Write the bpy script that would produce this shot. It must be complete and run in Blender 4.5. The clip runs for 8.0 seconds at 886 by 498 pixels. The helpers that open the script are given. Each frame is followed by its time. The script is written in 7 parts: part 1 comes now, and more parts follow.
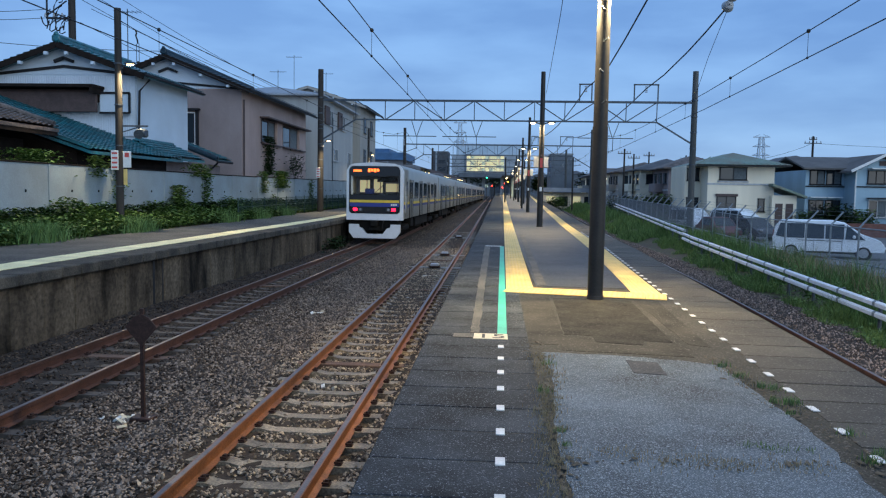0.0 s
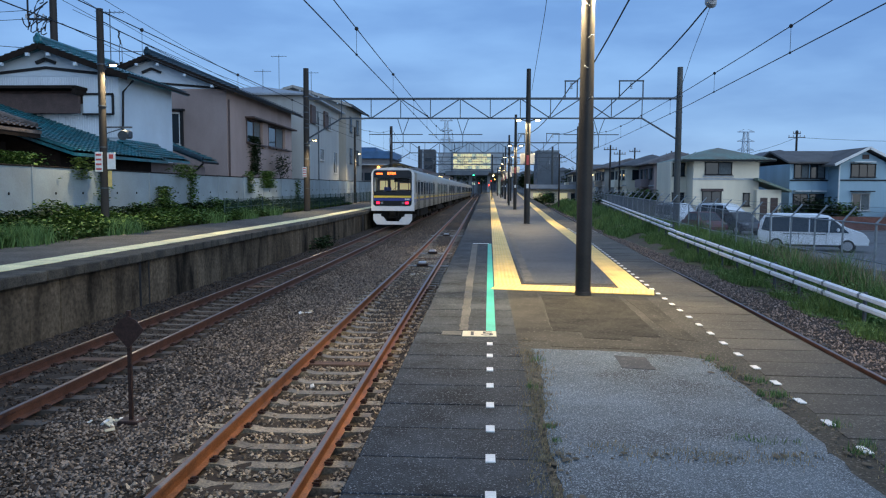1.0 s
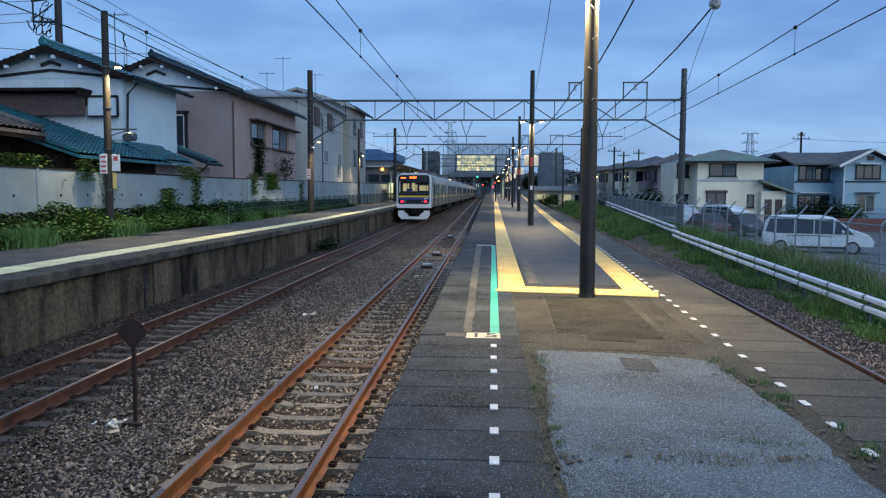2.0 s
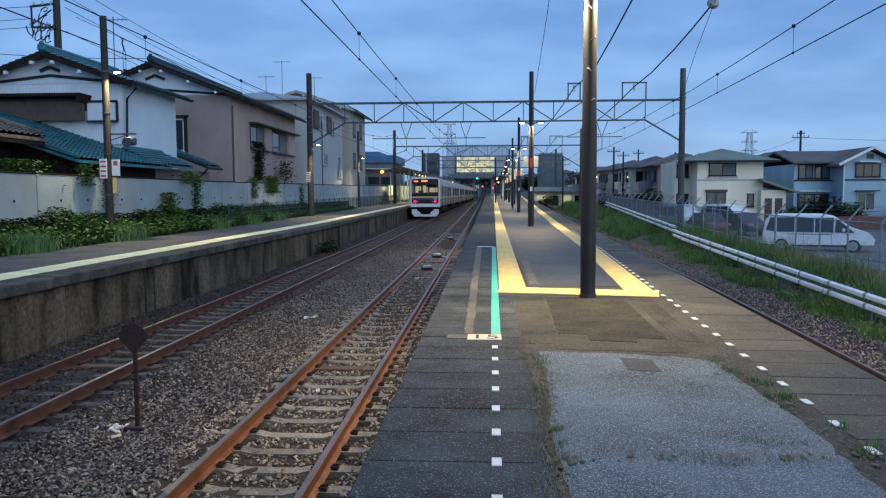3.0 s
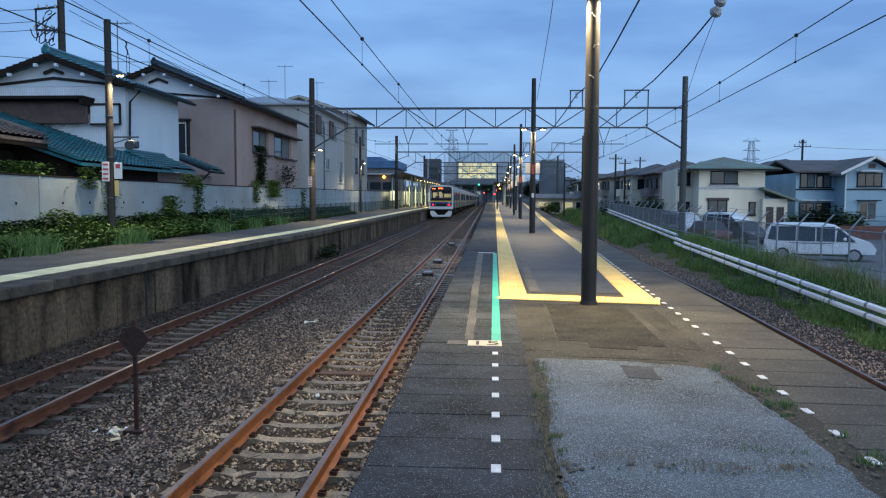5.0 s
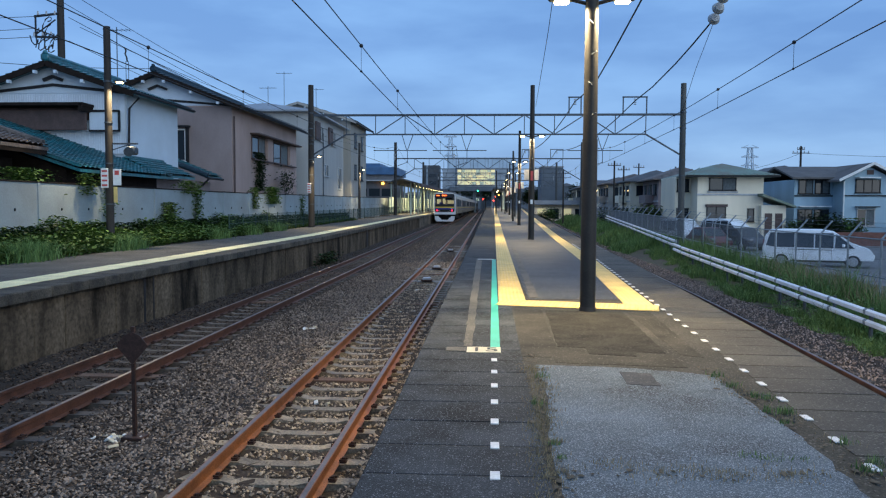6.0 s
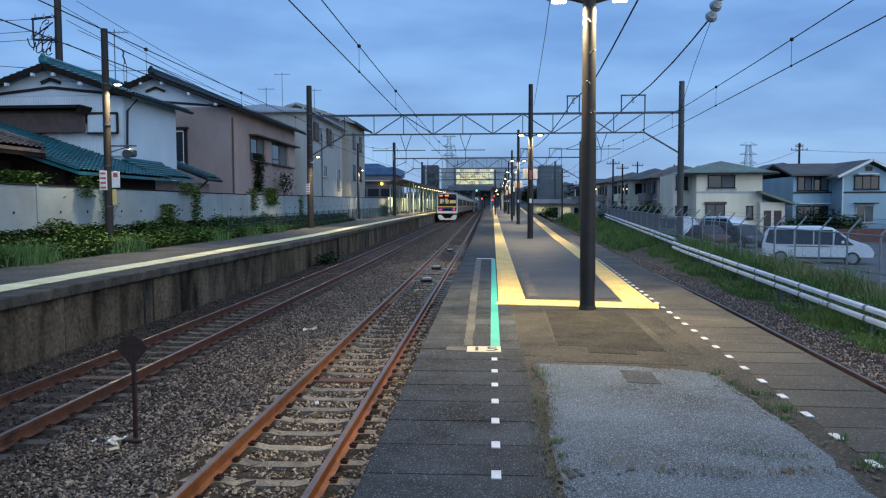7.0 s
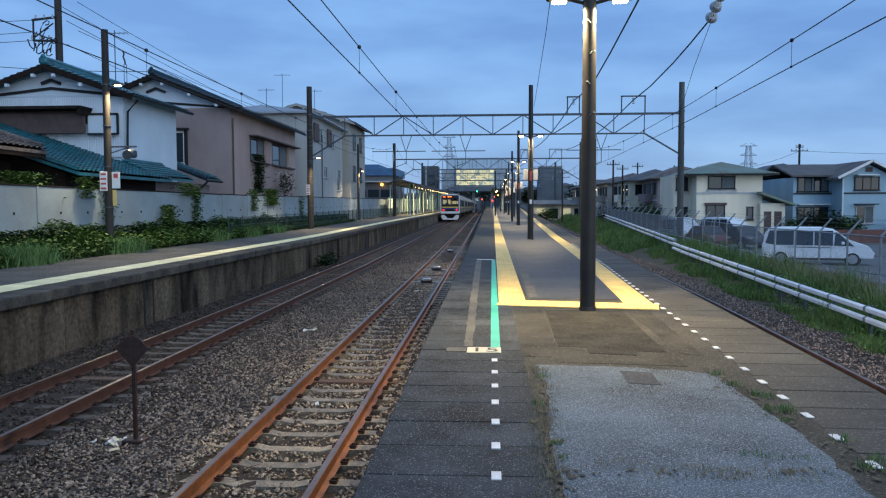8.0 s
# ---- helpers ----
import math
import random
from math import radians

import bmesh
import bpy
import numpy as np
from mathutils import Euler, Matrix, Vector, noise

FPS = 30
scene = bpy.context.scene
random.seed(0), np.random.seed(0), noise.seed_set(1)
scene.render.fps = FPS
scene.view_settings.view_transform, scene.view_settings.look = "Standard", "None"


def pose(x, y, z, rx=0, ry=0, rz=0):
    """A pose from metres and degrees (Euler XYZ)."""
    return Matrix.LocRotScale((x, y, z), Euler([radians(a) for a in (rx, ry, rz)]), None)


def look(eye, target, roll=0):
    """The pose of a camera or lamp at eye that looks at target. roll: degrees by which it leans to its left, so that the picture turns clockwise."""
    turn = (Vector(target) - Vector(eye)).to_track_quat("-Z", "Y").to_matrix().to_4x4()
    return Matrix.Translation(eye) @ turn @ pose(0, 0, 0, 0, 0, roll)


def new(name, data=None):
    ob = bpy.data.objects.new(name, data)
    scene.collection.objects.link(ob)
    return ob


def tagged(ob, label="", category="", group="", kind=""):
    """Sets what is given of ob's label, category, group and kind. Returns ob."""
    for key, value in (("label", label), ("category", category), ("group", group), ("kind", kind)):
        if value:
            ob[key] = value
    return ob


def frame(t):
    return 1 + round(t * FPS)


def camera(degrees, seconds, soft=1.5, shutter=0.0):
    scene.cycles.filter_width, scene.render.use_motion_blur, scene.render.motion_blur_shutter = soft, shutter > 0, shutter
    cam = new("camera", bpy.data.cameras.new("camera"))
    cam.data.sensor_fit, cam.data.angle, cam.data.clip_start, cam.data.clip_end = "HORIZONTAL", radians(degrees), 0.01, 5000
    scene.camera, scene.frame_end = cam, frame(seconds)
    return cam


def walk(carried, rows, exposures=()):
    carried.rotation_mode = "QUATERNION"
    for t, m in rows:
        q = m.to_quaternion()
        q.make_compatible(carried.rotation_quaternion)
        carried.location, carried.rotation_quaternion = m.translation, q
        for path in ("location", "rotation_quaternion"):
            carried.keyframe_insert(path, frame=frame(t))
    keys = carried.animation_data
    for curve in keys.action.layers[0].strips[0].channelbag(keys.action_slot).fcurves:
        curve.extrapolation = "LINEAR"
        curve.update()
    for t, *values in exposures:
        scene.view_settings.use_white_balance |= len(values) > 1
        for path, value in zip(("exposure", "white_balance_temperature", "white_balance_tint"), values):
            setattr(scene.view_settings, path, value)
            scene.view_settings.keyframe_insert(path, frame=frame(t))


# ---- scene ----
cam = camera(60.3, 8.0, soft=1.2)
EYE = 1.4
walk(cam, [
    (0.0, pose(0, 0, EYE, 85.745, -0.956, 4.061)),
    (0.5, pose(0, 0, EYE, 85.692, -0.695, 3.127)),
    (1.0, pose(0, 0, EYE, 85.608, -0.292, 3.087)),
    (1.5, pose(0, 0, EYE, 85.638, -0.290, 3.259)),
    (1.7, pose(0, 0, EYE, 85.667, -0.325, 3.363)),
    (2.8, pose(0, 0, EYE, 85.898, 0.096, 3.325)),
    (3.0, pose(0, 0, EYE, 85.873, 0.247, 3.369)),
    (3.5, pose(0, 0, EYE, 85.891, 0.517, 3.545)),
    (4.0, pose(0, 0, EYE, 85.993, 0.439, 3.641)),
    (4.5, pose(0, 0, EYE, 86.127, -0.007, 3.571)),
    (4.7, pose(0, 0, EYE, 86.176, -0.195, 3.543)),
    (5.8, pose(0, 0, EYE, 86.731, -0.284, 3.421)),
    (6.0, pose(0, 0, EYE, 86.788, -0.255, 3.404)),
    (6.5, pose(0, 0, EYE, 86.822, -0.073, 3.370)),
    (7.0, pose(0, 0, EYE, 86.768, 0.193, 3.333)),
    (7.5, pose(0, 0, EYE, 86.766, 0.221, 3.323)),
    (8.0, pose(0, 0, EYE, 86.831, 0.185, 3.344)),
])

SIDING = 1.66  # from the platform edge to the siding's middle
RAIL = -1.1  # top of rail below the platform top


def rise(y):
    """The line climbs gently beyond the near end of the platforms."""
    return 0.006 * min(max(y - 35.0, 0.0), 265.0)


def right_edge(y):
    """The edge of the island platform beside the diverging track."""
    return 2.66 + 0.05 * y if y < 20 else 3.66 + 0.032 * (y - 20)


def departure_x(y):
    """The middle of the departure track, which eases towards the main track far out."""
    u = min(max((y - 60.0) / 70.0, 0.0), 1.0)
    return -5.93 + 0.13 * min(max(y, 0), 60) / 60 + 0.65 * u * u * (3 - 2 * u)


def side_edge(y):
    """The edge of the side platform."""
    u = min(max((y - 60.0) / 70.0, 0.0), 1.0)
    return -7.42 + 0.65 * u * u * (3 - 2 * u)


# ---- world and light ----
def build_world():
    w = bpy.data.worlds.new("dusk_sky")
    scene.world = w
    w.use_nodes = True
    n, l = w.node_tree.nodes, w.node_tree.links
    n.clear()
    out, bg = n.new("ShaderNodeOutputWorld"), n.new("ShaderNodeBackground")
    tc, sep = n.new("ShaderNodeTexCoord"), n.new("ShaderNodeSeparateXYZ")
    l.new(tc.outputs["Generated"], sep.inputs[0])
    ramp = n.new("ShaderNodeValToRGB")
    cr = ramp.color_ramp
    cr.elements[0].position, cr.elements[0].color = 0.0, (0.225, 0.405, 0.71, 1)
    cr.elements[1].position, cr.elements[1].color = 1.0, (0.42, 0.59, 0.92, 1)
    for pos, col in ((0.08, (0.20, 0.395, 0.75, 1)), (0.2, (0.172, 0.362, 0.74, 1)), (0.38, (0.165, 0.36, 0.74, 1)), (0.65, (0.295, 0.47, 0.80, 1))):
        e = cr.elements.new(pos)
        e.color = col
    l.new(sep.outputs["Z"], ramp.inputs[0])
    # cloud deck: streaks flattened towards the horizon
    mp = n.new("ShaderNodeMapping")
    mp.inputs["Scale"].default_value = (1.6, 1.6, 6.0)
    l.new(tc.outputs["Generated"], mp.inputs[0])
    nz = n.new("ShaderNodeTexNoise")
    nz.inputs["Scale"].default_value, nz.inputs["Detail"].default_value = 2.6, 6.0
    l.new(mp.outputs[0], nz.inputs["Vector"])
    cl = n.new("ShaderNodeValToRGB")
    cl.color_ramp.elements[0].position, cl.color_ramp.elements[0].color = 0.38, (0.78, 0.82, 0.88, 1)
    cl.color_ramp.elements[1].position, cl.color_ramp.elements[1].color = 0.64, (1.19, 1.14, 1.08, 1)
    l.new(nz.outputs["Fac"], cl.inputs[0])
    mul = n.new("ShaderNodeMix")
    mul.data_type, mul.blend_type = "RGBA", "MULTIPLY"
    mul.inputs[0].default_value = 1.0
    l.new(ramp.outputs[0], mul.inputs[6])
    l.new(cl.outputs[0], mul.inputs[7])
    sky = n.new("ShaderNodeTexSky")
    sky.sky_type, sky.sun_disc = "NISHITA", False
    sky.sun_elevation, sky.sun_rotation = radians(16), radians(141)
    sc = n.new("ShaderNodeMix")
    sc.data_type, sc.blend_type = "RGBA", "ADD"
    sc.inputs[0].default_value = 0.02
    l.new(mul.outputs[2], sc.inputs[6])
    l.new(sky.outputs[0], sc.inputs[7])
    l.new(sc.outputs[2], bg.inputs[0])
    bg.inputs[1].default_value = 1.0
    l.new(bg.outputs[0], out.inputs[0])
    sun = bpy.data.lights.new("sun", "SUN")
    sun.energy, sun.angle, sun.color = 1.2, radians(60), (0.72, 0.90, 1.0)
    so = new("sun", sun)
    so.matrix_world = look((24, -30, 11), (0, 0, 0))


build_world()


# ---- materials ----
def mat(name, col, rough=0.7, vary=0.25, scale=3.0, fine=40.0, bump=0.15, metal=0.0, tint=None, spec=0.5, streak=0.0, rnd=0.0, coords="Object", speck=0.0, speck_col=(0.5, 0.5, 0.5), speck_scale=130.0):
    """A surface of one base colour, with stains at one scale and grain at another. tint: the colour of the stains."""
    m = bpy.data.materials.new(name)
    m.use_nodes = True
    n, l = m.node_tree.nodes, m.node_tree.links
    b = n["Principled BSDF"]
    tc = n.new("ShaderNodeTexCoord")
    at = n.new("ShaderNodeNewGeometry").outputs["Position"] if coords == "World" else tc.outputs[coords]
    mp = n.new("ShaderNodeMapping")
    l.new(at, mp.inputs[0])
    if streak:
        mp.inputs["Scale"].default_value = (1.0, 1.0, streak)
    big, small = n.new("ShaderNodeTexNoise"), n.new("ShaderNodeTexNoise")
    big.inputs["Scale"].default_value, big.inputs["Detail"].default_value, big.inputs["Roughness"].default_value = scale, 4.0, 0.6
    small.inputs["Scale"].default_value, small.inputs["Detail"].default_value = fine, 3.0
    l.new(mp.outputs[0], big.inputs["Vector"])
    l.new(at, small.inputs["Vector"])
    mix = n.new("ShaderNodeMix")
    mix.data_type = "RGBA"
    dark = tint or tuple(c * (1 - vary) for c in col)
    lite = tuple(min(1, c * (1 + vary * 0.5)) for c in col)
    mix.inputs[6].default_value, mix.inputs[7].default_value = (*dark, 1), (*lite, 1)
    rp = n.new("ShaderNodeMapRange")
    rp.inputs[1].default_value, rp.inputs[2].default_value = 0.34, 0.66
    l.new(big.outputs["Fac"], rp.inputs[0])
    l.new(rp.outputs[0], mix.inputs[0])
    hsv = n.new("ShaderNodeHueSaturation")
    val = n.new("ShaderNodeMapRange")
    val.inputs[1].default_value, val.inputs[2].default_value = 0.25, 0.75
    val.inputs[3].default_value, val.inputs[4].default_value = 1 - vary, 1 + vary
    l.new(small.outputs["Fac"], val.inputs[0])
    if rnd:
        oi, ma, mb = n.new("ShaderNodeObjectInfo"), n.new("ShaderNodeMapRange"), n.new("ShaderNodeMath")
        ma.inputs[3].default_value, ma.inputs[4].default_value = 1 - rnd, 1 + rnd
        l.new(oi.outputs["Random"], ma.inputs[0])
        mb.operation = "MULTIPLY"
        l.new(val.outputs[0], mb.inputs[0])
        l.new(ma.outputs[0], mb.inputs[1])
        l.new(mb.outputs[0], hsv.inputs["Value"])
    else:
        l.new(val.outputs[0], hsv.inputs["Value"])
    l.new(mix.outputs[2], hsv.inputs["Color"])
    l.new(hsv.outputs[0], b.inputs["Base Color"])
    if speck:
        vo, th, mx = n.new("ShaderNodeTexVoronoi"), n.new("ShaderNodeMapRange"), n.new("ShaderNodeMix")
        vo.inputs["Scale"].default_value = speck_scale
        l.new(at, vo.inputs["Vector"])
        sp = n.new("ShaderNodeSeparateColor")
        l.new(vo.outputs["Color"], sp.inputs[0])
        th.inputs[1].default_value, th.inputs[2].default_value = 1 - speck, 1.0
        l.new(sp.outputs[0], th.inputs[0])
        mx.data_type = "RGBA"
        mx.inputs[7].default_value = (*speck_col, 1)
        l.new(th.outputs[0], mx.inputs[0])
        l.new(hsv.outputs[0], mx.inputs[6])
        l.new(mx.outputs[2], b.inputs["Base Color"])
    b.inputs["Roughness"].default_value, b.inputs["Metallic"].default_value = rough, metal
    b.inputs["Specular IOR Level"].default_value = spec
    if bump:
        bp = n.new("ShaderNodeBump")
        bp.inputs["Strength"].default_value, bp.inputs["Distance"].default_value = bump, 0.01
        l.new(small.outputs["Fac"], bp.inputs["Height"])
        l.new(bp.outputs[0], b.inputs["Normal"])
    return m


def island_mat(name, col_a, col_b, rough=0.8, spec=0.3, trans=0.0):
    """Each loose piece of the joined mesh takes its own colour between the two."""
    m = bpy.data.materials.new(name)
    m.use_nodes = True
    n, l = m.node_tree.nodes, m.node_tree.links
    b = n["Principled BSDF"]
    g, mix = n.new("ShaderNodeNewGeometry"), n.new("ShaderNodeMix")
    mix.data_type = "RGBA"
    mix.inputs[6].default_value, mix.inputs[7].default_value = (*col_a, 1), (*col_b, 1)
    l.new(g.outputs["Random Per Island"], mix.inputs[0])
    l.new(mix.outputs[2], b.inputs["Base Color"])
    b.inputs["Roughness"].default_value, b.inputs["Specular IOR Level"].default_value = rough, spec
    return m


def glow(name, col, strength):
    m = bpy.data.materials.new(name)
    m.use_nodes = True
    b = m.node_tree.nodes["Principled BSDF"]
    b.inputs["Base Color"].default_value = (*[min(1, c) for c in col], 1)
    b.inputs["Emission Color"].default_value, b.inputs["Emission Strength"].default_value = (*col, 1), strength
    return m


def glass(name, col=(0.02, 0.03, 0.04), rough=0.06, spec=0.6):
    """Window glass before a dark room."""
    m = bpy.data.materials.new(name)
    m.use_nodes = True
    b = m.node_tree.nodes["Principled BSDF"]
    b.inputs["Base Color"].default_value = (*col, 1)
    b.inputs["Roughness"].default_value, b.inputs["Specular IOR Level"].default_value = rough, spec
    return m


M = {
    "soil": mat("soil", (0.10, 0.085, 0.06), 0.95, 0.4, 0.5, 12),
    # near-black: the shade in the gaps between stones is put into the bed's colour
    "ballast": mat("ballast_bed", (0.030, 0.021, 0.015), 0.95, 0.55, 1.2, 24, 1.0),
    "rail_dark": mat("dark_rusty_rail", (0.105, 0.048, 0.032), 0.55, 0.35, 5, 60, 0.2, 0.2),
    # rust of the main track's rails, brightened to hold the lamps' light
    "rail": mat("lamplit_rusty_rail", (0.27, 0.108, 0.042), 0.42, 0.35, 5, 60, 0.2, 0.25),
    "railtop": mat("worn_rail_top", (0.20, 0.17, 0.16), 0.4, 0.25, 4, 50, 0.05, 0.7),
    # main track sleepers: the warm lamp sheen is put into this lighter concrete
    "sleeper": mat("lamplit_sleeper_concrete", (0.215, 0.180, 0.128), 0.45, 0.5, 5, 40, 0.3, spec=0.3, rnd=0.3, coords="World"),
    "sleeper_dark": mat("sleeper_grimy", (0.062, 0.050, 0.040), 0.7, 0.4, 3, 30, 0.2, rnd=0.25, coords="World"),
    "timber": mat("sleeper_timber", (0.11, 0.065, 0.045), 0.8, 0.4, 6, 40),
    "clip": mat("clip_iron", (0.045, 0.022, 0.016), 0.6, 0.4, 20, 60, 0.1, 0.3),
    "coping": mat("platform_coping", (0.041, 0.047, 0.053), 0.85, 0.6, 1.7, 120, 0.5, spec=0.22, rnd=0.16, speck=0.10, speck_col=(0.24, 0.26, 0.28), speck_scale=165, coords="World"),
    "concrete": mat("platform_concrete", (0.046, 0.043, 0.034), 0.75, 0.6, 1.0, 70, 0.25, spec=0.22, speck=0.12, speck_col=(0.15, 0.14, 0.12), speck_scale=90),
    "asphalt": mat("platform_asphalt", (0.044, 0.047, 0.051), 0.6, 0.5, 0.8, 90, 0.3, spec=0.35, speck=0.15, speck_col=(0.16, 0.16, 0.16), speck_scale=80),
    "patch_dark": mat("patch_dark", (0.032, 0.030, 0.024), 0.9, 0.6, 2.6, 110, 0.5, spec=0.2, speck=0.16, speck_col=(0.085, 0.08, 0.072), speck_scale=80),
    "patch_small": mat("patch_small", (0.038, 0.044, 0.052), 0.85, 0.4, 3.0, 110, 0.6, speck=0.2, speck_col=(0.12, 0.13, 0.14), speck_scale=90),
    "patch_grey": mat("patch_grey", (0.094, 0.121, 0.143), 0.85, 0.6, 1.1, 110, 1.0, speck=0.30, speck_col=(0.33, 0.39, 0.43), speck_scale=170),
    "wallface": mat("platform_wall", (0.135, 0.115, 0.090), 0.9, 0.6, 1.3, 9, 0.5, tint=(0.022, 0.019, 0.015)),
    "wallpanel": mat("wall_panel", (0.104, 0.083, 0.060), 0.9, 0.5, 1.3, 14, 0.6, tint=(0.010, 0.008, 0.006), spec=0.15, streak=0.35, rnd=0.14, coords="World"),
    "yellow": mat("tactile_yellow", (0.69, 0.49, 0.17), 0.6, 0.18, 2, 60, 0.1, rnd=0.06, coords="World"),
    "yellow_worn": mat("tactile_worn", (0.84, 0.75, 0.42), 0.65, 0.2, 1, 40, 0.1, rnd=0.08, coords="World"),
    "teal": mat("teal_strip", (0.05, 0.44, 0.33), 0.6, 0.15, 3, 50, 0.05),
    "white": mat("white_paint", (0.74, 0.74, 0.72), 0.6, 0.12, 6, 50, 0.05),
    "black": mat("black_rubber", (0.012, 0.012, 0.013), 0.6, 0.3, 5, 40, 0.05),
    "pole": mat("dark_pole", (0.024, 0.022, 0.020), 0.5, 0.25, 3, 40, 0.1, spec=0.3),
    "conc_pole": mat("concrete_pole", (0.030, 0.025, 0.022), 0.8, 0.35, 2, 50, 0.15, streak=0.12),
    "pale_pole": mat("pale_concrete_pole", (0.085, 0.088, 0.085), 0.85, 0.4, 2, 50, 0.2, streak=0.12),
    "steel": mat("painted_steel", (0.07, 0.085, 0.105), 0.5, 0.3, 4, 40, 0.05, 0.4),
    "wire": mat("wire", (0.012, 0.013, 0.016), 0.6, 0.2, 5, 30, 0),
    "insul": mat("insulator_porcelain", (0.35, 0.36, 0.37), 0.25, 0.15, 5, 30, 0),
    "fence_post": mat("galvanised_post", (0.26, 0.30, 0.33), 0.5, 0.25, 4, 40, 0.05, 0.3),
    "guard": mat("guard_rail", (0.84, 0.87, 0.90), 0.4, 0.12, 1.5, 30, 0.05),
    "fence_panel": mat("fence_panel", (0.27, 0.32, 0.345), 0.85, 0.10, 0.6, 25, 0.1, tint=(0.22, 0.25, 0.26), rnd=0.08, coords="World"),
}


def clear_glass(name):
    m = bpy.data.materials.new(name)
    m.use_nodes = True
    b = m.node_tree.nodes["Principled BSDF"]
    b.inputs["Base Color"].default_value = (0.9, 0.93, 0.95, 1)
    b.inputs["Transmission Weight"].default_value, b.inputs["Roughness"].default_value, b.inputs["IOR"].default_value = 1.0, 0.0, 1.2
    return m


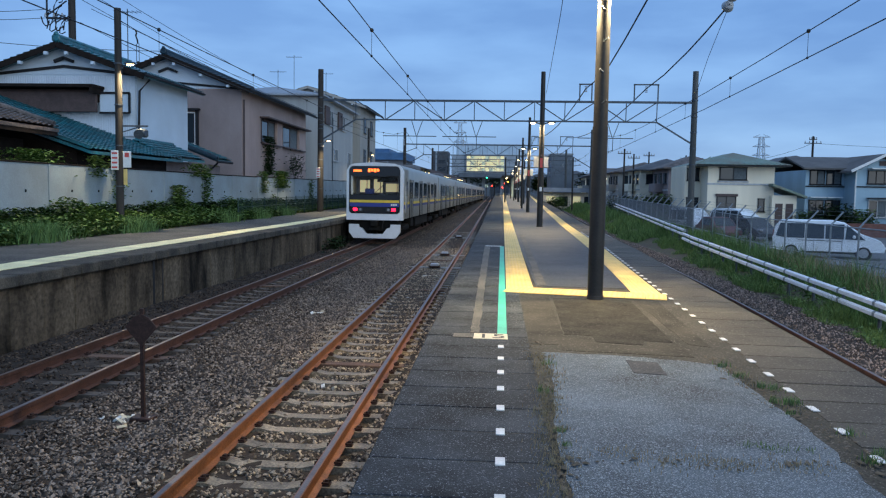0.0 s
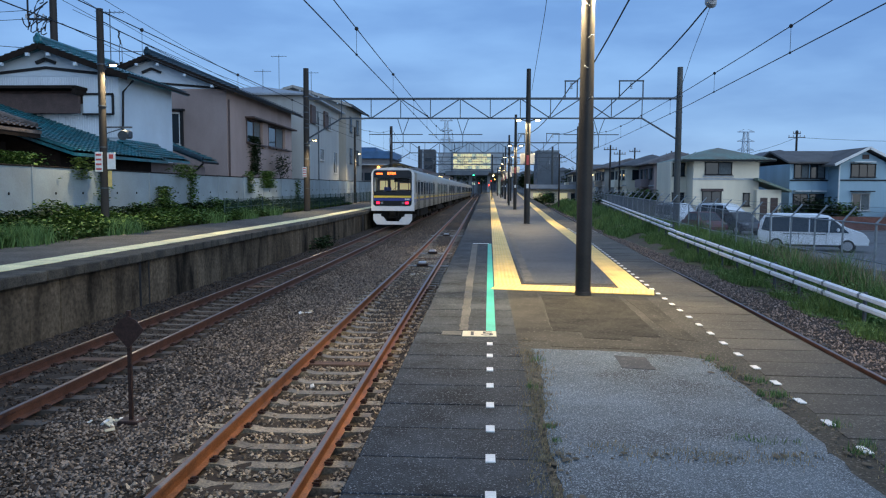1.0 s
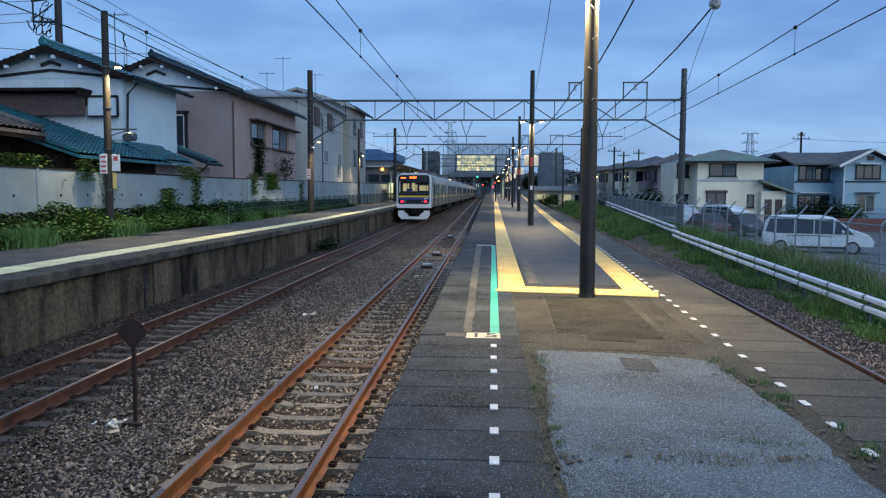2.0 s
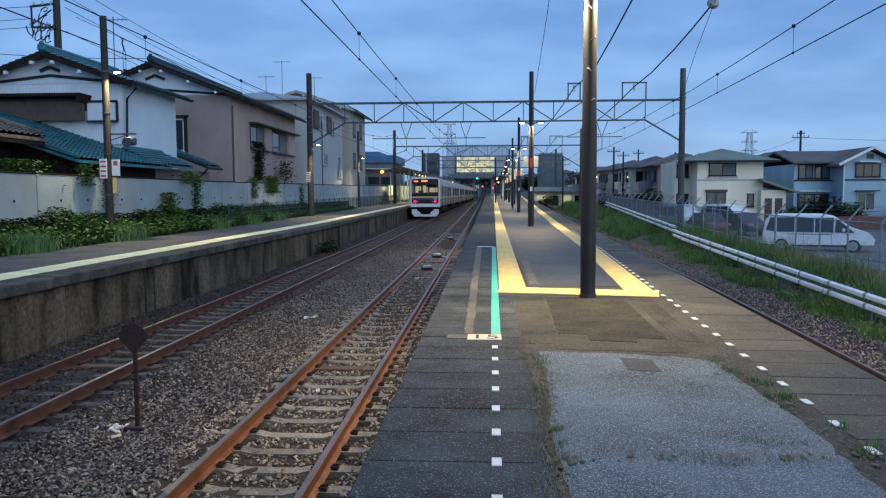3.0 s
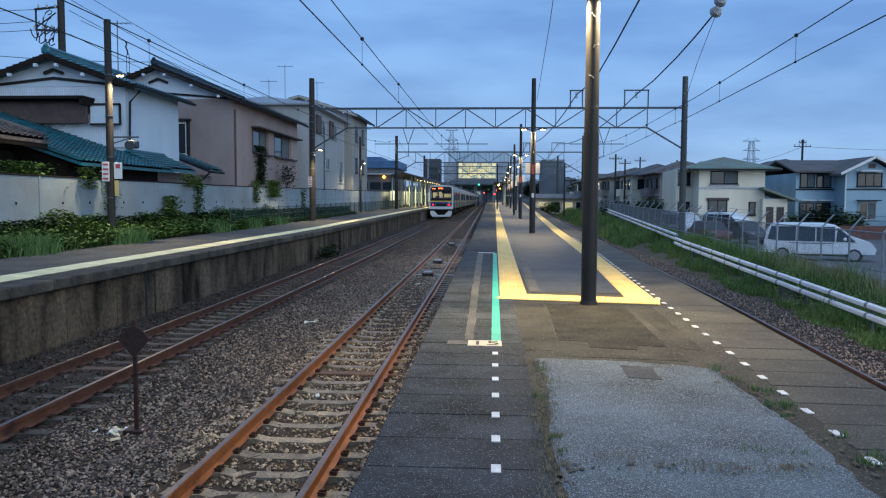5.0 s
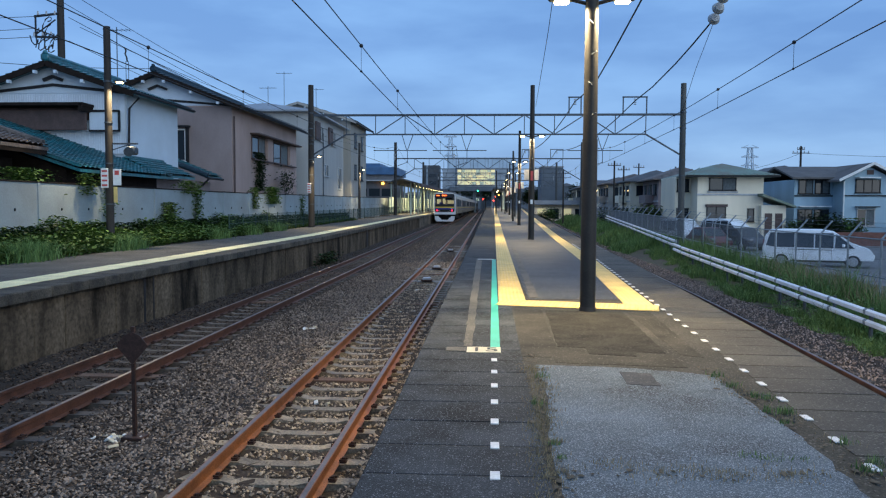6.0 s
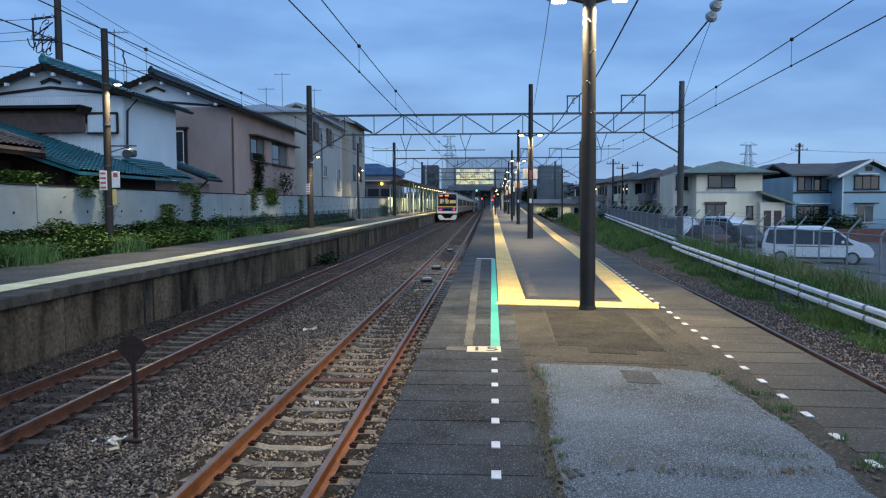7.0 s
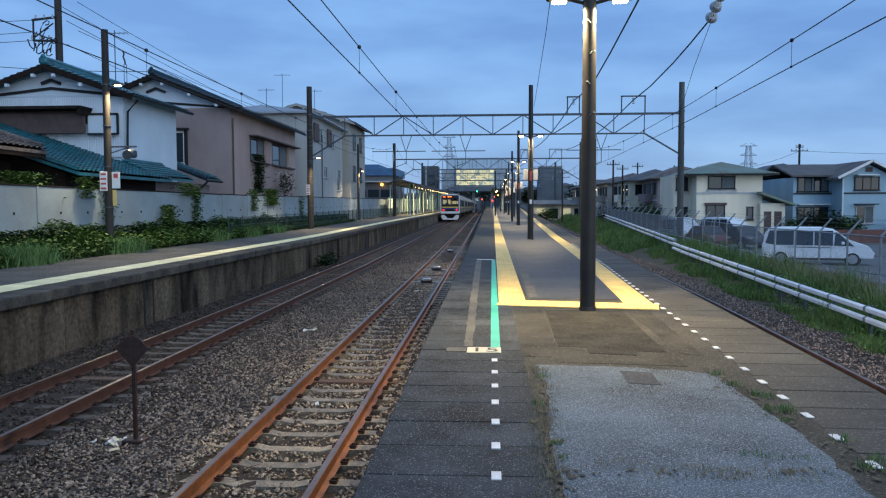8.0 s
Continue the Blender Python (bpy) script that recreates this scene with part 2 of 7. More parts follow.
M.update({
    "cream": mat("cream_plate", (0.62, 0.55, 0.40), 0.6, 0.12, 8, 60, 0.05),
    "concrete_slab": mat("siding_coping", (0.062, 0.056, 0.044), 0.65, 0.55, 1.0, 80, 0.25, spec=0.25, rnd=0.16, speck=0.12, speck_col=(0.17, 0.16, 0.14), speck_scale=90, coords="World"),
    "asphalt_side": mat("side_asphalt", (0.080, 0.077, 0.070), 0.8, 0.5, 0.9, 70, 0.3, spec=0.3, speck=0.15, speck_col=(0.2, 0.19, 0.17), speck_scale=60),
    "coping_side": mat("side_coping", (0.078, 0.069, 0.055), 0.85, 0.5, 1.8, 50, 0.3, tint=(0.035, 0.034, 0.032), spec=0.2, rnd=0.15, coords="World"),
    "stone": island_mat("ballast_stone", (0.028, 0.021, 0.018), (0.32, 0.258, 0.210), 0.8, 0.2),
    "stone_dark": island_mat("dark_brown_stone", (0.012, 0.009, 0.0075), (0.130, 0.100, 0.080), 0.85, 0.15),
    "stone_red": island_mat("reddish_ballast_stone", (0.045, 0.034, 0.029), (0.36, 0.285, 0.25), 0.8, 0.2),
    # ballast stone made paler and warmer, with the platform lamps' light in its colour
    "stone_lamplit": island_mat("lamplit_ballast_stone", (0.060, 0.046, 0.034), (0.50, 0.405, 0.30), 0.75, 0.25),
    "stainless": mat("stainless", (0.36, 0.335, 0.285), 0.36, 0.12, 1, 20, 0.02, 0.5),
    "door_steel": mat("door_steel", (0.29, 0.27, 0.23), 0.36, 0.12, 1, 20, 0.02, 0.5),
    "band_yellow": mat("band_yellow", (0.72, 0.50, 0.06), 0.4, 0.08, 2, 30, 0),
    "band_blue": mat("band_blue", (0.03, 0.045, 0.22), 0.4, 0.08, 2, 30, 0),
    "frp": mat("end_moulding", (0.66, 0.67, 0.69), 0.35, 0.08, 2, 30, 0),
    "mask": mat("black_mask", (0.008, 0.008, 0.010), 0.15, 0.1, 2, 30, 0),
    "under": mat("underframe", (0.012, 0.011, 0.010), 0.8, 0.35, 3, 30, 0.1, spec=0.15),
    "roof_grey": mat("roof_grey", (0.13, 0.13, 0.14), 0.6, 0.2, 2, 30, 0.05),
    "train_glass": glass("train_glass"),
    "lens": glass("lamp_lens", (0.25, 0.26, 0.28)),
    "train_lit": glow("saloon_window", (1.0, 0.84, 0.45), 0.36),
    "clear": clear_glass("clear_glass"),
    "led_orange": glow("led_orange", (1.0, 0.13, 0.02), 4.0),
    "tail": glow("tail_lamp", (1.0, 0.012, 0.05), 4.0),
    "lamp_glow": glow("lamp_glow", (1.0, 0.74, 0.34), 14.0),
    "red_paint": mat("red_paint", (0.55, 0.08, 0.07), 0.6, 0.15, 8, 50, 0),
    # houses
    "plaster_white": mat("plaster_white", (0.52, 0.60, 0.68), 0.85, 0.06, 0.5, 30, 0.08, tint=(0.46, 0.53, 0.60)),
    "siding_white": mat("siding_white", (0.56, 0.62, 0.69), 0.7, 0.10, 0.8, 30, 0.05, streak=0.12),
    "mauve": mat("mauve_plaster", (0.27, 0.22, 0.215), 0.9, 0.10, 0.5, 35, 0.2, tint=(0.21, 0.165, 0.16), streak=0.45),
    "pink": mat("pink_plaster", (0.36, 0.27, 0.245), 0.9, 0.10, 0.5, 35, 0.2, tint=(0.28, 0.21, 0.19), streak=0.45),
    "grey_wall": mat("grey_siding", (0.36, 0.37, 0.37), 0.85, 0.15, 0.7, 30, 0.1, streak=0.12),
    "beige_wall": mat("beige_plaster", (0.33, 0.32, 0.295), 0.85, 0.15, 0.7, 30, 0.1, streak=0.12),
    "cream_wall": mat("cream_wall", (0.82, 0.73, 0.57), 0.85, 0.10, 0.7, 30, 0.1, streak=0.12),
    "blue_wall": mat("blue_siding", (0.33, 0.47, 0.56), 0.8, 0.12, 0.7, 30, 0.1, streak=0.12),
    "tile_teal": mat("tile_teal", (0.012, 0.125, 0.155), 0.33, 0.4, 1.5, 12, 0.1, tint=(0.02, 0.065, 0.075)),
    "tile_dark": mat("tile_dark", (0.012, 0.034, 0.052), 0.5, 0.35, 1.5, 12, 0.1, spec=0.3),
    "tile_brown": mat("tile_brown", (0.13, 0.10, 0.085), 0.7, 0.45, 2.0, 14, 0.2, tint=(0.05, 0.04, 0.035)),
    "roof_green": mat("roof_green", (0.13, 0.20, 0.16), 0.6, 0.3, 0.8, 14, 0.1, tint=(0.16, 0.15, 0.11)),
    "roof_slate": mat("roof_slate", (0.075, 0.078, 0.085), 0.7, 0.25, 0.8, 14, 0.1),
    "roof_grey_tin": mat("roof_grey_tin", (0.28, 0.30, 0.33), 0.5, 0.2, 0.8, 20, 0.05, 0.2),
    "wood_dark": mat("wood_dark", (0.018, 0.013, 0.011), 0.85, 0.4, 3, 30, 0.15, spec=0.15),
    "shutter": mat("shutter_brown", (0.085, 0.055, 0.05), 0.7, 0.25, 3, 30, 0.1),
    "frame_dark": mat("window_frame_dark", (0.020, 0.020, 0.022), 0.6, 0.2, 5, 30, 0, spec=0.2),
    "frame_pale": mat("window_frame_pale", (0.42, 0.43, 0.44), 0.5, 0.2, 5, 30, 0),
    "curtain": mat("curtain", (0.12, 0.14, 0.15), 0.9, 0.25, 6, 40, 0.1),
    "pane": glass("window_pane", (0.022, 0.030, 0.038), 0.05, 0.4),
    "bluetin": mat("blue_tin", (0.05, 0.13, 0.26), 0.5, 0.2, 1, 20, 0.05),
    "leaf": island_mat("leaf_green", (0.020, 0.058, 0.014), (0.135, 0.215, 0.055), 0.6, 0.1),
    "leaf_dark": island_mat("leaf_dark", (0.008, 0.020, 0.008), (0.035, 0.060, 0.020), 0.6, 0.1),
    "leaf_ivy": island_mat("leaf_ivy", (0.045, 0.095, 0.020), (0.20, 0.26, 0.075), 0.55, 0.1),
    "grass": island_mat("grass_green", (0.038, 0.094, 0.022), (0.175, 0.275, 0.085), 0.7),
    "grass_dry": island_mat("grass_dry", (0.17, 0.135, 0.075), (0.36, 0.29, 0.17), 0.8),
    "bark": mat("bark", (0.06, 0.045, 0.035), 0.9, 0.4, 6, 40, 0.3),
    "car_white": mat("car_white", (0.80, 0.85, 0.90), 0.25, 0.06, 1, 20, 0),
    "car_dark": mat("car_dark", (0.05, 0.055, 0.065), 0.25, 0.1, 1, 20, 0),
    "car_red": mat("car_red", (0.14, 0.03, 0.035), 0.3, 0.1, 1, 20, 0),
    "car_silver": mat("car_silver", (0.38, 0.42, 0.46), 0.3, 0.1, 1, 20, 0, 0.4),
    "roof_taupe": mat("roof_taupe", (0.135, 0.125, 0.12), 0.75, 0.25, 0.8, 14, 0.1, spec=0.2),
    "tyre": mat("tyre", (0.012, 0.012, 0.012), 0.8, 0.2, 5, 40, 0.1),
    "alloy": mat("alloy", (0.5, 0.51, 0.53), 0.35, 0.1, 5, 40, 0, 0.7),
    "lot": mat("car_park_asphalt", (0.15, 0.155, 0.16), 0.85, 0.25, 0.6, 50, 0.2),
    "bank": mat("bank_earth", (0.055, 0.06, 0.03), 0.95, 0.5, 1.0, 18, 0.6, tint=(0.075, 0.055, 0.04)),
    "concrete_smooth": mat("smooth_concrete", (0.047, 0.043, 0.034), 0.8, 0.6, 1.6, 70, 0.15, spec=0.2, speck=0.06, speck_col=(0.16, 0.15, 0.13), speck_scale=90),
    "concrete_pale": mat("pale_concrete", (0.095, 0.088, 0.072), 0.65, 0.5, 1.8, 70, 0.3, spec=0.3, speck=0.2, speck_col=(0.22, 0.2, 0.17), speck_scale=90),
    "brick": mat("garden_wall", (0.16, 0.07, 0.055), 0.85, 0.3, 4, 30, 0.2),
    "mesh_wire": mat("fence_wire", (0.13, 0.15, 0.17), 0.5, 0.2, 4, 30, 0, 0.4),
    "green_fence": mat("green_fence", (0.02, 0.05, 0.045), 0.6, 0.25, 3, 30, 0),
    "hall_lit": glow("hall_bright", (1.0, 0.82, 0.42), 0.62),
    "hall_mid": glow("hall_mid", (0.90, 0.80, 0.45), 0.36),
    "hall_dim": glow("hall_dim", (0.62, 0.68, 0.50), 0.22),
    "station_grey": mat("station_cladding", (0.30, 0.34, 0.38), 0.6, 0.15, 0.6, 20, 0.05),
    "canopy_glass": mat("canopy_glass", (0.42, 0.52, 0.60), 0.3, 0.12, 0.5, 10, 0.02),
    "mint_paint": mat("mint_paint", (0.42, 0.52, 0.46), 0.5, 0.12, 2, 30, 0),
    "block_grey": mat("block_grey", (0.115, 0.135, 0.16), 0.8, 0.2, 0.5, 20, 0.05),
    "tower_steel": mat("tower_steel", (0.42, 0.50, 0.58), 0.6, 0.15, 2, 30, 0),
    "red_glow": glow("red_signal", (1.0, 0.05, 0.03), 8.0),
    "green_glow": glow("green_signal", (0.05, 1.0, 0.45), 5.0),
    "orange_glow": glow("orange_lamp", (1.0, 0.45, 0.08), 6.0),
})


# ---- mesh tools ----
class MB:
    """Collects vertices and faces."""

    def __init__(self):
        self.v, self.f = [], []

    def add(self, verts, faces, m=None):
        k = len(self.v)
        self.v += [tuple(m @ Vector(p)) if m else tuple(p) for p in verts]
        self.f += [tuple(i + k for i in f) for f in faces]
        return self

    def box(self, cx, cy, cz, sx, sy, sz, c=0.0, m=None):
        hx, hy, hz = sx / 2, sy / 2, sz / 2
        if c <= 0:
            vs = [(cx + a * hx, cy + b * hy, cz + d * hz) for d in (-1, 1) for b in (-1, 1) for a in (-1, 1)]
            return self.add(vs, [(0, 2, 3, 1), (4, 5, 7, 6), (0, 1, 5, 4), (2, 6, 7, 3), (0, 4, 6, 2), (1, 3, 7, 5)], m)
        vs, idx = [], {}
        for a in (-1, 1):
            for b in (-1, 1):
                for d in (-1, 1):
                    for ax, off in enumerate(((0, c, c), (c, 0, c), (c, c, 0))):
                        idx[a, b, d, ax] = len(vs)
                        vs.append((cx + a * (hx - off[0]), cy + b * (hy - off[1]), cz + d * (hz - off[2])))
        fs = []
        for s in (-1, 1):
            for ax in range(3):
                q = []
                for u, w in ((-1, -1), (1, -1), (1, 1), (-1, 1)):
                    key = [u, w]
                    key.insert(ax, s)
                    q.append(idx[(*key, ax)])
                if (s < 0) != (ax == 1):
                    q.reverse()
                fs.append(tuple(q))
        for ax in range(3):
            o1, o2 = (ax + 1) % 3, (ax + 2) % 3
            for s1 in (-1, 1):
                for s2 in (-1, 1):
                    k0, k1 = [0, 0, 0], [0, 0, 0]
                    k0[ax], k1[ax] = -1, 1
                    k0[o1] = k1[o1] = s1
                    k0[o2] = k1[o2] = s2
                    q = [idx[(*k0, o1)], idx[(*k1, o1)], idx[(*k1, o2)], idx[(*k0, o2)]]
                    fs.append(tuple(q if s1 * s2 < 0 else reversed(q)))
        for a in (-1, 1):
            for b in (-1, 1):
                for d in (-1, 1):
                    q = [idx[a, b, d, k] for k in range(3)]
                    fs.append(tuple(q if a * b * d > 0 else reversed(q)))
        return self.add(vs, fs, m)

    def tube(self, p0, p1, r0, r1=None, n=10, caps=True, m=None):
        p0, p1 = Vector(p0), Vector(p1)
        r1 = r0 if r1 is None else r1
        d = (p1 - p0).normalized()
        a = d.orthogonal().normalized()
        b = d.cross(a)
        ring = [a * math.cos(2 * math.pi * i / n) + b * math.sin(2 * math.pi * i / n) for i in range(n)]
        vs = [p0 + q * r0 for q in ring] + [p1 + q * r1 for q in ring]
        fs = [(i, (i + 1) % n, n + (i + 1) % n, n + i) for i in range(n)]
        if caps:
            fs += [tuple(range(n - 1, -1, -1)), tuple(range(n, 2 * n))]
        return self.add(vs, fs, m)

    def path(self, pts, r, n=5):
        """One unbroken round line through the points."""
        pts = [Vector(p) for p in pts]
        vs, fs = [], []
        for i, p in enumerate(pts):
            d = (pts[min(i + 1, len(pts) - 1)] - pts[max(i - 1, 0)]).normalized()
            a = d.cross(Vector((0, 0, 1)) if abs(d.z) < 0.9 else Vector((1, 0, 0))).normalized()
            b = d.cross(a)
            vs += [p + (a * math.cos(2 * math.pi * k / n) + b * math.sin(2 * math.pi * k / n)) * r for k in range(n)]
        for i in range(len(pts) - 1):
            fs += [(i * n + k, i * n + (k + 1) % n, (i + 1) * n + (k + 1) % n, (i + 1) * n + k) for k in range(n)]
        fs += [tuple(range(n)), tuple(range(len(vs) - n, len(vs)))]
        return self.add(vs, fs)

    def bar(self, p0, p1, w, h):
        """A square bar from p0 to p1."""
        p0, p1 = Vector(p0), Vector(p1)
        d = (p1 - p0).normalized()
        up = Vector((0, 0, 1)) if abs(d.z) < 0.95 else Vector((0, 1, 0))
        s = d.cross(up).normalized()
        u = s.cross(d)
        vs = [p + s * a * w / 2 + u * b * h / 2 for p in (p0, p1) for a, b in ((-1, -1), (1, -1), (1, 1), (-1, 1))]
        return self.add(vs, [(0, 1, 2, 3), (7, 6, 5, 4), (0, 4, 5, 1), (1, 5, 6, 2), (2, 6, 7, 3), (3, 7, 4, 0)])

    def sweep(self, profile, ys, xf=lambda y: 0.0, zf=lambda y: 0.0, closed=True, caps=True):
        """A profile of (x, z) carried along y."""
        n = len(profile)
        vs = [(px + xf(y), y, pz + zf(y)) for y in ys for px, pz in profile]
        fs = []
        for k in range(len(ys) - 1):
            for i in range(n if closed else n - 1):
                j = (i + 1) % n
                fs.append((k * n + i, (k + 1) * n + i, (k + 1) * n + j, k * n + j))
        if caps and closed:
            fs += [tuple(range(n)), tuple(range(len(vs) - 1, len(vs) - 1 - n, -1))]
        return self.add(vs, fs)

    def ball(self, c, rx, ry, rz, seg=10, rings=6, m=None):
        vs = [(c[0], c[1], c[2] - rz)]
        for i in range(1, rings):
            t = math.pi * i / rings
            for j in range(seg):
                p = 2 * math.pi * j / seg
                vs.append((c[0] + rx * math.sin(t) * math.cos(p), c[1] + ry * math.sin(t) * math.sin(p), c[2] - rz * math.cos(t)))
        vs.append((c[0], c[1], c[2] + rz))
        fs = []
        for j in range(seg):
            fs.append((0, 1 + (j + 1) % seg, 1 + j))
            fs.append((len(vs) - 1, len(vs) - 1 - seg + j, len(vs) - 1 - seg + (j + 1) % seg))
        for i in range(rings - 2):
            for j in range(seg):
                a, b = 1 + i * seg + j, 1 + i * seg + (j + 1) % seg
                fs.append((a, b, b + seg, a + seg))
        return self.add(vs, fs, m)

    def extrude(self, outline, y0, y1, axis="y", m=None):
        """A flat outline of (u, z) carried from y0 to y1 along y (u is x), or along x (u is y)."""
        n = len(outline)
        put = (lambda u, z, k: (u, k, z)) if axis == "y" else (lambda u, z, k: (k, u, z))
        vs = [put(u, z, k) for k in (y0, y1) for u, z in outline]
        fs = [tuple(range(n)), tuple(range(2 * n - 1, n - 1, -1))] + [(i, n + i, n + (i + 1) % n, (i + 1) % n) for i in range(n)]
        return self.add(vs, fs, m)

    def mesh(self, name, material, smooth=True):
        me = bpy.data.meshes.new(name)
        me.from_pydata(self.v, [], self.f)
        me.materials.append(material)
        bm = bmesh.new()
        bm.from_mesh(me)
        if len(bm.faces) < 60000:
            bmesh.ops.recalc_face_normals(bm, faces=bm.faces)
        bm.to_mesh(me)
        bm.free()
        if smooth:
            me.shade_smooth()
            me.set_sharp_from_angle(angle=radians(38))
        return me


def part(name, bm, material, parent, label=""):
    ob = new(name, bm.mesh(name, material) if isinstance(bm, MB) else bm)
    ob.parent = parent
    return tagged(ob, label)


def thing(name, label, category, m=None, group="", kind=""):
    ob = new(name)
    if m:
        ob.matrix_basis = m
    return tagged(ob, label, category, group, kind)


def solid(name, bm, material, label, category="", kind="structure", group=""):
    return tagged(new(name, bm.mesh(name, material)), label, category, group, kind)


def stations(a, b, step):
    k = max(1, int(math.ceil((b - a) / step)))
    return [a + (b - a) * i / k for i in range(k + 1)]


# ---- ground, ballast, platforms ----
def build_ground():
    bm = MB()
    xs = [-900, -300, -100, -40, -13.4, -7.3, 0, 3, 6.5, 8, 11, 20, 60, 200, 900]
    ys = [-40, -10, 0, 10, 20, 35, 60, 100, 160, 300, 700, 2500]
    vs = []
    for y in ys:
        for x in xs:
            z = -1.5 + rise(y)
            if x >= 8:
                z = -1.56 + rise(y) * 0.5
            if x <= -40:
                z = -0.9 + rise(y)
            vs.append((x, y, z))
    n = len(xs)
    bm.add(vs, [(j * n + i, j * n + i + 1, (j + 1) * n + i + 1, (j + 1) * n + i) for j in range(len(ys) - 1) for i in range(n - 1)])
    solid("ground", bm, M["soil"], "bare brown soil and gravel ground round the railway", "ground")


def build_ballast():
    """The stone bed between the platforms and beyond the island platform, uneven on top."""
    rng = np.random.default_rng(3)
    for name, x0f, x1f, nx in (("ballast_bed", side_edge, lambda y: -0.6, 70), ("ballast_bed_siding", lambda y: right_edge(y) - 0.1, lambda y: right_edge(y) + 4.3 + 0.005 * y, 36)):
        ys = stations(-8, 24, 0.12) + stations(24.3, 75, 0.35) + stations(78, 300, 3.0)
        vs = []
        for y in ys:
            for i in range(nx + 1):
                x = x0f(y) + (x1f(y) - x0f(y)) * i / nx
                z = RAIL - 0.20 + rise(y) + 0.02 * math.sin(x * 2.1 + y * 0.3) + 0.012 * rng.standard_normal()
                if name == "ballast_bed":
                    d = min(abs(x + 2.14), abs(x - departure_x(y)))
                    z += 0.060 * min(1.0, max(0.0, d - 0.7) / 0.15) - 0.13 * max(0.0, d - 1.05) + (0.026 if d < 0.47 else 0.0)
                    z += 0.24 * max(0.0, -6.85 - x + side_edge(y) + 7.42)
                else:
                    z -= 0.10 * max(0.0, i / nx * 3.4 - 2.4) + 0.03
                vs.append((x, y, z))
        n = nx + 1
        bm = MB().add(vs, [(j * n + i, j * n + i + 1, (j + 1) * n + i + 1, (j + 1) * n + i) for j in range(len(ys) - 1) for i in range(nx)])
        solid(name, bm, M["ballast"], "crushed stone ballast bed, near-black to hold the shade between loose stones", "ballast")


def platform_body(name, x0f, x1f, y0, y1, lip_left, lip_right):
    """A retaining body with an overhanging coping along its track side."""
    bm = MB()
    ys, vs = stations(y0, y1, 12), []
    for y in ys:
        z = rise(y)
        l, r = x0f(y) + (0.14 if lip_left else 0), x1f(y) - (0.14 if lip_right else 0)
        vs += [(l, y, -1.7 + z), (r, y, -1.7 + z), (r, y, -0.02 + z), (l, y, -0.02 + z)]
    fs = [(4 * k + i, 4 * k + (i + 1) % 4, 4 * k + 4 + (i + 1) % 4, 4 * k + 4 + i) for k in range(len(ys) - 1) for i in range(4)]
    bm.add(vs, fs + [(3, 2, 1, 0), tuple(range(len(vs) - 4, len(vs)))])
    return solid(name, bm, M["wallface"], "stained concrete platform body with a weathered retaining face", "platform")


def strip(bm, x0f, x1f, ys, z, th=0.004):
    """A thin flat strip on the platform."""
    vs = []
    for y in ys:
        zz = z + rise(y)
        vs += [(x0f(y), y, zz - th), (x1f(y), y, zz - th), (x1f(y), y, zz), (x0f(y), y, zz)]
    k = len(ys)
    fs = []
    for i in range(k - 1):
        a, b = i * 4, i * 4 + 4
        fs += [(a + 3, a + 2, b + 2, b + 3), (a, b, b + 1, a + 1), (a + 1, b + 1, b + 2, a + 2), (a, a + 3, b + 3, b)]
    fs += [(0, 1, 2, 3), (k * 4 - 1, k * 4 - 2, k * 4 - 3, k * 4 - 4)]
    bm.add(vs, fs)
    return bm


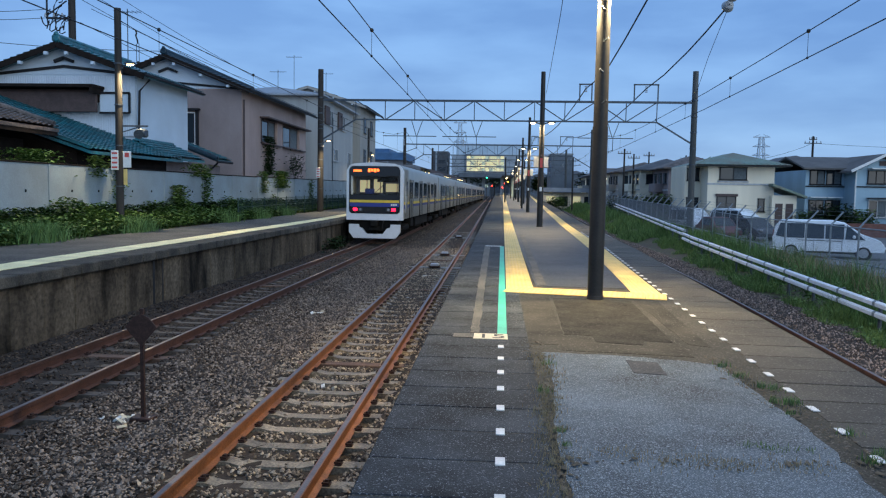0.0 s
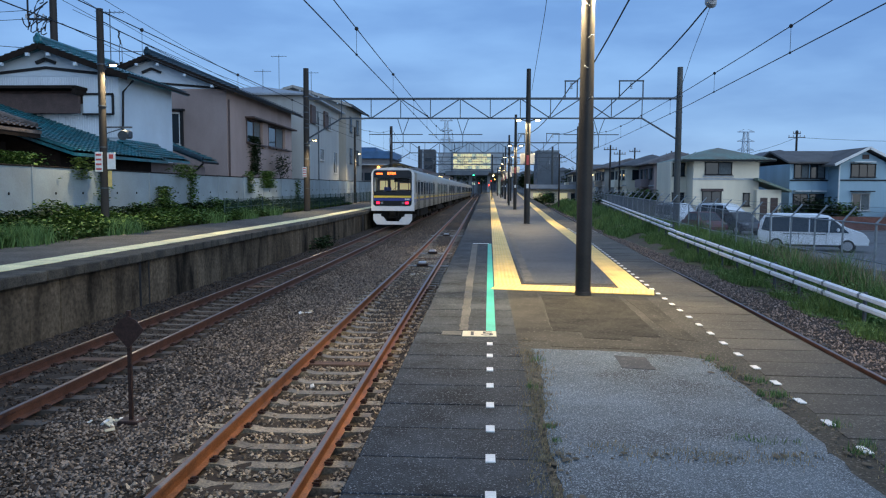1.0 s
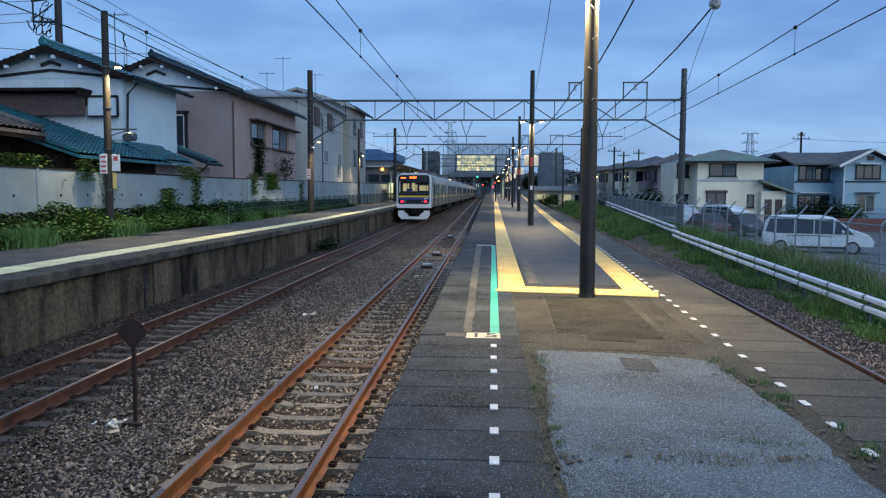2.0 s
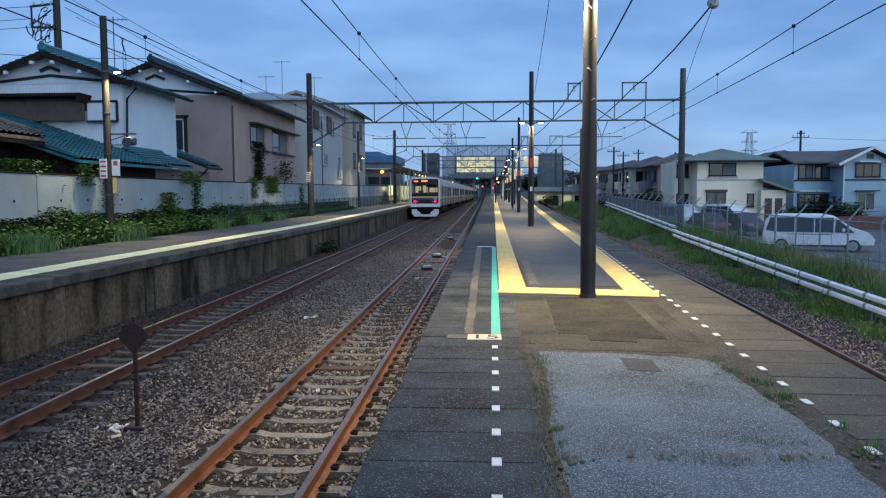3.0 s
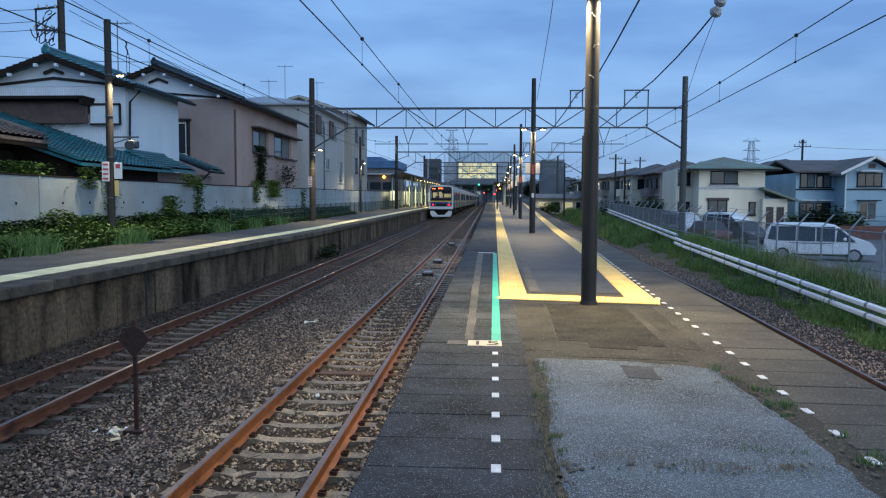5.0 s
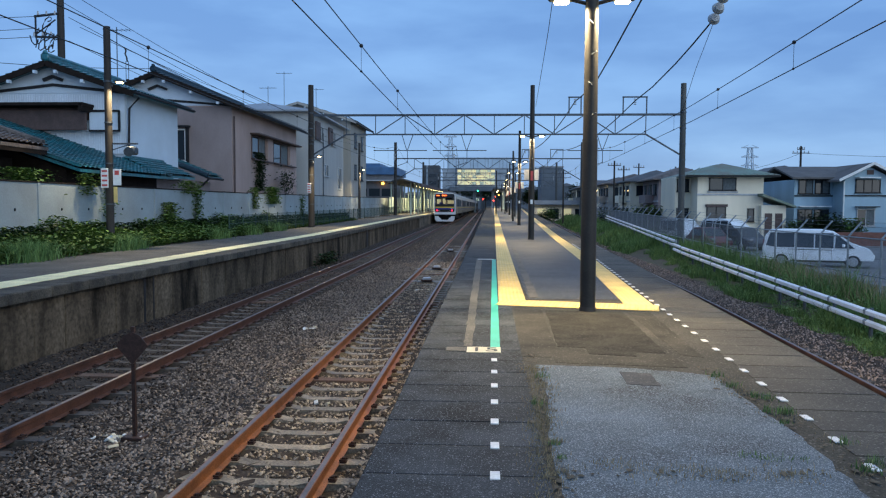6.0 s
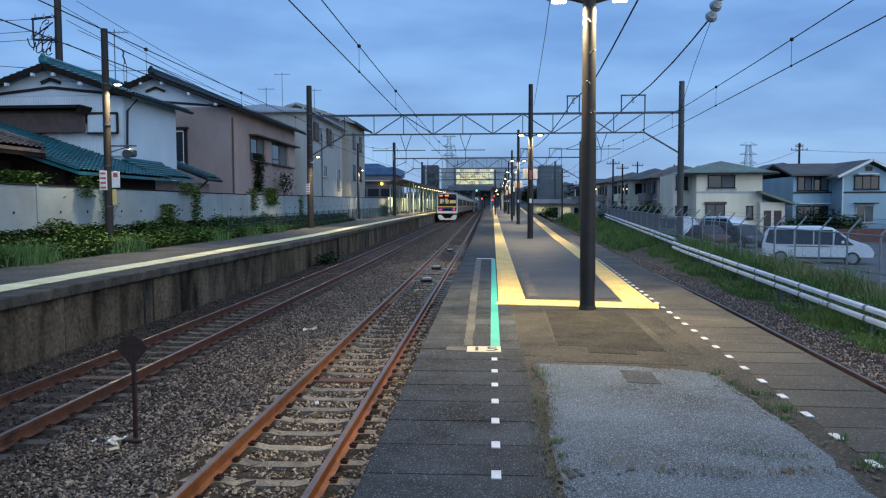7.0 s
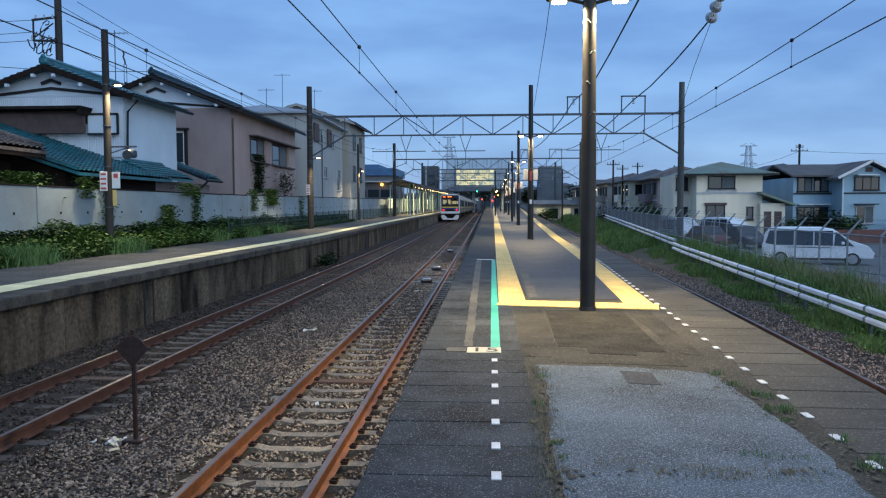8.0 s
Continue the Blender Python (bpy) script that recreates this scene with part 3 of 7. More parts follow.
def build_platforms():
    isl = platform_body("platform_island", lambda y: -0.64, right_edge, -12, 290, True, True)
    sid = platform_body("platform_side", lambda y: -11.3, side_edge, -5, 290, False, True)
    top = MB()
    strip(top, lambda y: -0.64, right_edge, stations(-12, 290, 8), -0.004, 0.10)
    solid("pavement_island", top, M["concrete"], "damp brown concrete paving of the island platform", "paving")
    top = MB()
    strip(top, lambda y: -11.3, side_edge, stations(-5, 290, 8), -0.004, 0.14)
    solid("pavement_side", top, M["asphalt_side"], "worn grey-brown asphalt paving of the side platform", "paving")
    dark = MB()
    strip(dark, lambda y: 0.62, lambda y: right_edge(y) - 1.22, stations(11.6, 290, 8), 0.001)
    solid("pavement_asphalt", dark, M["asphalt"], "dark worn asphalt between the tactile strips", "paving")
    rng = np.random.default_rng(15)

    def ragged(outline, step, amp):
        """The outline with points added along its sides, each a little out of line."""
        pts = []
        for p, q in zip(outline, outline[1:] + outline[:1]):
            k = max(1, int(math.dist(p, q) / step))
            for i in range(k):
                u = i / k
                j = rng.normal(0, amp, 2) if i else (0, 0)
                pts.append((p[0] + (q[0] - p[0]) * u + j[0], p[1] + (q[1] - p[1]) * u + j[1]))
        return pts
    for k, (outline, z, amp, m, lab) in enumerate((
            ([(0.36, -6.0), (1.98, -6.0), (1.86, 3.7), (1.93, 4.7), (1.90, 5.5), (1.89, 6.40), (1.60, 6.56), (1.30, 6.65), (0.80, 6.70), (0.42, 6.74), (0.46, 5.9), (0.40, 4.8), (0.37, 3.7)], 0.000, 0.012, "patch_grey", "rough pale grey asphalt patch with open grain"),
            ([(0.78, 10.35), (0.70, 7.64), (0.98, 7.60), (0.97, 7.29), (1.40, 7.20), (1.45, 7.43), (1.71, 7.37), (1.80, 10.30)], -0.0010, 0.006, "patch_dark", "dark repaired asphalt patch with a stepped end near the lamp post"),
            ([(1.11, 6.04), (1.36, 5.99), (1.37, 6.44), (1.12, 6.50)], 0.003, 0.004, "patch_small", "small dark square repair in the grey asphalt"),
            ([(-0.24, 7.56), (-0.15, 7.56), (-0.16, 19.9), (-0.30, 19.9)], 0.005, 0.006, "concrete_pale", "pale worn line left by a removed strip"),
            ([(0.36, 10.66), (0.74, 10.66), (0.69, 7.62), (0.60, 7.1), (0.31, 7.1)], -0.0018, 0.004, "concrete_smooth", "pale concrete infill beside the boarding line"),
            ([(0.62, 6.86), (1.75, 6.72), (1.74, 7.30), (1.46, 7.36), (1.42, 7.12), (0.95, 7.22), (0.94, 7.52), (0.64, 7.56)], -0.0014, 0.006, "concrete_smooth", "pale smoothed concrete round the stepped repair"),
            ([(1.84, 7.3), (2.02, 7.2), (2.16, 10.2), (1.86, 10.3)], -0.0018, 0.005, "concrete_smooth", "pale concrete strip beside the repair"),
            ([(0.64, 11.7), (0.78, 11.7), (0.92, 26.0), (0.80, 26.0)], 0.0055, 0.008, "concrete_pale", "pale worn strip beside the tactile paving"))):
        pts = ragged(outline, 0.14, amp)
        n = len(pts)
        bm = MB().add([(x, y, zz) for zz in (z - 0.006, z) for x, y in pts], [tuple(range(n, 2 * n))] + [(i, (i + 1) % n, n + (i + 1) % n, n + i) for i in range(n)])
        solid("pavement_patch_%d" % (k + 1), bm, M[m], lab, "paving")
    # teal strip, number plate, white squares
    bm = MB()
    strip(bm, lambda y: 0.03 + 0.006 * (y - 7.5), lambda y: 0.125 + 0.006 * (y - 7.5), stations(7.52, 20.1, 1), 0.006)
    teal = thing("boarding_line", "teal boarding guide strip on the platform", "floor marking", kind="structure")
    part("line", bm, M["teal"], teal)
    part("cap", strip(MB(), lambda y: -0.28, lambda y: 0.14, (20.1, 20.25), 0.006), M["white"], teal, "white end line")
    pl = thing("boarding_plate", "cream boarding number plate at the end of the teal strip", "floor marking", kind="structure")
    part("plate", strip(MB(), lambda y: -0.20, lambda y: 0.13, (7.24, 7.52), 0.007), M["cream"], pl)
    cu = bpy.data.curves.new("digits", "FONT")
    cu.body, cu.size, cu.extrude, cu.align_x, cu.align_y = "15", 0.22, 0.001, "CENTER", "CENTER"
    tx = bpy.data.objects.new("digits", cu)
    me = bpy.data.meshes.new_from_object(tx)
    me.materials.append(M["black"])
    dg = part("digits", me, None, pl, "dark printed digits")
    dg.location, dg.scale = (-0.03, 7.375, 0.0085), (1.35, 1.25, 1)
    part("plate_end", strip(MB(), lambda y: -0.40, lambda y: -0.21, (7.30, 7.50), 0.006), M["concrete_pale"], pl, "worn white stub")
    sq = MB().box(0, 0, 0, 0.052, 0.115, 0.008, 0.002).mesh("paint_square", M["white"])
    for i in range(12):
        y = 1.4 + 0.5 * i
        tagged(new("paint_square", sq), "small white painted square on the platform", "floor marking", "white squares of the boarding edge", "structure").location = (0.045 + 0.006 * (y - 3.9), y, 0.004)
    for i in range(54):
        y = 2.7 + 0.49 * i
        ob = tagged(new("paint_square", sq), "small white painted square along the siding edge", "floor marking", "white squares of the siding edge", "structure")
        ob.location = (right_edge(y) - 0.79, y, 0.004)
    # tactile tiles: a flat plate with rows of domes
    tile = MB().box(0, 0, 0, 0.40, 0.294, 0.012, 0.003)
    for i in range(5):
        for j in range(4):
            c = (-0.135 + i * 0.06, -0.105 + j * 0.07, 0.006)
            tile.tube(c, (c[0], c[1], c[2] + 0.005), 0.02, 0.012, 6)
    tile.box(0.165, 0, 0.0085, 0.03, 0.28, 0.005)
    tm = tile.mesh("tile", M["yellow"])
    tw = MB().box(0, 0, 0, 0.62, 0.296, 0.012, 0.003)
    for i in range(8):
        for j in range(4):
            tw.tube((-0.25 + i * 0.07, -0.105 + j * 0.07, 0.006), (-0.25 + i * 0.07, -0.105 + j * 0.07, 0.010), 0.02, 0.012, 6)
    tw = tw.mesh("tile", M["yellow_worn"])
    runs = (("tactile_strip_main", lambda y: 0.36 + 0.007 * (y - 10.8), tm, 10.95, "yellow tactile warning strip of the island platform"),
            ("tactile_strip_siding", lambda y: right_edge(y) - 1.05, tm, 10.75, "yellow tactile warning strip beside the siding edge"),
            ("tactile_strip_side", lambda y: side_edge(y) - 0.98 + 0.02 * math.sin(y * 0.7) + 0.012 * math.sin(y * 5.1), tw, -2.0, "worn pale yellow tactile strip of the side platform"))
    for name, xf, me, y0, lab in runs:
        run = thing(name, lab, "tactile paving", kind="structure")
        for i in range(150):
            y = y0 + 0.15 + 0.3 * i
            ob = part("tile", me, None, run)
            ob.location = (xf(y), y, (0.0025 if me is tm else 0.004) + rise(y))
            if name == "tactile_strip_siding":
                ob.rotation_euler = (0, 0, math.pi - 0.05)
        far = MB()
        wide = 0.2 if me is tm else 0.31
        strip(far, lambda y: xf(y) - wide, lambda y: xf(y) + wide, stations(y0 + 45.0, 285, 6), 0.010, 0.02)
        tagged(part("tile_run", far, M["yellow"] if me is tm else M["yellow_worn"], run), kind="stuff")
    run = thing("tactile_strip_cross", "yellow tactile strip closing the end of the platform", "tactile paving", kind="structure")
    a, b = Vector((0.16, 10.80, 0)), Vector((2.37, 10.36, 0))
    cross = MB().box(0, 0, 0, 0.276, 0.60, 0.012, 0.003)
    for i in range(4):
        for j in range(8):
            cross.tube((-0.105 + i * 0.07, -0.252 + j * 0.072, 0.006), (-0.105 + i * 0.07, -0.252 + j * 0.072, 0.011), 0.02, 0.012, 6)
    cm = cross.mesh("tile", M["yellow"])
    for i in range(8):
        p = a.lerp(b, (i + 0.5) / 8)
        ob = part("tile", cm, None, run)
        ob.location, ob.rotation_euler = (p.x, p.y + 0.30, 0.0045), (0, 0, math.atan2(b.y - a.y, b.x - a.x))
    # pale scraps lying in the beds
    rng = np.random.default_rng(77)
    for x, y, n in ((-4.3, 8.45, 16), (-4.0, 16.5, 6), (-2.2, 24.0, 5), (-2.0, 9.9, 2), (-1.9, 19.0, 4)):
        for i in range(n):
            sx, sy = 0.02 + 0.05 * rng.random(), 0.015 + 0.025 * rng.random()
            ob = solid("litter", MB().box(0, 0, 0, sx * 2, sy * 2, 0.012 + 0.02 * rng.random(), 0.003), M["white"] if i % 2 else M["cream"], "small pale scrap lying on the ballast", "litter", "", "scraps on the ballast")
            ob.location, ob.rotation_euler = (x + rng.normal(0, 0.16), y + rng.normal(0, 0.12), RAIL - 0.155 + (0.0 if abs(x + 2.1) < 0.5 else -0.05)), (rng.normal(0, 0.3), rng.normal(0, 0.3), rng.random() * 6)
    # coping slabs of both edges, single pieces on the near stretch
    slab = MB().box(0, 0, 0, 0.985, 0.488, 0.16, 0.008).mesh("slab", M["coping"])
    slab2 = MB().box(0, 0, 0, 0.78, 0.488, 0.16, 0.008).mesh("slab", M["concrete_slab"])
    slab3 = MB().box(0, 0, 0, 0.62, 0.599, 0.19, 0.02).mesh("slab", M["coping_side"])
    cop = thing("coping_main", "dark speckled concrete coping slabs along the platform edge", "coping", kind="structure")
    for i in range(110):
        y = 1.15 + 0.5 * i - 0.5
        ob = part("slab", slab, None, cop)
        ob.location, ob.rotation_euler = (-0.16, y, -0.0795 + 0.0015 * math.sin(i * 2.3) + rise(y)), (0.002 * math.sin(i * 1.7), 0, 0)
    cop = thing("coping_siding", "brown concrete coping slabs along the siding edge", "coping", kind="structure")
    for i in range(110):
        y = 0.6 + 0.5 * i
        ob = part("slab", slab2, None, cop)
        ob.location, ob.rotation_euler = (right_edge(y) - 0.405, y, -0.0795 + 0.0015 * math.sin(i * 1.9) + rise(y)), (0, 0, -0.05 if y < 20 else -0.032)
    cop = thing("coping_side", "weathered grey coping slabs of the side platform", "coping", kind="structure")
    for i in range(140):
        y = 2.0 + 0.6 * i
        ob = part("slab", slab3, None, cop)
        ob.location = (side_edge(y) - 0.28, y, -0.083 + 0.0015 * math.sin(i * 2.1) + rise(y))
    # flat black slabs in the side platform's face, for the shade inside recesses
    for k, (y, w) in enumerate(((16.3, 0.10), (16.75, 0.06), (47.5, 1.1))):
        bm = MB().box(side_edge(y) - 0.135, y, -0.72 + rise(y), 0.03, w, 1.0)
        solid("wall_recess_%d" % (k + 1), bm, M["black"], "black slab on the platform face for the shade of a recess", "recess")
    # precast panels of the retaining face, with open joints between them
    face = thing("wall_side_platform", "stained precast concrete panels of the side platform's retaining face", "wall", kind="structure")
    panel = MB().box(0, 0, 0, 0.05, 0.91, 1.20, 0.008).mesh("panel", M["wallpanel"])
    for i in range(84):
        y = 4.3 + i * 0.93
        ob = part("panel", panel, None, face)
        ob.location = (side_edge(y) - 0.148 + 0.006 * math.sin(i * 2.7), y, -0.77 + rise(y))


RAIL_PROFILE = [(-0.0325, 0), (0.0325, 0), (0.0325, -0.04), (0.009, -0.052), (0.009, -0.13), (0.064, -0.145), (0.064, -0.155), (-0.064, -0.155), (-0.064, -0.145), (-0.009, -0.13), (-0.009, -0.052), (-0.0325, -0.04)]


def build_track(name, cx, y0, y1, near_to, label):
    """One track: two rails, sleepers and clips."""
    tr = thing(name, label, "railway track", kind="structure")
    ang = math.atan2(cx(12) - cx(2), 10)
    ys = stations(y0, 30, 4) + stations(34, y1, 8)
    for s in (-1, 1):
        r = part("rail", MB().sweep(RAIL_PROFILE, ys, lambda y: cx(y) + s * 0.566, lambda y: RAIL + rise(y)), M["rail" if name == "track_main" else "rail_dark"], tr, "rust-brown steel rail")
        part("rail_head", MB().sweep([(-0.022, 0.001), (0.022, 0.001), (0.022, 0.003), (-0.022, 0.003)], ys, lambda y: cx(y) + s * 0.566, lambda y: RAIL + rise(y)), M["railtop"], r, "worn running surface")
    prof = [(-1.0, 0.155), (-0.42, 0.155), (-0.30, 0.128), (0.30, 0.128), (0.42, 0.155), (1.0, 0.155)]
    vs = []
    for u, w, dz in ((-0.11, 0, 0.0), (-0.085, 1, 1.0), (0.085, 1, 1.0), (0.11, 0, 0.0)):
        vs += [(x, u, (z if w else 0.0)) for x, z in prof]
    n = len(prof)
    fs = [(k * n + i, k * n + i + 1, (k + 1) * n + i + 1, (k + 1) * n + i) for k in range(3) for i in range(n - 1)]
    fs += [(0, n, 2 * n, 3 * n), (n - 1, 4 * n - 1, 3 * n - 1, 2 * n - 1)]
    me = MB().add(vs, fs).mesh("sleeper", M["sleeper" if name == "track_main" else "sleeper_dark"])
    wood = MB().box(0, 0, 0.075, 2.1, 0.21, 0.16, 0.01).mesh("sleeper", M["timber"])
    clip = MB().box(0, 0, 0.01, 0.07, 0.10, 0.03, 0.008).tube((0.0, 0, 0), (0.0, 0, 0.06), 0.024, 0.02, 8).tube((-0.03, -0.045, 0.035), (0.04, -0.02, 0.03), 0.012, n=6).tube((-0.03, 0.045, 0.035), (0.04, 0.02, 0.03), 0.012, n=6).mesh("clip", M["clip"])
    rest = MB()
    step, k = 0.535, 0
    y = y0 + 0.3
    while y < min(y1, 170):
        z = RAIL - 0.30 + rise(y)
        if y < near_to:
            sl = part("sleeper", wood if k % 17 == 15 else me, None, tr)
            sl.location, sl.rotation_euler = (cx(y), y, z), (0, 0, -ang + 0.012 * math.sin(k * 3.1))
            if 2 < y < 20:
                for s in (-1, 1):
                    for q in (-1, 1):
                        c = part("clip", clip, None, sl)
                        c.location, c.rotation_euler = (s * 0.566 + q * 0.10, 0, 0.145), (0, 0, 0 if q < 0 else math.pi)
        else:
            rest.box(cx(y), y, z + 0.07, 2.0, 0.2, 0.15)
        y += step
        k += 1
    tagged(part("sleeper_run", rest, M["sleeper_dark"], tr), kind="stuff")
    return tr


def build_tracks():
    build_track("track_main", lambda y: -2.14, -6, 290, 50, "rusty narrow-gauge track on concrete sleepers in stone ballast")
    build_track("track_departure", departure_x, -6, 290, 50, "rusty narrow-gauge track beside the side platform")
    build_track("track_siding", lambda y: right_edge(y) + SIDING, -6, 200, 30, "rusty siding track diverging from the platform")
    # loose stones over the beds
    rng = np.random.default_rng(11)
    base = [(0, 0, 1), (0.9, 0, 0.25), (0.2, 0.9, 0.3), (-0.75, 0.5, 0.2), (-0.7, -0.6, 0.3), (0.3, -0.85, 0.25), (0, 0, -0.6)]
    fb = [(0, 1, 2), (0, 2, 3), (0, 3, 4), (0, 4, 5), (0, 5, 1), (6, 2, 1), (6, 3, 2), (6, 4, 3), (6, 5, 4), (6, 1, 5)]
    base = np.array(base)

    def scatter(name, n, xa, xb, ya, yb, skip, label, stone="stone"):
        vs, fs, k = [], [], 0
        for _ in range(n):
            y = ya + (yb - ya) * rng.random() ** 1.5
            x = xa(y) + (xb(y) - xa(y)) * rng.random()
            lift = 0.0
            for c in skip:
                d = abs(x - c(y))
                if abs(d - 0.566) < 0.11:
                    lift = None
                elif d < 0.9:
                    u = ((y - (-5.7)) / 0.535) % 1.0
                    if (u < 0.24 or u > 0.76):
                        if rng.random() < (0.80 if d < 0.47 or d > 0.72 else 0.95):
                            lift = None
            if lift is None:
                continue
            d = min([abs(x - c(y)) for c in skip] + [9])
            z = RAIL - 0.195 + rise(y) + 0.02 * math.sin(x * 2.1 + y * 0.3) + 0.060 * min(1.0, max(0.0, d - 0.7) / 0.15) - 0.13 * max(0.0, d - 1.05) + (0.026 if d < 0.47 else 0.0) + 0.24 * max(0.0, -6.85 - x + side_edge(y) + 7.42) + 0.012 * rng.random()
            s = 0.012 + 0.016 * rng.random() ** 1.5
            a = rng.random() * 6.28
            ca, sa = math.cos(a), math.sin(a)
            p = base * (s * (0.8 + 0.7 * rng.random()), s * (0.7 + 0.5 * rng.random()), s * (0.6 + 0.5 * rng.random()))
            p = p + rng.normal(0, s * 0.12, p.shape)
            tl = rng.normal(0, 0.5)
            q = np.stack([p[:, 0] * ca - p[:, 1] * sa, p[:, 0] * sa + p[:, 1] * ca, p[:, 2] + tl * p[:, 0]], 1) + (x, y, z)
            vs += q.tolist()
            fs += [(i + k, j + k, m + k) for i, j, m in fb]
            k += 7
        me = bpy.data.meshes.new(name)
        me.from_pydata(vs, [], fs)
        me.materials.append(M[stone])
        tagged(new(name, me), label, "ballast", kind="stuff")

    lines = (lambda y: -2.14, departure_x)
    near = "loose brown-grey crushed ballast stones"
    scatter("dark_ballast_stones", 32000, lambda y: -7.35, lambda y: -4.4 + 0.3 * math.sin(y * 1.3), 3.5, 36, lines, "loose darker brown ballast stones along the departure track", "stone_dark")
    scatter("ballast_stones", 32000, lambda y: -4.9, lambda y: -2.95, 3.5, 36, lines, near)
    # the zone by the lamps gets stones with lamp light in their colour
    scatter("pale_ballast_stones", 28000, lambda y: -3.15 + 0.1 * math.sin(y * 2.1), lambda y: -0.72, 3.5, 36, lines, "loose brown stones along the main track, lamp light put into their colour", "stone_lamplit")
    scatter("far_dark_ballast_stones", 14000, lambda y: side_edge(y) + 0.12, lambda y: -4.3, 32, 90, lines, "loose dark brown ballast stones further along the line", "stone_dark")
    scatter("far_ballast_stones", 18000, lambda y: -4.8, lambda y: -0.7, 32, 90, lines, "loose brown-grey ballast stones further along the line")
    scatter("far_siding_stones", 12000, lambda y: right_edge(y) + 0.3, lambda y: right_edge(y) + 3.6, 44, 100, (lambda y: right_edge(y) + SIDING,), "loose reddish crushed stones further along the siding", "stone_red")
    scatter("siding_stones", 26000, lambda y: right_edge(y) + 0.7, lambda y: right_edge(y) + 4.3, 5, 46, (lambda y: right_edge(y) + SIDING,), "loose reddish crushed stones along the siding", "stone_red")


# ---- the train ----
CAR, GAP, CARS = 19.5, 0.5, 8


def train_at(t):
    y = 36.4 + 12.6 * t - 0.455 * t * t
    return pose(departure_x(y), y, RAIL + rise(y + 20) * 0.5 + rise(y) * 0.5, 0, 0, -math.degrees(math.atan((departure_x(y + 90) - departure_x(y)) / 90)))


def build_train():
    """A commuter train seen from its rear end; the body's origin is the rear face on the rail top."""
    tr = thing("train", "stainless commuter train with yellow and navy bands, tail lamps lit", "train", train_at(0))
    tr.scale = (0.97, 1.0, 1.045)
    W, H0, H1 = 1.40, 1.05, 3.30
    section = [(-W, H0), (W, H0), (W + 0.01, 1.6), (W, H1), (W - 0.10, 3.46), (W - 0.42, 3.58), (0, 3.63), (-W + 0.42, 3.58), (-W + 0.10, 3.46), (-W, H1), (-W - 0.01, 1.6)]
    for c in range(CARS):
        y0 = c * (CAR + GAP) + (2.0 if c == 0 else 0)
        y1 = c * (CAR + GAP) + CAR
        body = part("car_body", MB().sweep(section, (y0, y1)), M["stainless"], tr, "brushed stainless steel car body")
        for s in (-1, 1):
            x = s * (W + 0.012)
            part("band", MB().box(x, (y0 + y1) / 2, 1.78, 0.008, y1 - y0 - 0.1, 0.13), M["band_yellow"], body, "yellow waist band")
            part("band", MB().box(x, (y0 + y1) / 2, 1.65, 0.008, y1 - y0 - 0.1, 0.12), M["band_blue"], body, "navy waist band")
            for k in range(4):
                yd = c * (CAR + GAP) + 2.6 + (0.55 if c == 0 else 0) + k * (4.65 if c == 0 else 4.78)
                part("door", MB().box(x, yd, 1.98, 0.024, 1.30, 1.86, 0.01), M["door_steel"], body, "stainless sliding door pair")
                # raised black strips draw the shade of the recessed door gaps
                part("door_seal", MB().box(s * (W + 0.022), yd - 0.66, 1.98, 0.03, 0.07, 1.88).box(s * (W + 0.022), yd + 0.66, 1.98, 0.03, 0.07, 1.88).box(s * (W + 0.022), yd, 1.98, 0.03, 0.035, 1.86), M["under"], body, "dark strips for the shade of the recessed door gaps")
                for q in (-1, 1):
                    part("door_window", MB().box(s * (W + 0.026), yd + q * 0.32, 2.38, 0.01, 0.42, 0.80, 0.003), M["train_glass"], body)
                if k < 3:
                    part("window", MB().box(s * (W + 0.012), yd + 2.39, 2.40, 0.012, 1.9, 0.86, 0.003), M["train_glass"], body, "dark saloon window")
        part("air_conditioner", MB().box(0, (y0 + y1) / 2, 3.72, 1.7, 3.6, 0.26, 0.06), M["roof_grey"], body, "grey roof air conditioner")
        for q in (-1, 1):
            yb = (y0 + y1) / 2 + q * 6.9
            bog = part("bogie", MB().box(0, yb, 0.55, 2.1, 2.6, 0.24, 0.05).box(-0.95, yb, 0.5, 0.12, 2.9, 0.25, 0.04).box(0.95, yb, 0.5, 0.12, 2.9, 0.25, 0.04), M["under"], tr, "dark bogie frame")
            wh = MB()
            for a in (-1.05, 1.05):
                for s in (-1, 1):
                    wh.tube((s * 0.50, yb + a, 0.43), (s * 0.63, yb + a, 0.43), 0.43, n=18)
            part("wheelset", wh, M["under"], bog, "steel wheels")
        part("underfloor_box", MB().box(0, (y0 + y1) / 2, 0.72, 2.3, 6.8, 0.55, 0.05).box(0.9, (y0 + y1) / 2 - 5, 0.75, 0.5, 1.2, 0.5, 0.04), M["under"], tr, "dark underfloor equipment")
    # rear cab face: pale surround, black mask, screen, bands and lamps
    def rounded(w, z0, z1, r, n=5):
        pts = []
        for cx, cz, a0 in ((w - r, z0 + r, -90), (w - r, z1 - r, 0), (-w + r, z1 - r, 90), (-w + r, z0 + r, 180)):
            pts += [(cx + r * math.cos(radians(a0 + 90 * i / n)), cz + r * math.sin(radians(a0 + 90 * i / n))) for i in range(n + 1)]
        return pts
    shell = [(-W, 1.0), (W, 1.0), (W + 0.005, 3.25), (W - 0.10, 3.44), (W - 0.42, 3.58), (0, 3.64), (-W + 0.42, 3.58), (-W + 0.10, 3.44), (-W - 0.005, 3.25)]
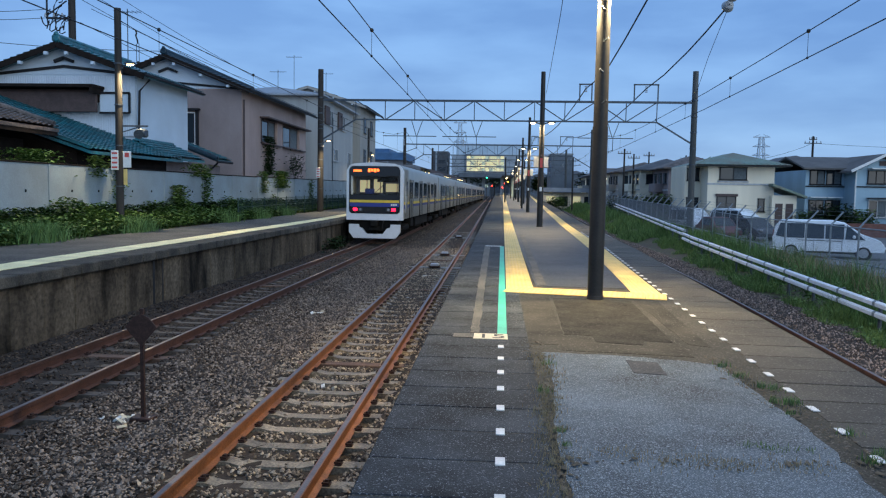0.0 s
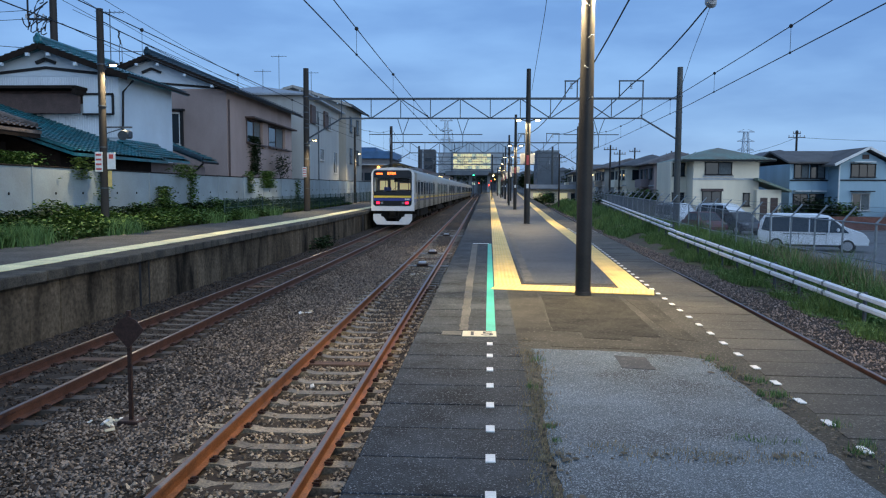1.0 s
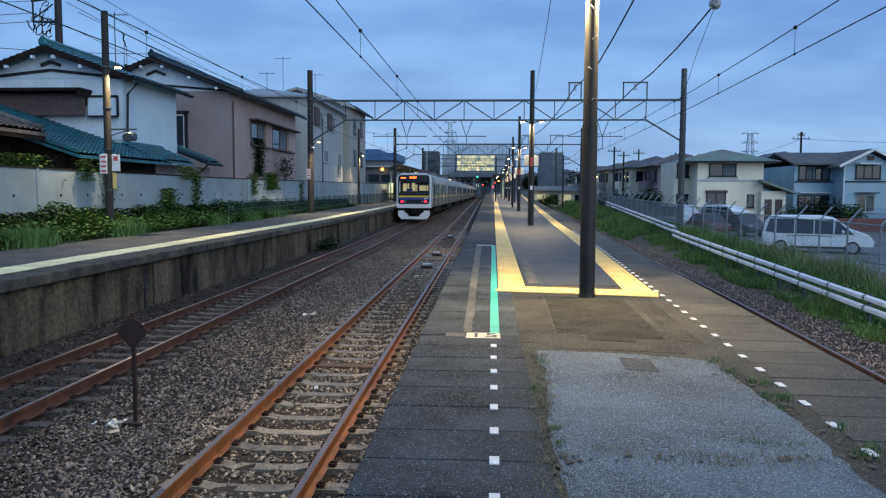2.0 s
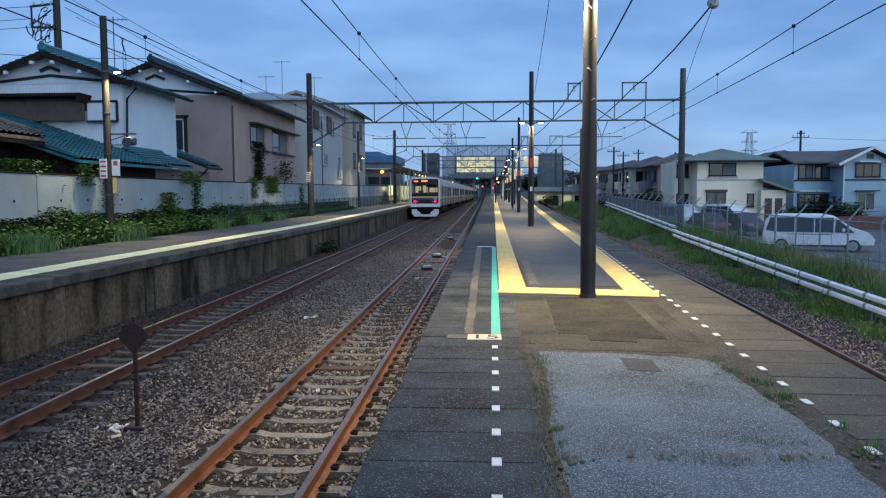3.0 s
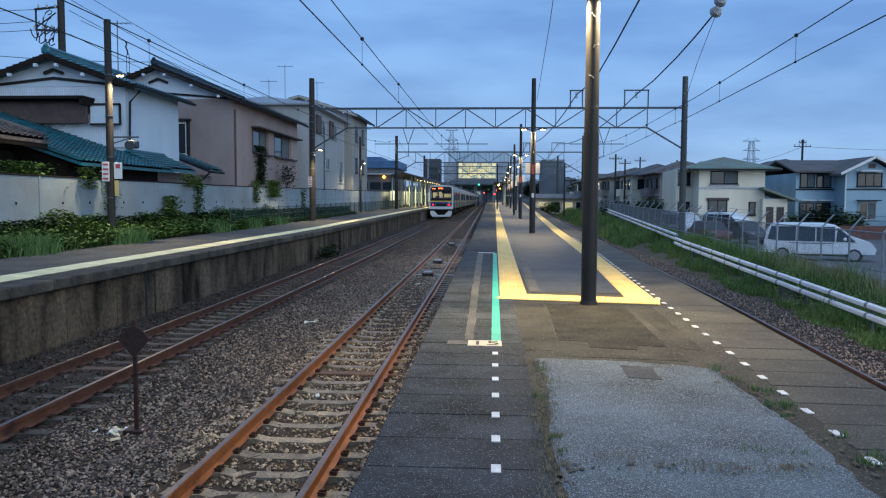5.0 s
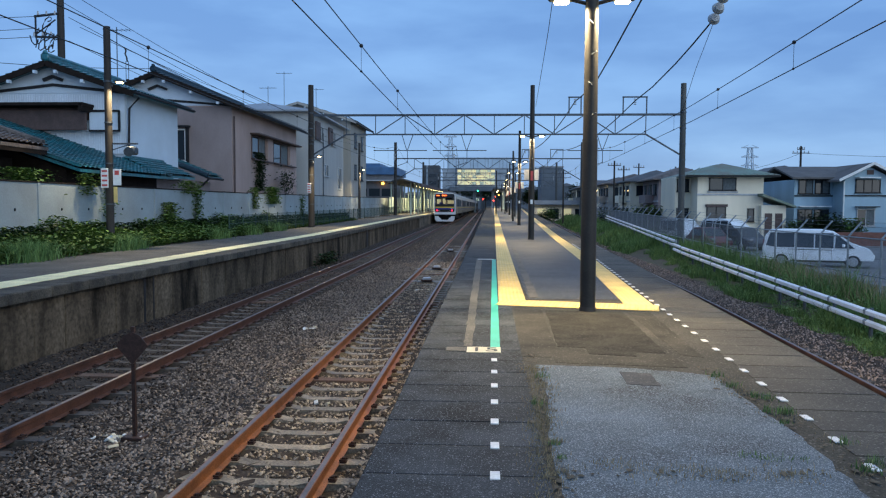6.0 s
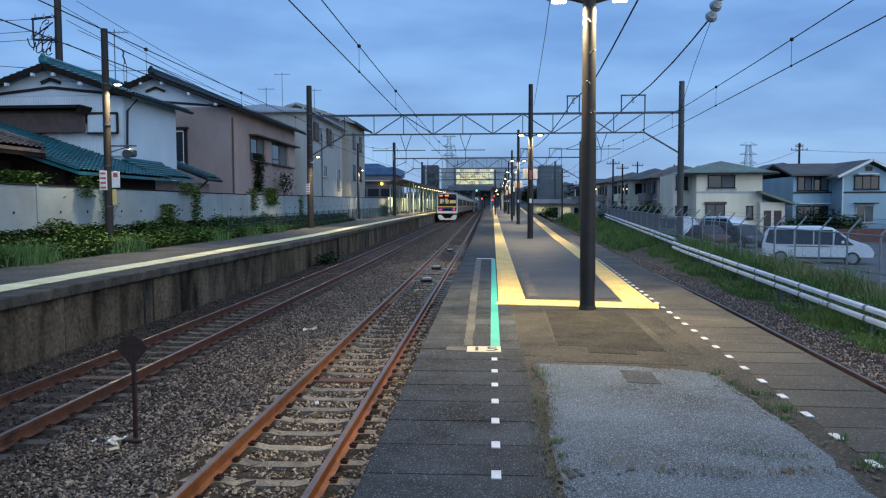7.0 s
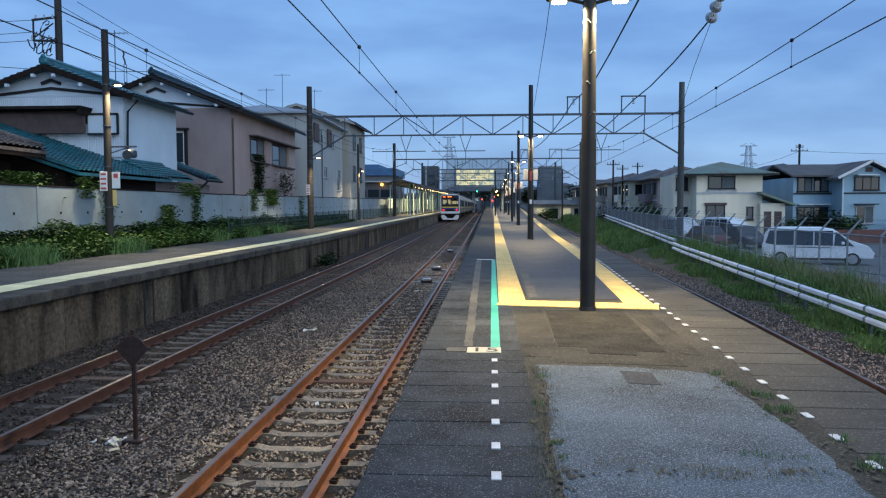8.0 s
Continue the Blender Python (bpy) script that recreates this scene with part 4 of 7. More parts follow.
    fm = MB().extrude([(-W, 1.0), (W, 1.0), (W, 2.14), (-W, 2.14)], -0.14, 0.35)
    fm.extrude([(-W - 0.003, 3.04)] + [(W + 0.003, 3.04)] + shell[2:], -0.14, 0.35)
    fm.box(-1.29, 0.105, 2.59, 0.225, 0.49, 0.92).box(1.29, 0.105, 2.59, 0.225, 0.49, 0.92)
    face = part("cab_face", fm, M["frp"], tr, "pale grey moulded end surround")
    mk = MB().extrude([(-1.15, 1.30), (1.15, 1.30), (1.25, 1.38), (1.27, 1.50), (1.27, 2.16), (-1.27, 2.16), (-1.27, 1.50), (-1.25, 1.38)], -0.165, -0.12)
    mk.extrude([(-1.27, 3.02), (1.27, 3.02), (1.27, 3.28), (1.21, 3.41), (1.08, 3.465), (-1.08, 3.465), (-1.21, 3.41), (-1.27, 3.28)], -0.165, -0.12)
    mk.box(-1.225, -0.142, 2.59, 0.09, 0.045, 0.87).box(1.225, -0.142, 2.59, 0.09, 0.045, 0.87)
    part("mask", mk, M["mask"], face, "glossy black face mask")
    gl = part("windscreen", MB().extrude(rounded(1.18, 2.16, 3.02, 0.05), -0.150, -0.140), M["clear"], face, "clear rear windscreen")
    gl.visible_shadow = False
    cab = MB().box(-1.36, 1.15, 2.2, 0.08, 1.75, 2.3).box(1.36, 1.15, 2.2, 0.08, 1.75, 2.3).box(0, 1.15, 1.10, 2.7, 1.75, 0.1)
    cab.extrude([(-W, 3.28), (W, 3.28), (W - 0.10, 3.46), (W - 0.42, 3.58), (0, 3.63), (-W + 0.42, 3.58), (-W + 0.10, 3.46)], 0.3, 2.0)
    cab = part("cab_shell", cab, M["stainless"], tr, "stainless cab sides and roof")
    part("partition", MB().box(0, 1.93, 2.2, 2.62, 0.08, 2.2), M["roof_grey"], cab, "grey cab partition")
    for px, pw, pz, ph in ((-0.86, 0.52, 2.56, 0.58), (-0.16, 0.46, 2.58, 0.64), (0.72, 0.96, 2.50, 0.40)):
        part("partition_window", MB().box(px, 1.88, pz, pw, 0.03, ph), M["train_lit"], cab, "warm lit partition window")
        part("grab_rail", MB().tube((px + 0.12, 1.80, pz - 0.5), (px + 0.12, 1.80, pz + 0.45), 0.02, n=6), M["black"], cab)
    part("console", MB().box(-0.55, 0.62, 1.85, 1.3, 0.6, 0.7, 0.05), M["under"], cab, "dark driving console")
    part("seat", MB().box(-0.55, 1.35, 1.75, 0.5, 0.5, 0.15, 0.04).box(-0.55, 1.58, 2.1, 0.5, 0.12, 0.7, 0.04), M["band_blue"], cab, "blue cab seat")
    part("sun_blind", MB().box(0.55, 0.34, 2.88, 1.0, 0.02, 0.26), M["under"], cab)
    part("crew_door", MB().box(W + 0.014, 1.25, 2.05, 0.02, 0.6, 1.8, 0.006), M["door_steel"], cab, "stainless crew door")
    part("crew_door_window", MB().box(W + 0.027, 1.25, 2.45, 0.01, 0.4, 0.7), M["train_glass"], cab)
    part("band", MB().box(W + 0.012, 1.1, 1.78, 0.008, 1.7, 0.13), M["band_yellow"], cab)
    part("band", MB().box(W + 0.012, 1.1, 1.62, 0.008, 1.7, 0.19), M["band_blue"], cab)
    part("band", MB().box(0, -0.168, 1.86, 2.46, 0.012, 0.12), M["band_yellow"], face, "yellow band")
    part("band", MB().box(0, -0.168, 1.70, 2.46, 0.012, 0.17), M["band_blue"], face, "navy band")
    part("wiper", MB().bar((-0.1, -0.185, 2.14), (0.45, -0.185, 2.62), 0.02, 0.02), M["black"], face)
    ds = part("destination_display", MB().box(-0.05, -0.176, 3.27, 0.66, 0.02, 0.22, 0.005), M["mask"], face, "lit orange destination display")
    for i in range(4):
        part("bar", MB().box(-0.27 + i * 0.145, -0.188, 3.27 + 0.012 * (i % 2), 0.115, 0.008, 0.155 - 0.04 * (i % 2)), M["led_orange"], ds)
    ds = part("train_number_display", MB().box(-0.85, -0.176, 3.25, 0.50, 0.02, 0.15, 0.005), M["mask"], face, "lit orange number display")
    part("bar", MB().box(-0.85, -0.188, 3.25, 0.40, 0.008, 0.085), M["led_orange"], ds)
    for s in (-1, 1):
        lamp = part("lamp_cluster", MB().extrude([(s * 0.84 + u, z) for u, z in ((-0.28, 1.40), (0.28, 1.40), (0.28, 1.58), (-0.28, 1.56))], -0.185, -0.15), M["black"], face, "dark lamp cluster")
        part("tail_lamp", MB().box(s * 0.955, -0.19, 1.485, 0.21, 0.03, 0.13, 0.012), M["tail"], lamp, "glowing red tail lamp")
        part("head_lamp", MB().tube((s * 0.70, -0.19, 1.485), (s * 0.70, -0.17, 1.485), 0.065, n=14), M["lens"], lamp, "unlit headlamp")
    part("skirt", MB().extrude([(-1.28, 0.80), (-1.28, 0.44), (-1.05, 0.16), (1.05, 0.16), (1.28, 0.44), (1.28, 0.80), (0.80, 0.80), (0.78, 0.66), (0.62, 0.62), (0.40, 0.36), (-0.40, 0.36), (-0.62, 0.62), (-0.78, 0.66), (-0.80, 0.80)], -0.10, 0.10), M["frp"], tr, "pale grey snow-plough skirt")
    for i in range(3):
        part("fleet_number_bar", MB().box(0.86 + i * 0.11, -0.178, 1.71, 0.075, 0.008, 0.09), M["white"], face)
    part("roof_lip", MB().extrude([(-1.30, 3.47), (1.30, 3.47), (1.02, 3.585), (0, 3.64), (-1.02, 3.585)], -0.17, -0.13), M["frp"], face)
    part("handrail", MB().path([(W + 0.06, 0.55, 1.35), (W + 0.06, 0.55, 2.6)], 0.018, 6), M["alloy"], cab)
    part("coupler", MB().box(0, -0.05, 0.84, 0.34, 0.5, 0.26, 0.03).box(0, -0.02, 0.62, 0.5, 0.3, 0.16, 0.02).tube((0.4, 0, 0.95), (0.4, -0.2, 0.6), 0.03), M["under"], tr, "dark coupler and hoses")
    part("end_valance", MB().box(0, 0.3, 0.75, 2.5, 0.3, 0.55, 0.02), M["under"], tr)
    part("antenna", MB().box(0.25, 1.6, 3.70, 0.3, 0.5, 0.10, 0.03), M["roof_grey"], tr)
    return tr


# ---- poles, gantries, wires ----
CONTACT, MESSENGER = 3.68, 4.10


def build_gantry(y, left, right, top):
    """A portal over the tracks: two posts and a lattice beam."""
    g = thing("catenary_gantry", "dark steel lattice catenary gantry over the tracks on concrete posts", "gantry", pose(0, y, rise(y)), "catenary gantries")
    for x in (left, right):
        bm = MB().tube((x, 0, -1.3), (x, 0, top + 1.85), 0.205, 0.165, 16)
        p = part("post", bm, M["conc_pole" if x < 0 else "pale_pole"], g, "weathered concrete post")
        for k in range(5):
            part("hoop", MB().tube((x, 0, 3.2 + k * 0.95), (x, 0, 3.26 + k * 0.95), 0.20, n=16), M["steel"], p)
    lo = top - 1.18
    part("top_chord", MB().bar((left, 0, top), (right, 0, top), 0.10, 0.13), M["steel"], g)
    part("bottom_chord", MB().bar((left + 2.2, 0, lo), (right - 2.2, 0, lo), 0.08, 0.09), M["steel"], g)
    a, b, n = left + 2.2, right - 2.2, 10
    for i in range(n + 1):
        x = a + (b - a) * i / n
        part("upright", MB().bar((x, 0, lo), (x, 0, top), 0.05, 0.05), M["steel"], g)
        if i < n:
            x2 = a + (b - a) * (i + 1) / n
            part("diagonal", MB().bar((x, 0, lo if i % 2 else top), (x2, 0, top if i % 2 else lo), 0.05, 0.06), M["steel"], g)
    part("brace", MB().bar((left + 0.1, 0, lo - 1.25), (a, 0, lo), 0.08, 0.09), M["steel"], g)
    part("brace", MB().bar((right - 0.1, 0, lo - 1.25), (b, 0, lo), 0.08, 0.09), M["steel"], g)
    for x in (-2.14, -5.8, right_edge(y) + SIDING - 0.1):
        h = part("hanger", MB().bar((x + 0.45, 0, lo), (x + 0.75, 0, lo - 0.95), 0.04, 0.04).bar((x + 1.15, 0, lo), (x + 0.8, 0, lo - 0.95), 0.04, 0.04).bar((x - 1.3, 0, lo - 0.98), (x + 2.0, 0, lo - 0.98), 0.04, 0.05), M["steel"], g, "drop bracket with cross rod")
        part("steady_arm", MB().tube((x + 0.8, 0, CONTACT + 0.35), (x, 0, CONTACT + 0.05), 0.018, n=6).tube((x + 0.8, 0, lo - 0.98), (x + 0.8, 0, CONTACT + 0.3), 0.02, n=6), M["steel"], h)
        ins = MB()
        for k in range(4):
            ins.tube((x, 0, MESSENGER + 0.10 + k * 0.10), (x, 0, MESSENGER + 0.14 + k * 0.10), 0.07, 0.05, 10)
        part("insulator", ins.tube((x, 0, MESSENGER), (x, 0, lo - 0.95), 0.015, n=6), M["insul"], h)
    for x, w in ((right - 2.87, 1.40), (right - 6.45, 0.72)):
        part("feeder_frame", MB().bar((x - w / 2, 0, top), (x - w / 2, 0, top + 1.05), 0.07, 0.07).bar((x + w / 2, 0, top), (x + w / 2, 0, top + 1.05), 0.07, 0.07).bar((x - w / 2 - 0.05, 0, top + 1.05), (x + w / 2 + 0.05, 0, top + 1.05), 0.07, 0.08), M["steel"], g, "steel frame carrying a feeder cable")
        ins = MB()
        for k in range(4):
            ins.tube((x, 0, top + 0.60 + k * 0.10), (x, 0, top + 0.65 + k * 0.10), 0.09, 0.06, 10)
        part("insulator", ins, M["insul"], g)


GANTRIES = ((47.0, -11.0, 11.64, 6.90), (88.0, -10.75, 10.6, 6.55), (131.0, -11.2, 11.5, 6.5), (176.0, -11.5, 12.5, 6.5))


def build_wires():
    spans = [-6.0] + [g[0] for g in GANTRIES] + [240]
    for name, cx in (("main", lambda y: -2.14), ("departure", lambda y: departure_x(y) + 0.06), ("siding", lambda y: right_edge(y) + SIDING + 0.1 - 0.004 * min(max(y, 0.0), 47.0))):
        w = thing("overhead_line", "thin dark overhead contact and messenger wires with droppers", "overhead wire", group="overhead lines")
        con, mes = [], []
        for a, b in zip(spans, spans[1:]):
            for i in range(10):
                u = i / 10
                y = a + (b - a) * u
                con.append((cx(y) + 0.12 * (1 if int(a) % 2 else -1) * (1 - 2 * u), y, CONTACT + rise(y)))
                mes.append((cx(y) + 0.12 * (1 if int(a) % 2 else -1) * (1 - 2 * u), y, MESSENGER + rise(y) + 0.9 * (2 * u - 1) ** 4))
        part("contact_wire", MB().path(con, 0.0085, 6), M["wire"], w)
        part("messenger_wire", MB().path(mes, 0.0085, 6), M["wire"], w)
        y = 3.0
        while y < 120:
            k = next(i for i, p in enumerate(con) if p[1] > y) - 1
            u = (y - con[k][1]) / (con[k + 1][1] - con[k][1])
            p, q = Vector(con[k]).lerp(Vector(con[k + 1]), u), Vector(mes[k]).lerp(Vector(mes[k + 1]), u)
            part("dropper", MB().tube(p, q, 0.004, n=5).ball(p, 0.022, 0.03, 0.022, 6, 4).ball(q, 0.035, 0.035, 0.035, 8, 5), M["wire"], w)
            y += 5.0
    for x, x2, lead in ((8.75, 7.7, ((31.0, 8.75), (34.0, 8.42), (37.0, 8.15), (42.0, 7.85))), (5.19, 4.1, ((-6.0, 12.0), (15.0, 9.6), (27.0, 8.5), (33.0, 7.9), (38.0, 7.5), (43.0, 7.6)))):
        f = thing("feeder_cable", "thick black feeder cable strung between gantry frames", "cable", group="feeder cables")
        pts = [(x, y, z) for y, z in lead]
        for a, b in zip(spans[1:], spans[2:]):
            for i in range(8):
                u = i / 8
                y = a + (b - a) * u
                k = min(1.0, (y - 47) / 41)
                pts.append((x + (x2 - x) * k, y, 7.7 - 0.2 * k + rise(y) - 0.9 * 4 * u * (1 - u)))
        part("cable", MB().path(pts, 0.032, 8), M["wire"], f)
    ins = thing("strain_insulator", "grey disc strain insulator on the feeder cable", "insulator")
    for k in range(3):
        part("disc", MB().tube((8.75, 30.9 - k * 0.55, 8.76 + k * 0.27), (8.76, 30.7 - k * 0.55, 8.80 + k * 0.27), 0.24, 0.17, 16), M["insul"], ins)
    st = thing("stay_wire", "thin stay wire from the insulator down to the post", "cable")
    part("wire", MB().path([(8.75, 30.6, 8.8), (9.7, 37.0, 7.9), (11.6, 47, 7.2)], 0.012, 6), M["wire"], st)
    st = thing("stay_wire", "thin wire running up from a platform lamp post", "cable")
    part("wire", MB().path([(1.95, 32.5, 5.6), (1.5, 20.0, 5.9), (1.0, 8.0, 6.3), (0.6, -4, 6.6)], 0.008, 6), M["wire"], st)


def lamp_light(p, power, size=0.25, col=(1.0, 0.78, 0.44), aim=None, spread=160):
    d = bpy.data.lights.new("lamp_light", "AREA")
    d.shape, d.size, d.energy, d.color = "DISK", size, power, col
    d.spread = radians(spread)
    o = new("lamp_light", d)
    o.matrix_world = look(p, aim or (p[0], p[1], p[2] - 1))


def build_platform_lamp(x, y, rad, top, lamp_z, sign=True, light=0.0):
    lp = thing("platform_lamp", "dark lamp post on the platform with two lit warm lamp heads", "lamp post", pose(x, y, rise(y)), "lamp posts of the island platform")
    part("pole", MB().tube((0, 0, 0), (0, 0, 2.3), rad, rad * 0.97, 24).tube((0, 0, 2.3), (0, 0, top), rad * 0.9, rad * 0.72, 20), M["pole"], lp)
    part("base_collar", MB().tube((0, 0, 0), (0, 0, 0.05), rad * 1.12, rad * 1.05, 20), M["pole"], lp)
    for s in (-1, 1):
        a = part("arm", MB().tube((0, 0, lamp_z + 0.02), (s * 0.30, 0, lamp_z + 0.10), 0.025, n=8), M["pole"], lp)
        part("lamp_head", MB().box(s * 0.40, 0, lamp_z + 0.12, 0.36, 0.16, 0.09, 0.03), M["steel"], a, "grey lamp housing")
        part("lamp_glass", MB().box(s * 0.40, 0, lamp_z + 0.06, 0.19, 0.12, 0.045, 0.015), M["lamp_glow"], a, "glowing warm lamp glass")
        if light:
            lamp_light((x + s * 0.40, y, rise(y) + lamp_z + 0.02), light)
    for k in range(5):
        part("step_bolt", MB().tube((0.0, -rad * 0.8, 2.6 + k * 0.4), (0.05 * (-1) ** k, -rad - 0.05, 2.63 + k * 0.4), 0.012, n=6), M["steel"], lp)
    if sign:
        sg = part("sign_board", MB().box(0, rad + 0.03, 2.75, 0.62, 0.02, 0.44, 0.004), M["frame_pale"], lp, "white notice board behind the post")
        part("bar", MB().box(0, -rad - 0.012, 2.7, 0.11, 0.012, 0.40), M["red_paint"], sg)
        bd = part("band", MB().tube((0, 0, 1.0), (0, 0, 1.55), rad * 1.03, n=20), M["black"], lp)
        part("bar", MB().box(0, -rad - 0.005, 1.6, 0.10, 0.02, 0.18), M["white"], bd)


def build_lamps():
    build_platform_lamp(1.345, 10.33, 0.105, 6.5, 4.04, False, 255)
    for y, x in ((32.6, 1.82), (53.0, 2.12), (74.0, 2.35), (95.0, 2.6), (116, 2.8), (138, 3.1)):
        build_platform_lamp(x, y, 0.128 if y < 40 else 0.12, 6.5, 4.3, True, 200 if y < 60 else 260)
    for y, x in ((64, 2.05), (84, 2.9), (106, 2.3), (128, 2.2), (90, 0.9)):
        p = thing("platform_post", "slim dark post standing on the platform", "post", pose(x, y, rise(y)), "slim posts of the island platform")
        part("pole", MB().tube((0, 0, 0), (0, 0, 4.6 if y != 90 else 5.2), 0.08, n=12), M["pole"], p)
        part("cap", MB().tube((0, 0, 4.55 if y != 90 else 5.15), (0, 0, 4.65 if y != 90 else 5.25), 0.09, n=12), M["pole"], p)
    for y, x, top, lz in ((23.9, -12.15, 7.05, 5.2), (46.3, -10.75, 4.4, 4.25), (74.7, -12.7, 7.3, 4.6)):
        lp = thing("side_lamp", "concrete pole with a small lit lamp beside the side platform", "lamp post", pose(x, y, rise(y)), "lamp posts of the side platform")
        if top > 5:
            part("pole", MB().tube((0, 0, -0.4), (0, 0, top), 0.125, 0.105, 16), M["conc_pole"], lp)
        part("arm", MB().tube((0.1, 0, lz), (0.42, -0.1, lz + 0.12), 0.025, n=8).tube((0.0, 0, lz - 0.05), (0.14, 0, lz), 0.04, n=8), M["steel"], lp)
        part("lamp_head", MB().box(0.44, -0.1, lz + 0.12, 0.34, 0.14, 0.07, 0.02), M["steel"], lp)
        part("lamp_glass", MB().box(0.44, -0.1, lz + 0.07, 0.20, 0.10, 0.05, 0.015), M["lamp_glow"], lp, "glowing warm lamp glass")
        lamp_light((x + 0.44, y - 0.1, lz + 0.03 + rise(y)), 240, aim=(x + 1.3, y - 0.8, 0.3), spread=150)
        for k in range(4):
            part("hoop", MB().tube((0, 0, 1.4 + k * 1.3), (0, 0, 1.44 + k * 1.3), 0.132, n=16), M["steel"], lp)
        if y < 60:
            z0 = 2.25 if y < 30 else 2.4
            yy = -0.2 if y < 30 else -0.12
            b = part("notice", MB().box(-0.06 if y < 30 else -0.2, yy, z0, 0.24, 0.02, 0.62, 0.003), M["white"], lp, "red and white notice sheet")
            for k in range(4):
                part("bar", MB().box(-0.06 if y < 30 else -0.2, yy - 0.013, z0 + 0.22 - 0.15 * k, 0.18, 0.008, 0.06), M["red_paint"], b)
        if y < 30:
            b = part("notice_board", MB().box(0.30, -0.1, 2.28, 0.26, 0.03, 0.52, 0.003), M["white"], lp, "pale notice board with red characters")
            part("bar", MB().box(0.30, -0.122, 2.42, 0.14, 0.008, 0.14), M["red_paint"], b)
            part("yellow_plate", MB().box(0.24, -0.1, 1.72, 0.12, 0.03, 0.5, 0.003), M["yellow"], lp)
            part("bracket", MB().bar((0.1, 0, 3.35), (0.95, 0, 3.35), 0.05, 0.05).bar((0.1, 0, 3.15), (0.75, 0, 3.35), 0.03, 0.03), M["steel"], lp)
            part("loudspeaker", MB().box(0.78, -0.05, 3.12, 0.30, 0.35, 0.26, 0.05).tube((0.78, -0.2, 3.12), (0.84, -0.42, 3.06), 0.09, 0.15, 14), M["steel"], lp, "grey horn loudspeaker")


def build_marker():
    for y in (26.6, 31.9, 43.5):
        bc = thing("track_beacon", "pale signalling box on a white crossbar between the rails", "signal box", pose(-2.14, y, RAIL + rise(y)), "boxes between the rails")
        part("box", MB().box(0, 0, -0.04, 0.28, 0.30, 0.09, 0.02), M["alloy"], bc)
        part("base", MB().box(0, 0, -0.10, 0.40, 0.30, 0.06, 0.01), M["clip"], bc, "dark base plate")
        part("crossbar", MB().box(0, 0.02, -0.145, 1.95, 0.06, 0.05, 0.008), M["frame_pale"], bc, "white painted crossbar")
    mk = thing("track_marker", "rusty diamond marker plate on a thin post in the ballast", "track marker", pose(-4.08, 8.5, -1.3))
    part("post", MB().bar((0, 0, 0), (0, 0, 1.30), 0.04, 0.04), M["clip"], mk)
    part("plate", MB().extrude([(0, 0.86), (0.19, 1.08), (0.09, 1.20), (0, 1.24), (-0.09, 1.20), (-0.19, 1.08)], -0.035, -0.02), M["clip"], mk)
    part("foot", MB().box(0, 0, 0.0, 0.26, 0.18, 0.05, 0.01), M["clip"], mk, "rusty foot plate")


# ---- houses ----
def tile_slope(p_ridge, p_eave, length, wave=0.30, course=0.29, amp=0.05):
    """A tiled roof slope running along y from 0 to length, from the ridge (x, z) to the eave (x, z): courses that step and tiles that roll."""
    (x0, z0), (x1, z1) = p_ridge, p_eave
    run = math.hypot(x1 - x0, z1 - z0)
    nx, nz = -(z1 - z0) / run, (x1 - x0) / run
    if nz < 0:
        nx, nz = -nx, -nz
    cols = max(2, int(length / wave * 4))
    rows = max(2, int(run / course))
    bm = MB()
    vs = []
    for r in range(rows):
        for u, lift in ((r / rows, 0.0), ((r + 1) / rows, 0.055)):
            for c in range(cols + 1):
                y = length * c / cols
                h = lift + amp * (abs(math.sin(math.pi * y / wave)) if wave < 1 else 0)
                vs.append((x0 + (x1 - x0) * u + nx * h, y, z0 + (z1 - z0) * u + nz * h))
    n = cols + 1
    fs = []
    for k in range(2 * rows - 1):
        for c in range(cols):
            fs.append((k * n + c, k * n + c + 1, (k + 1) * n + c + 1, (k + 1) * n + c))
    bm.add(vs, fs)
    t = 0.12
    bm.add([(x0, 0, z0 - 0.01), (x1, 0, z1 - 0.01), (x1, length, z1 - 0.01), (x0, length, z0 - 0.01), (x0, 0, z0 - t), (x1, 0, z1 - t), (x1, length, z1 - t), (x0, length, z0 - t)],
           [(0, 1, 5, 4), (1, 2, 6, 5), (2, 3, 7, 6), (3, 0, 4, 7), (4, 5, 6, 7)])
    return bm


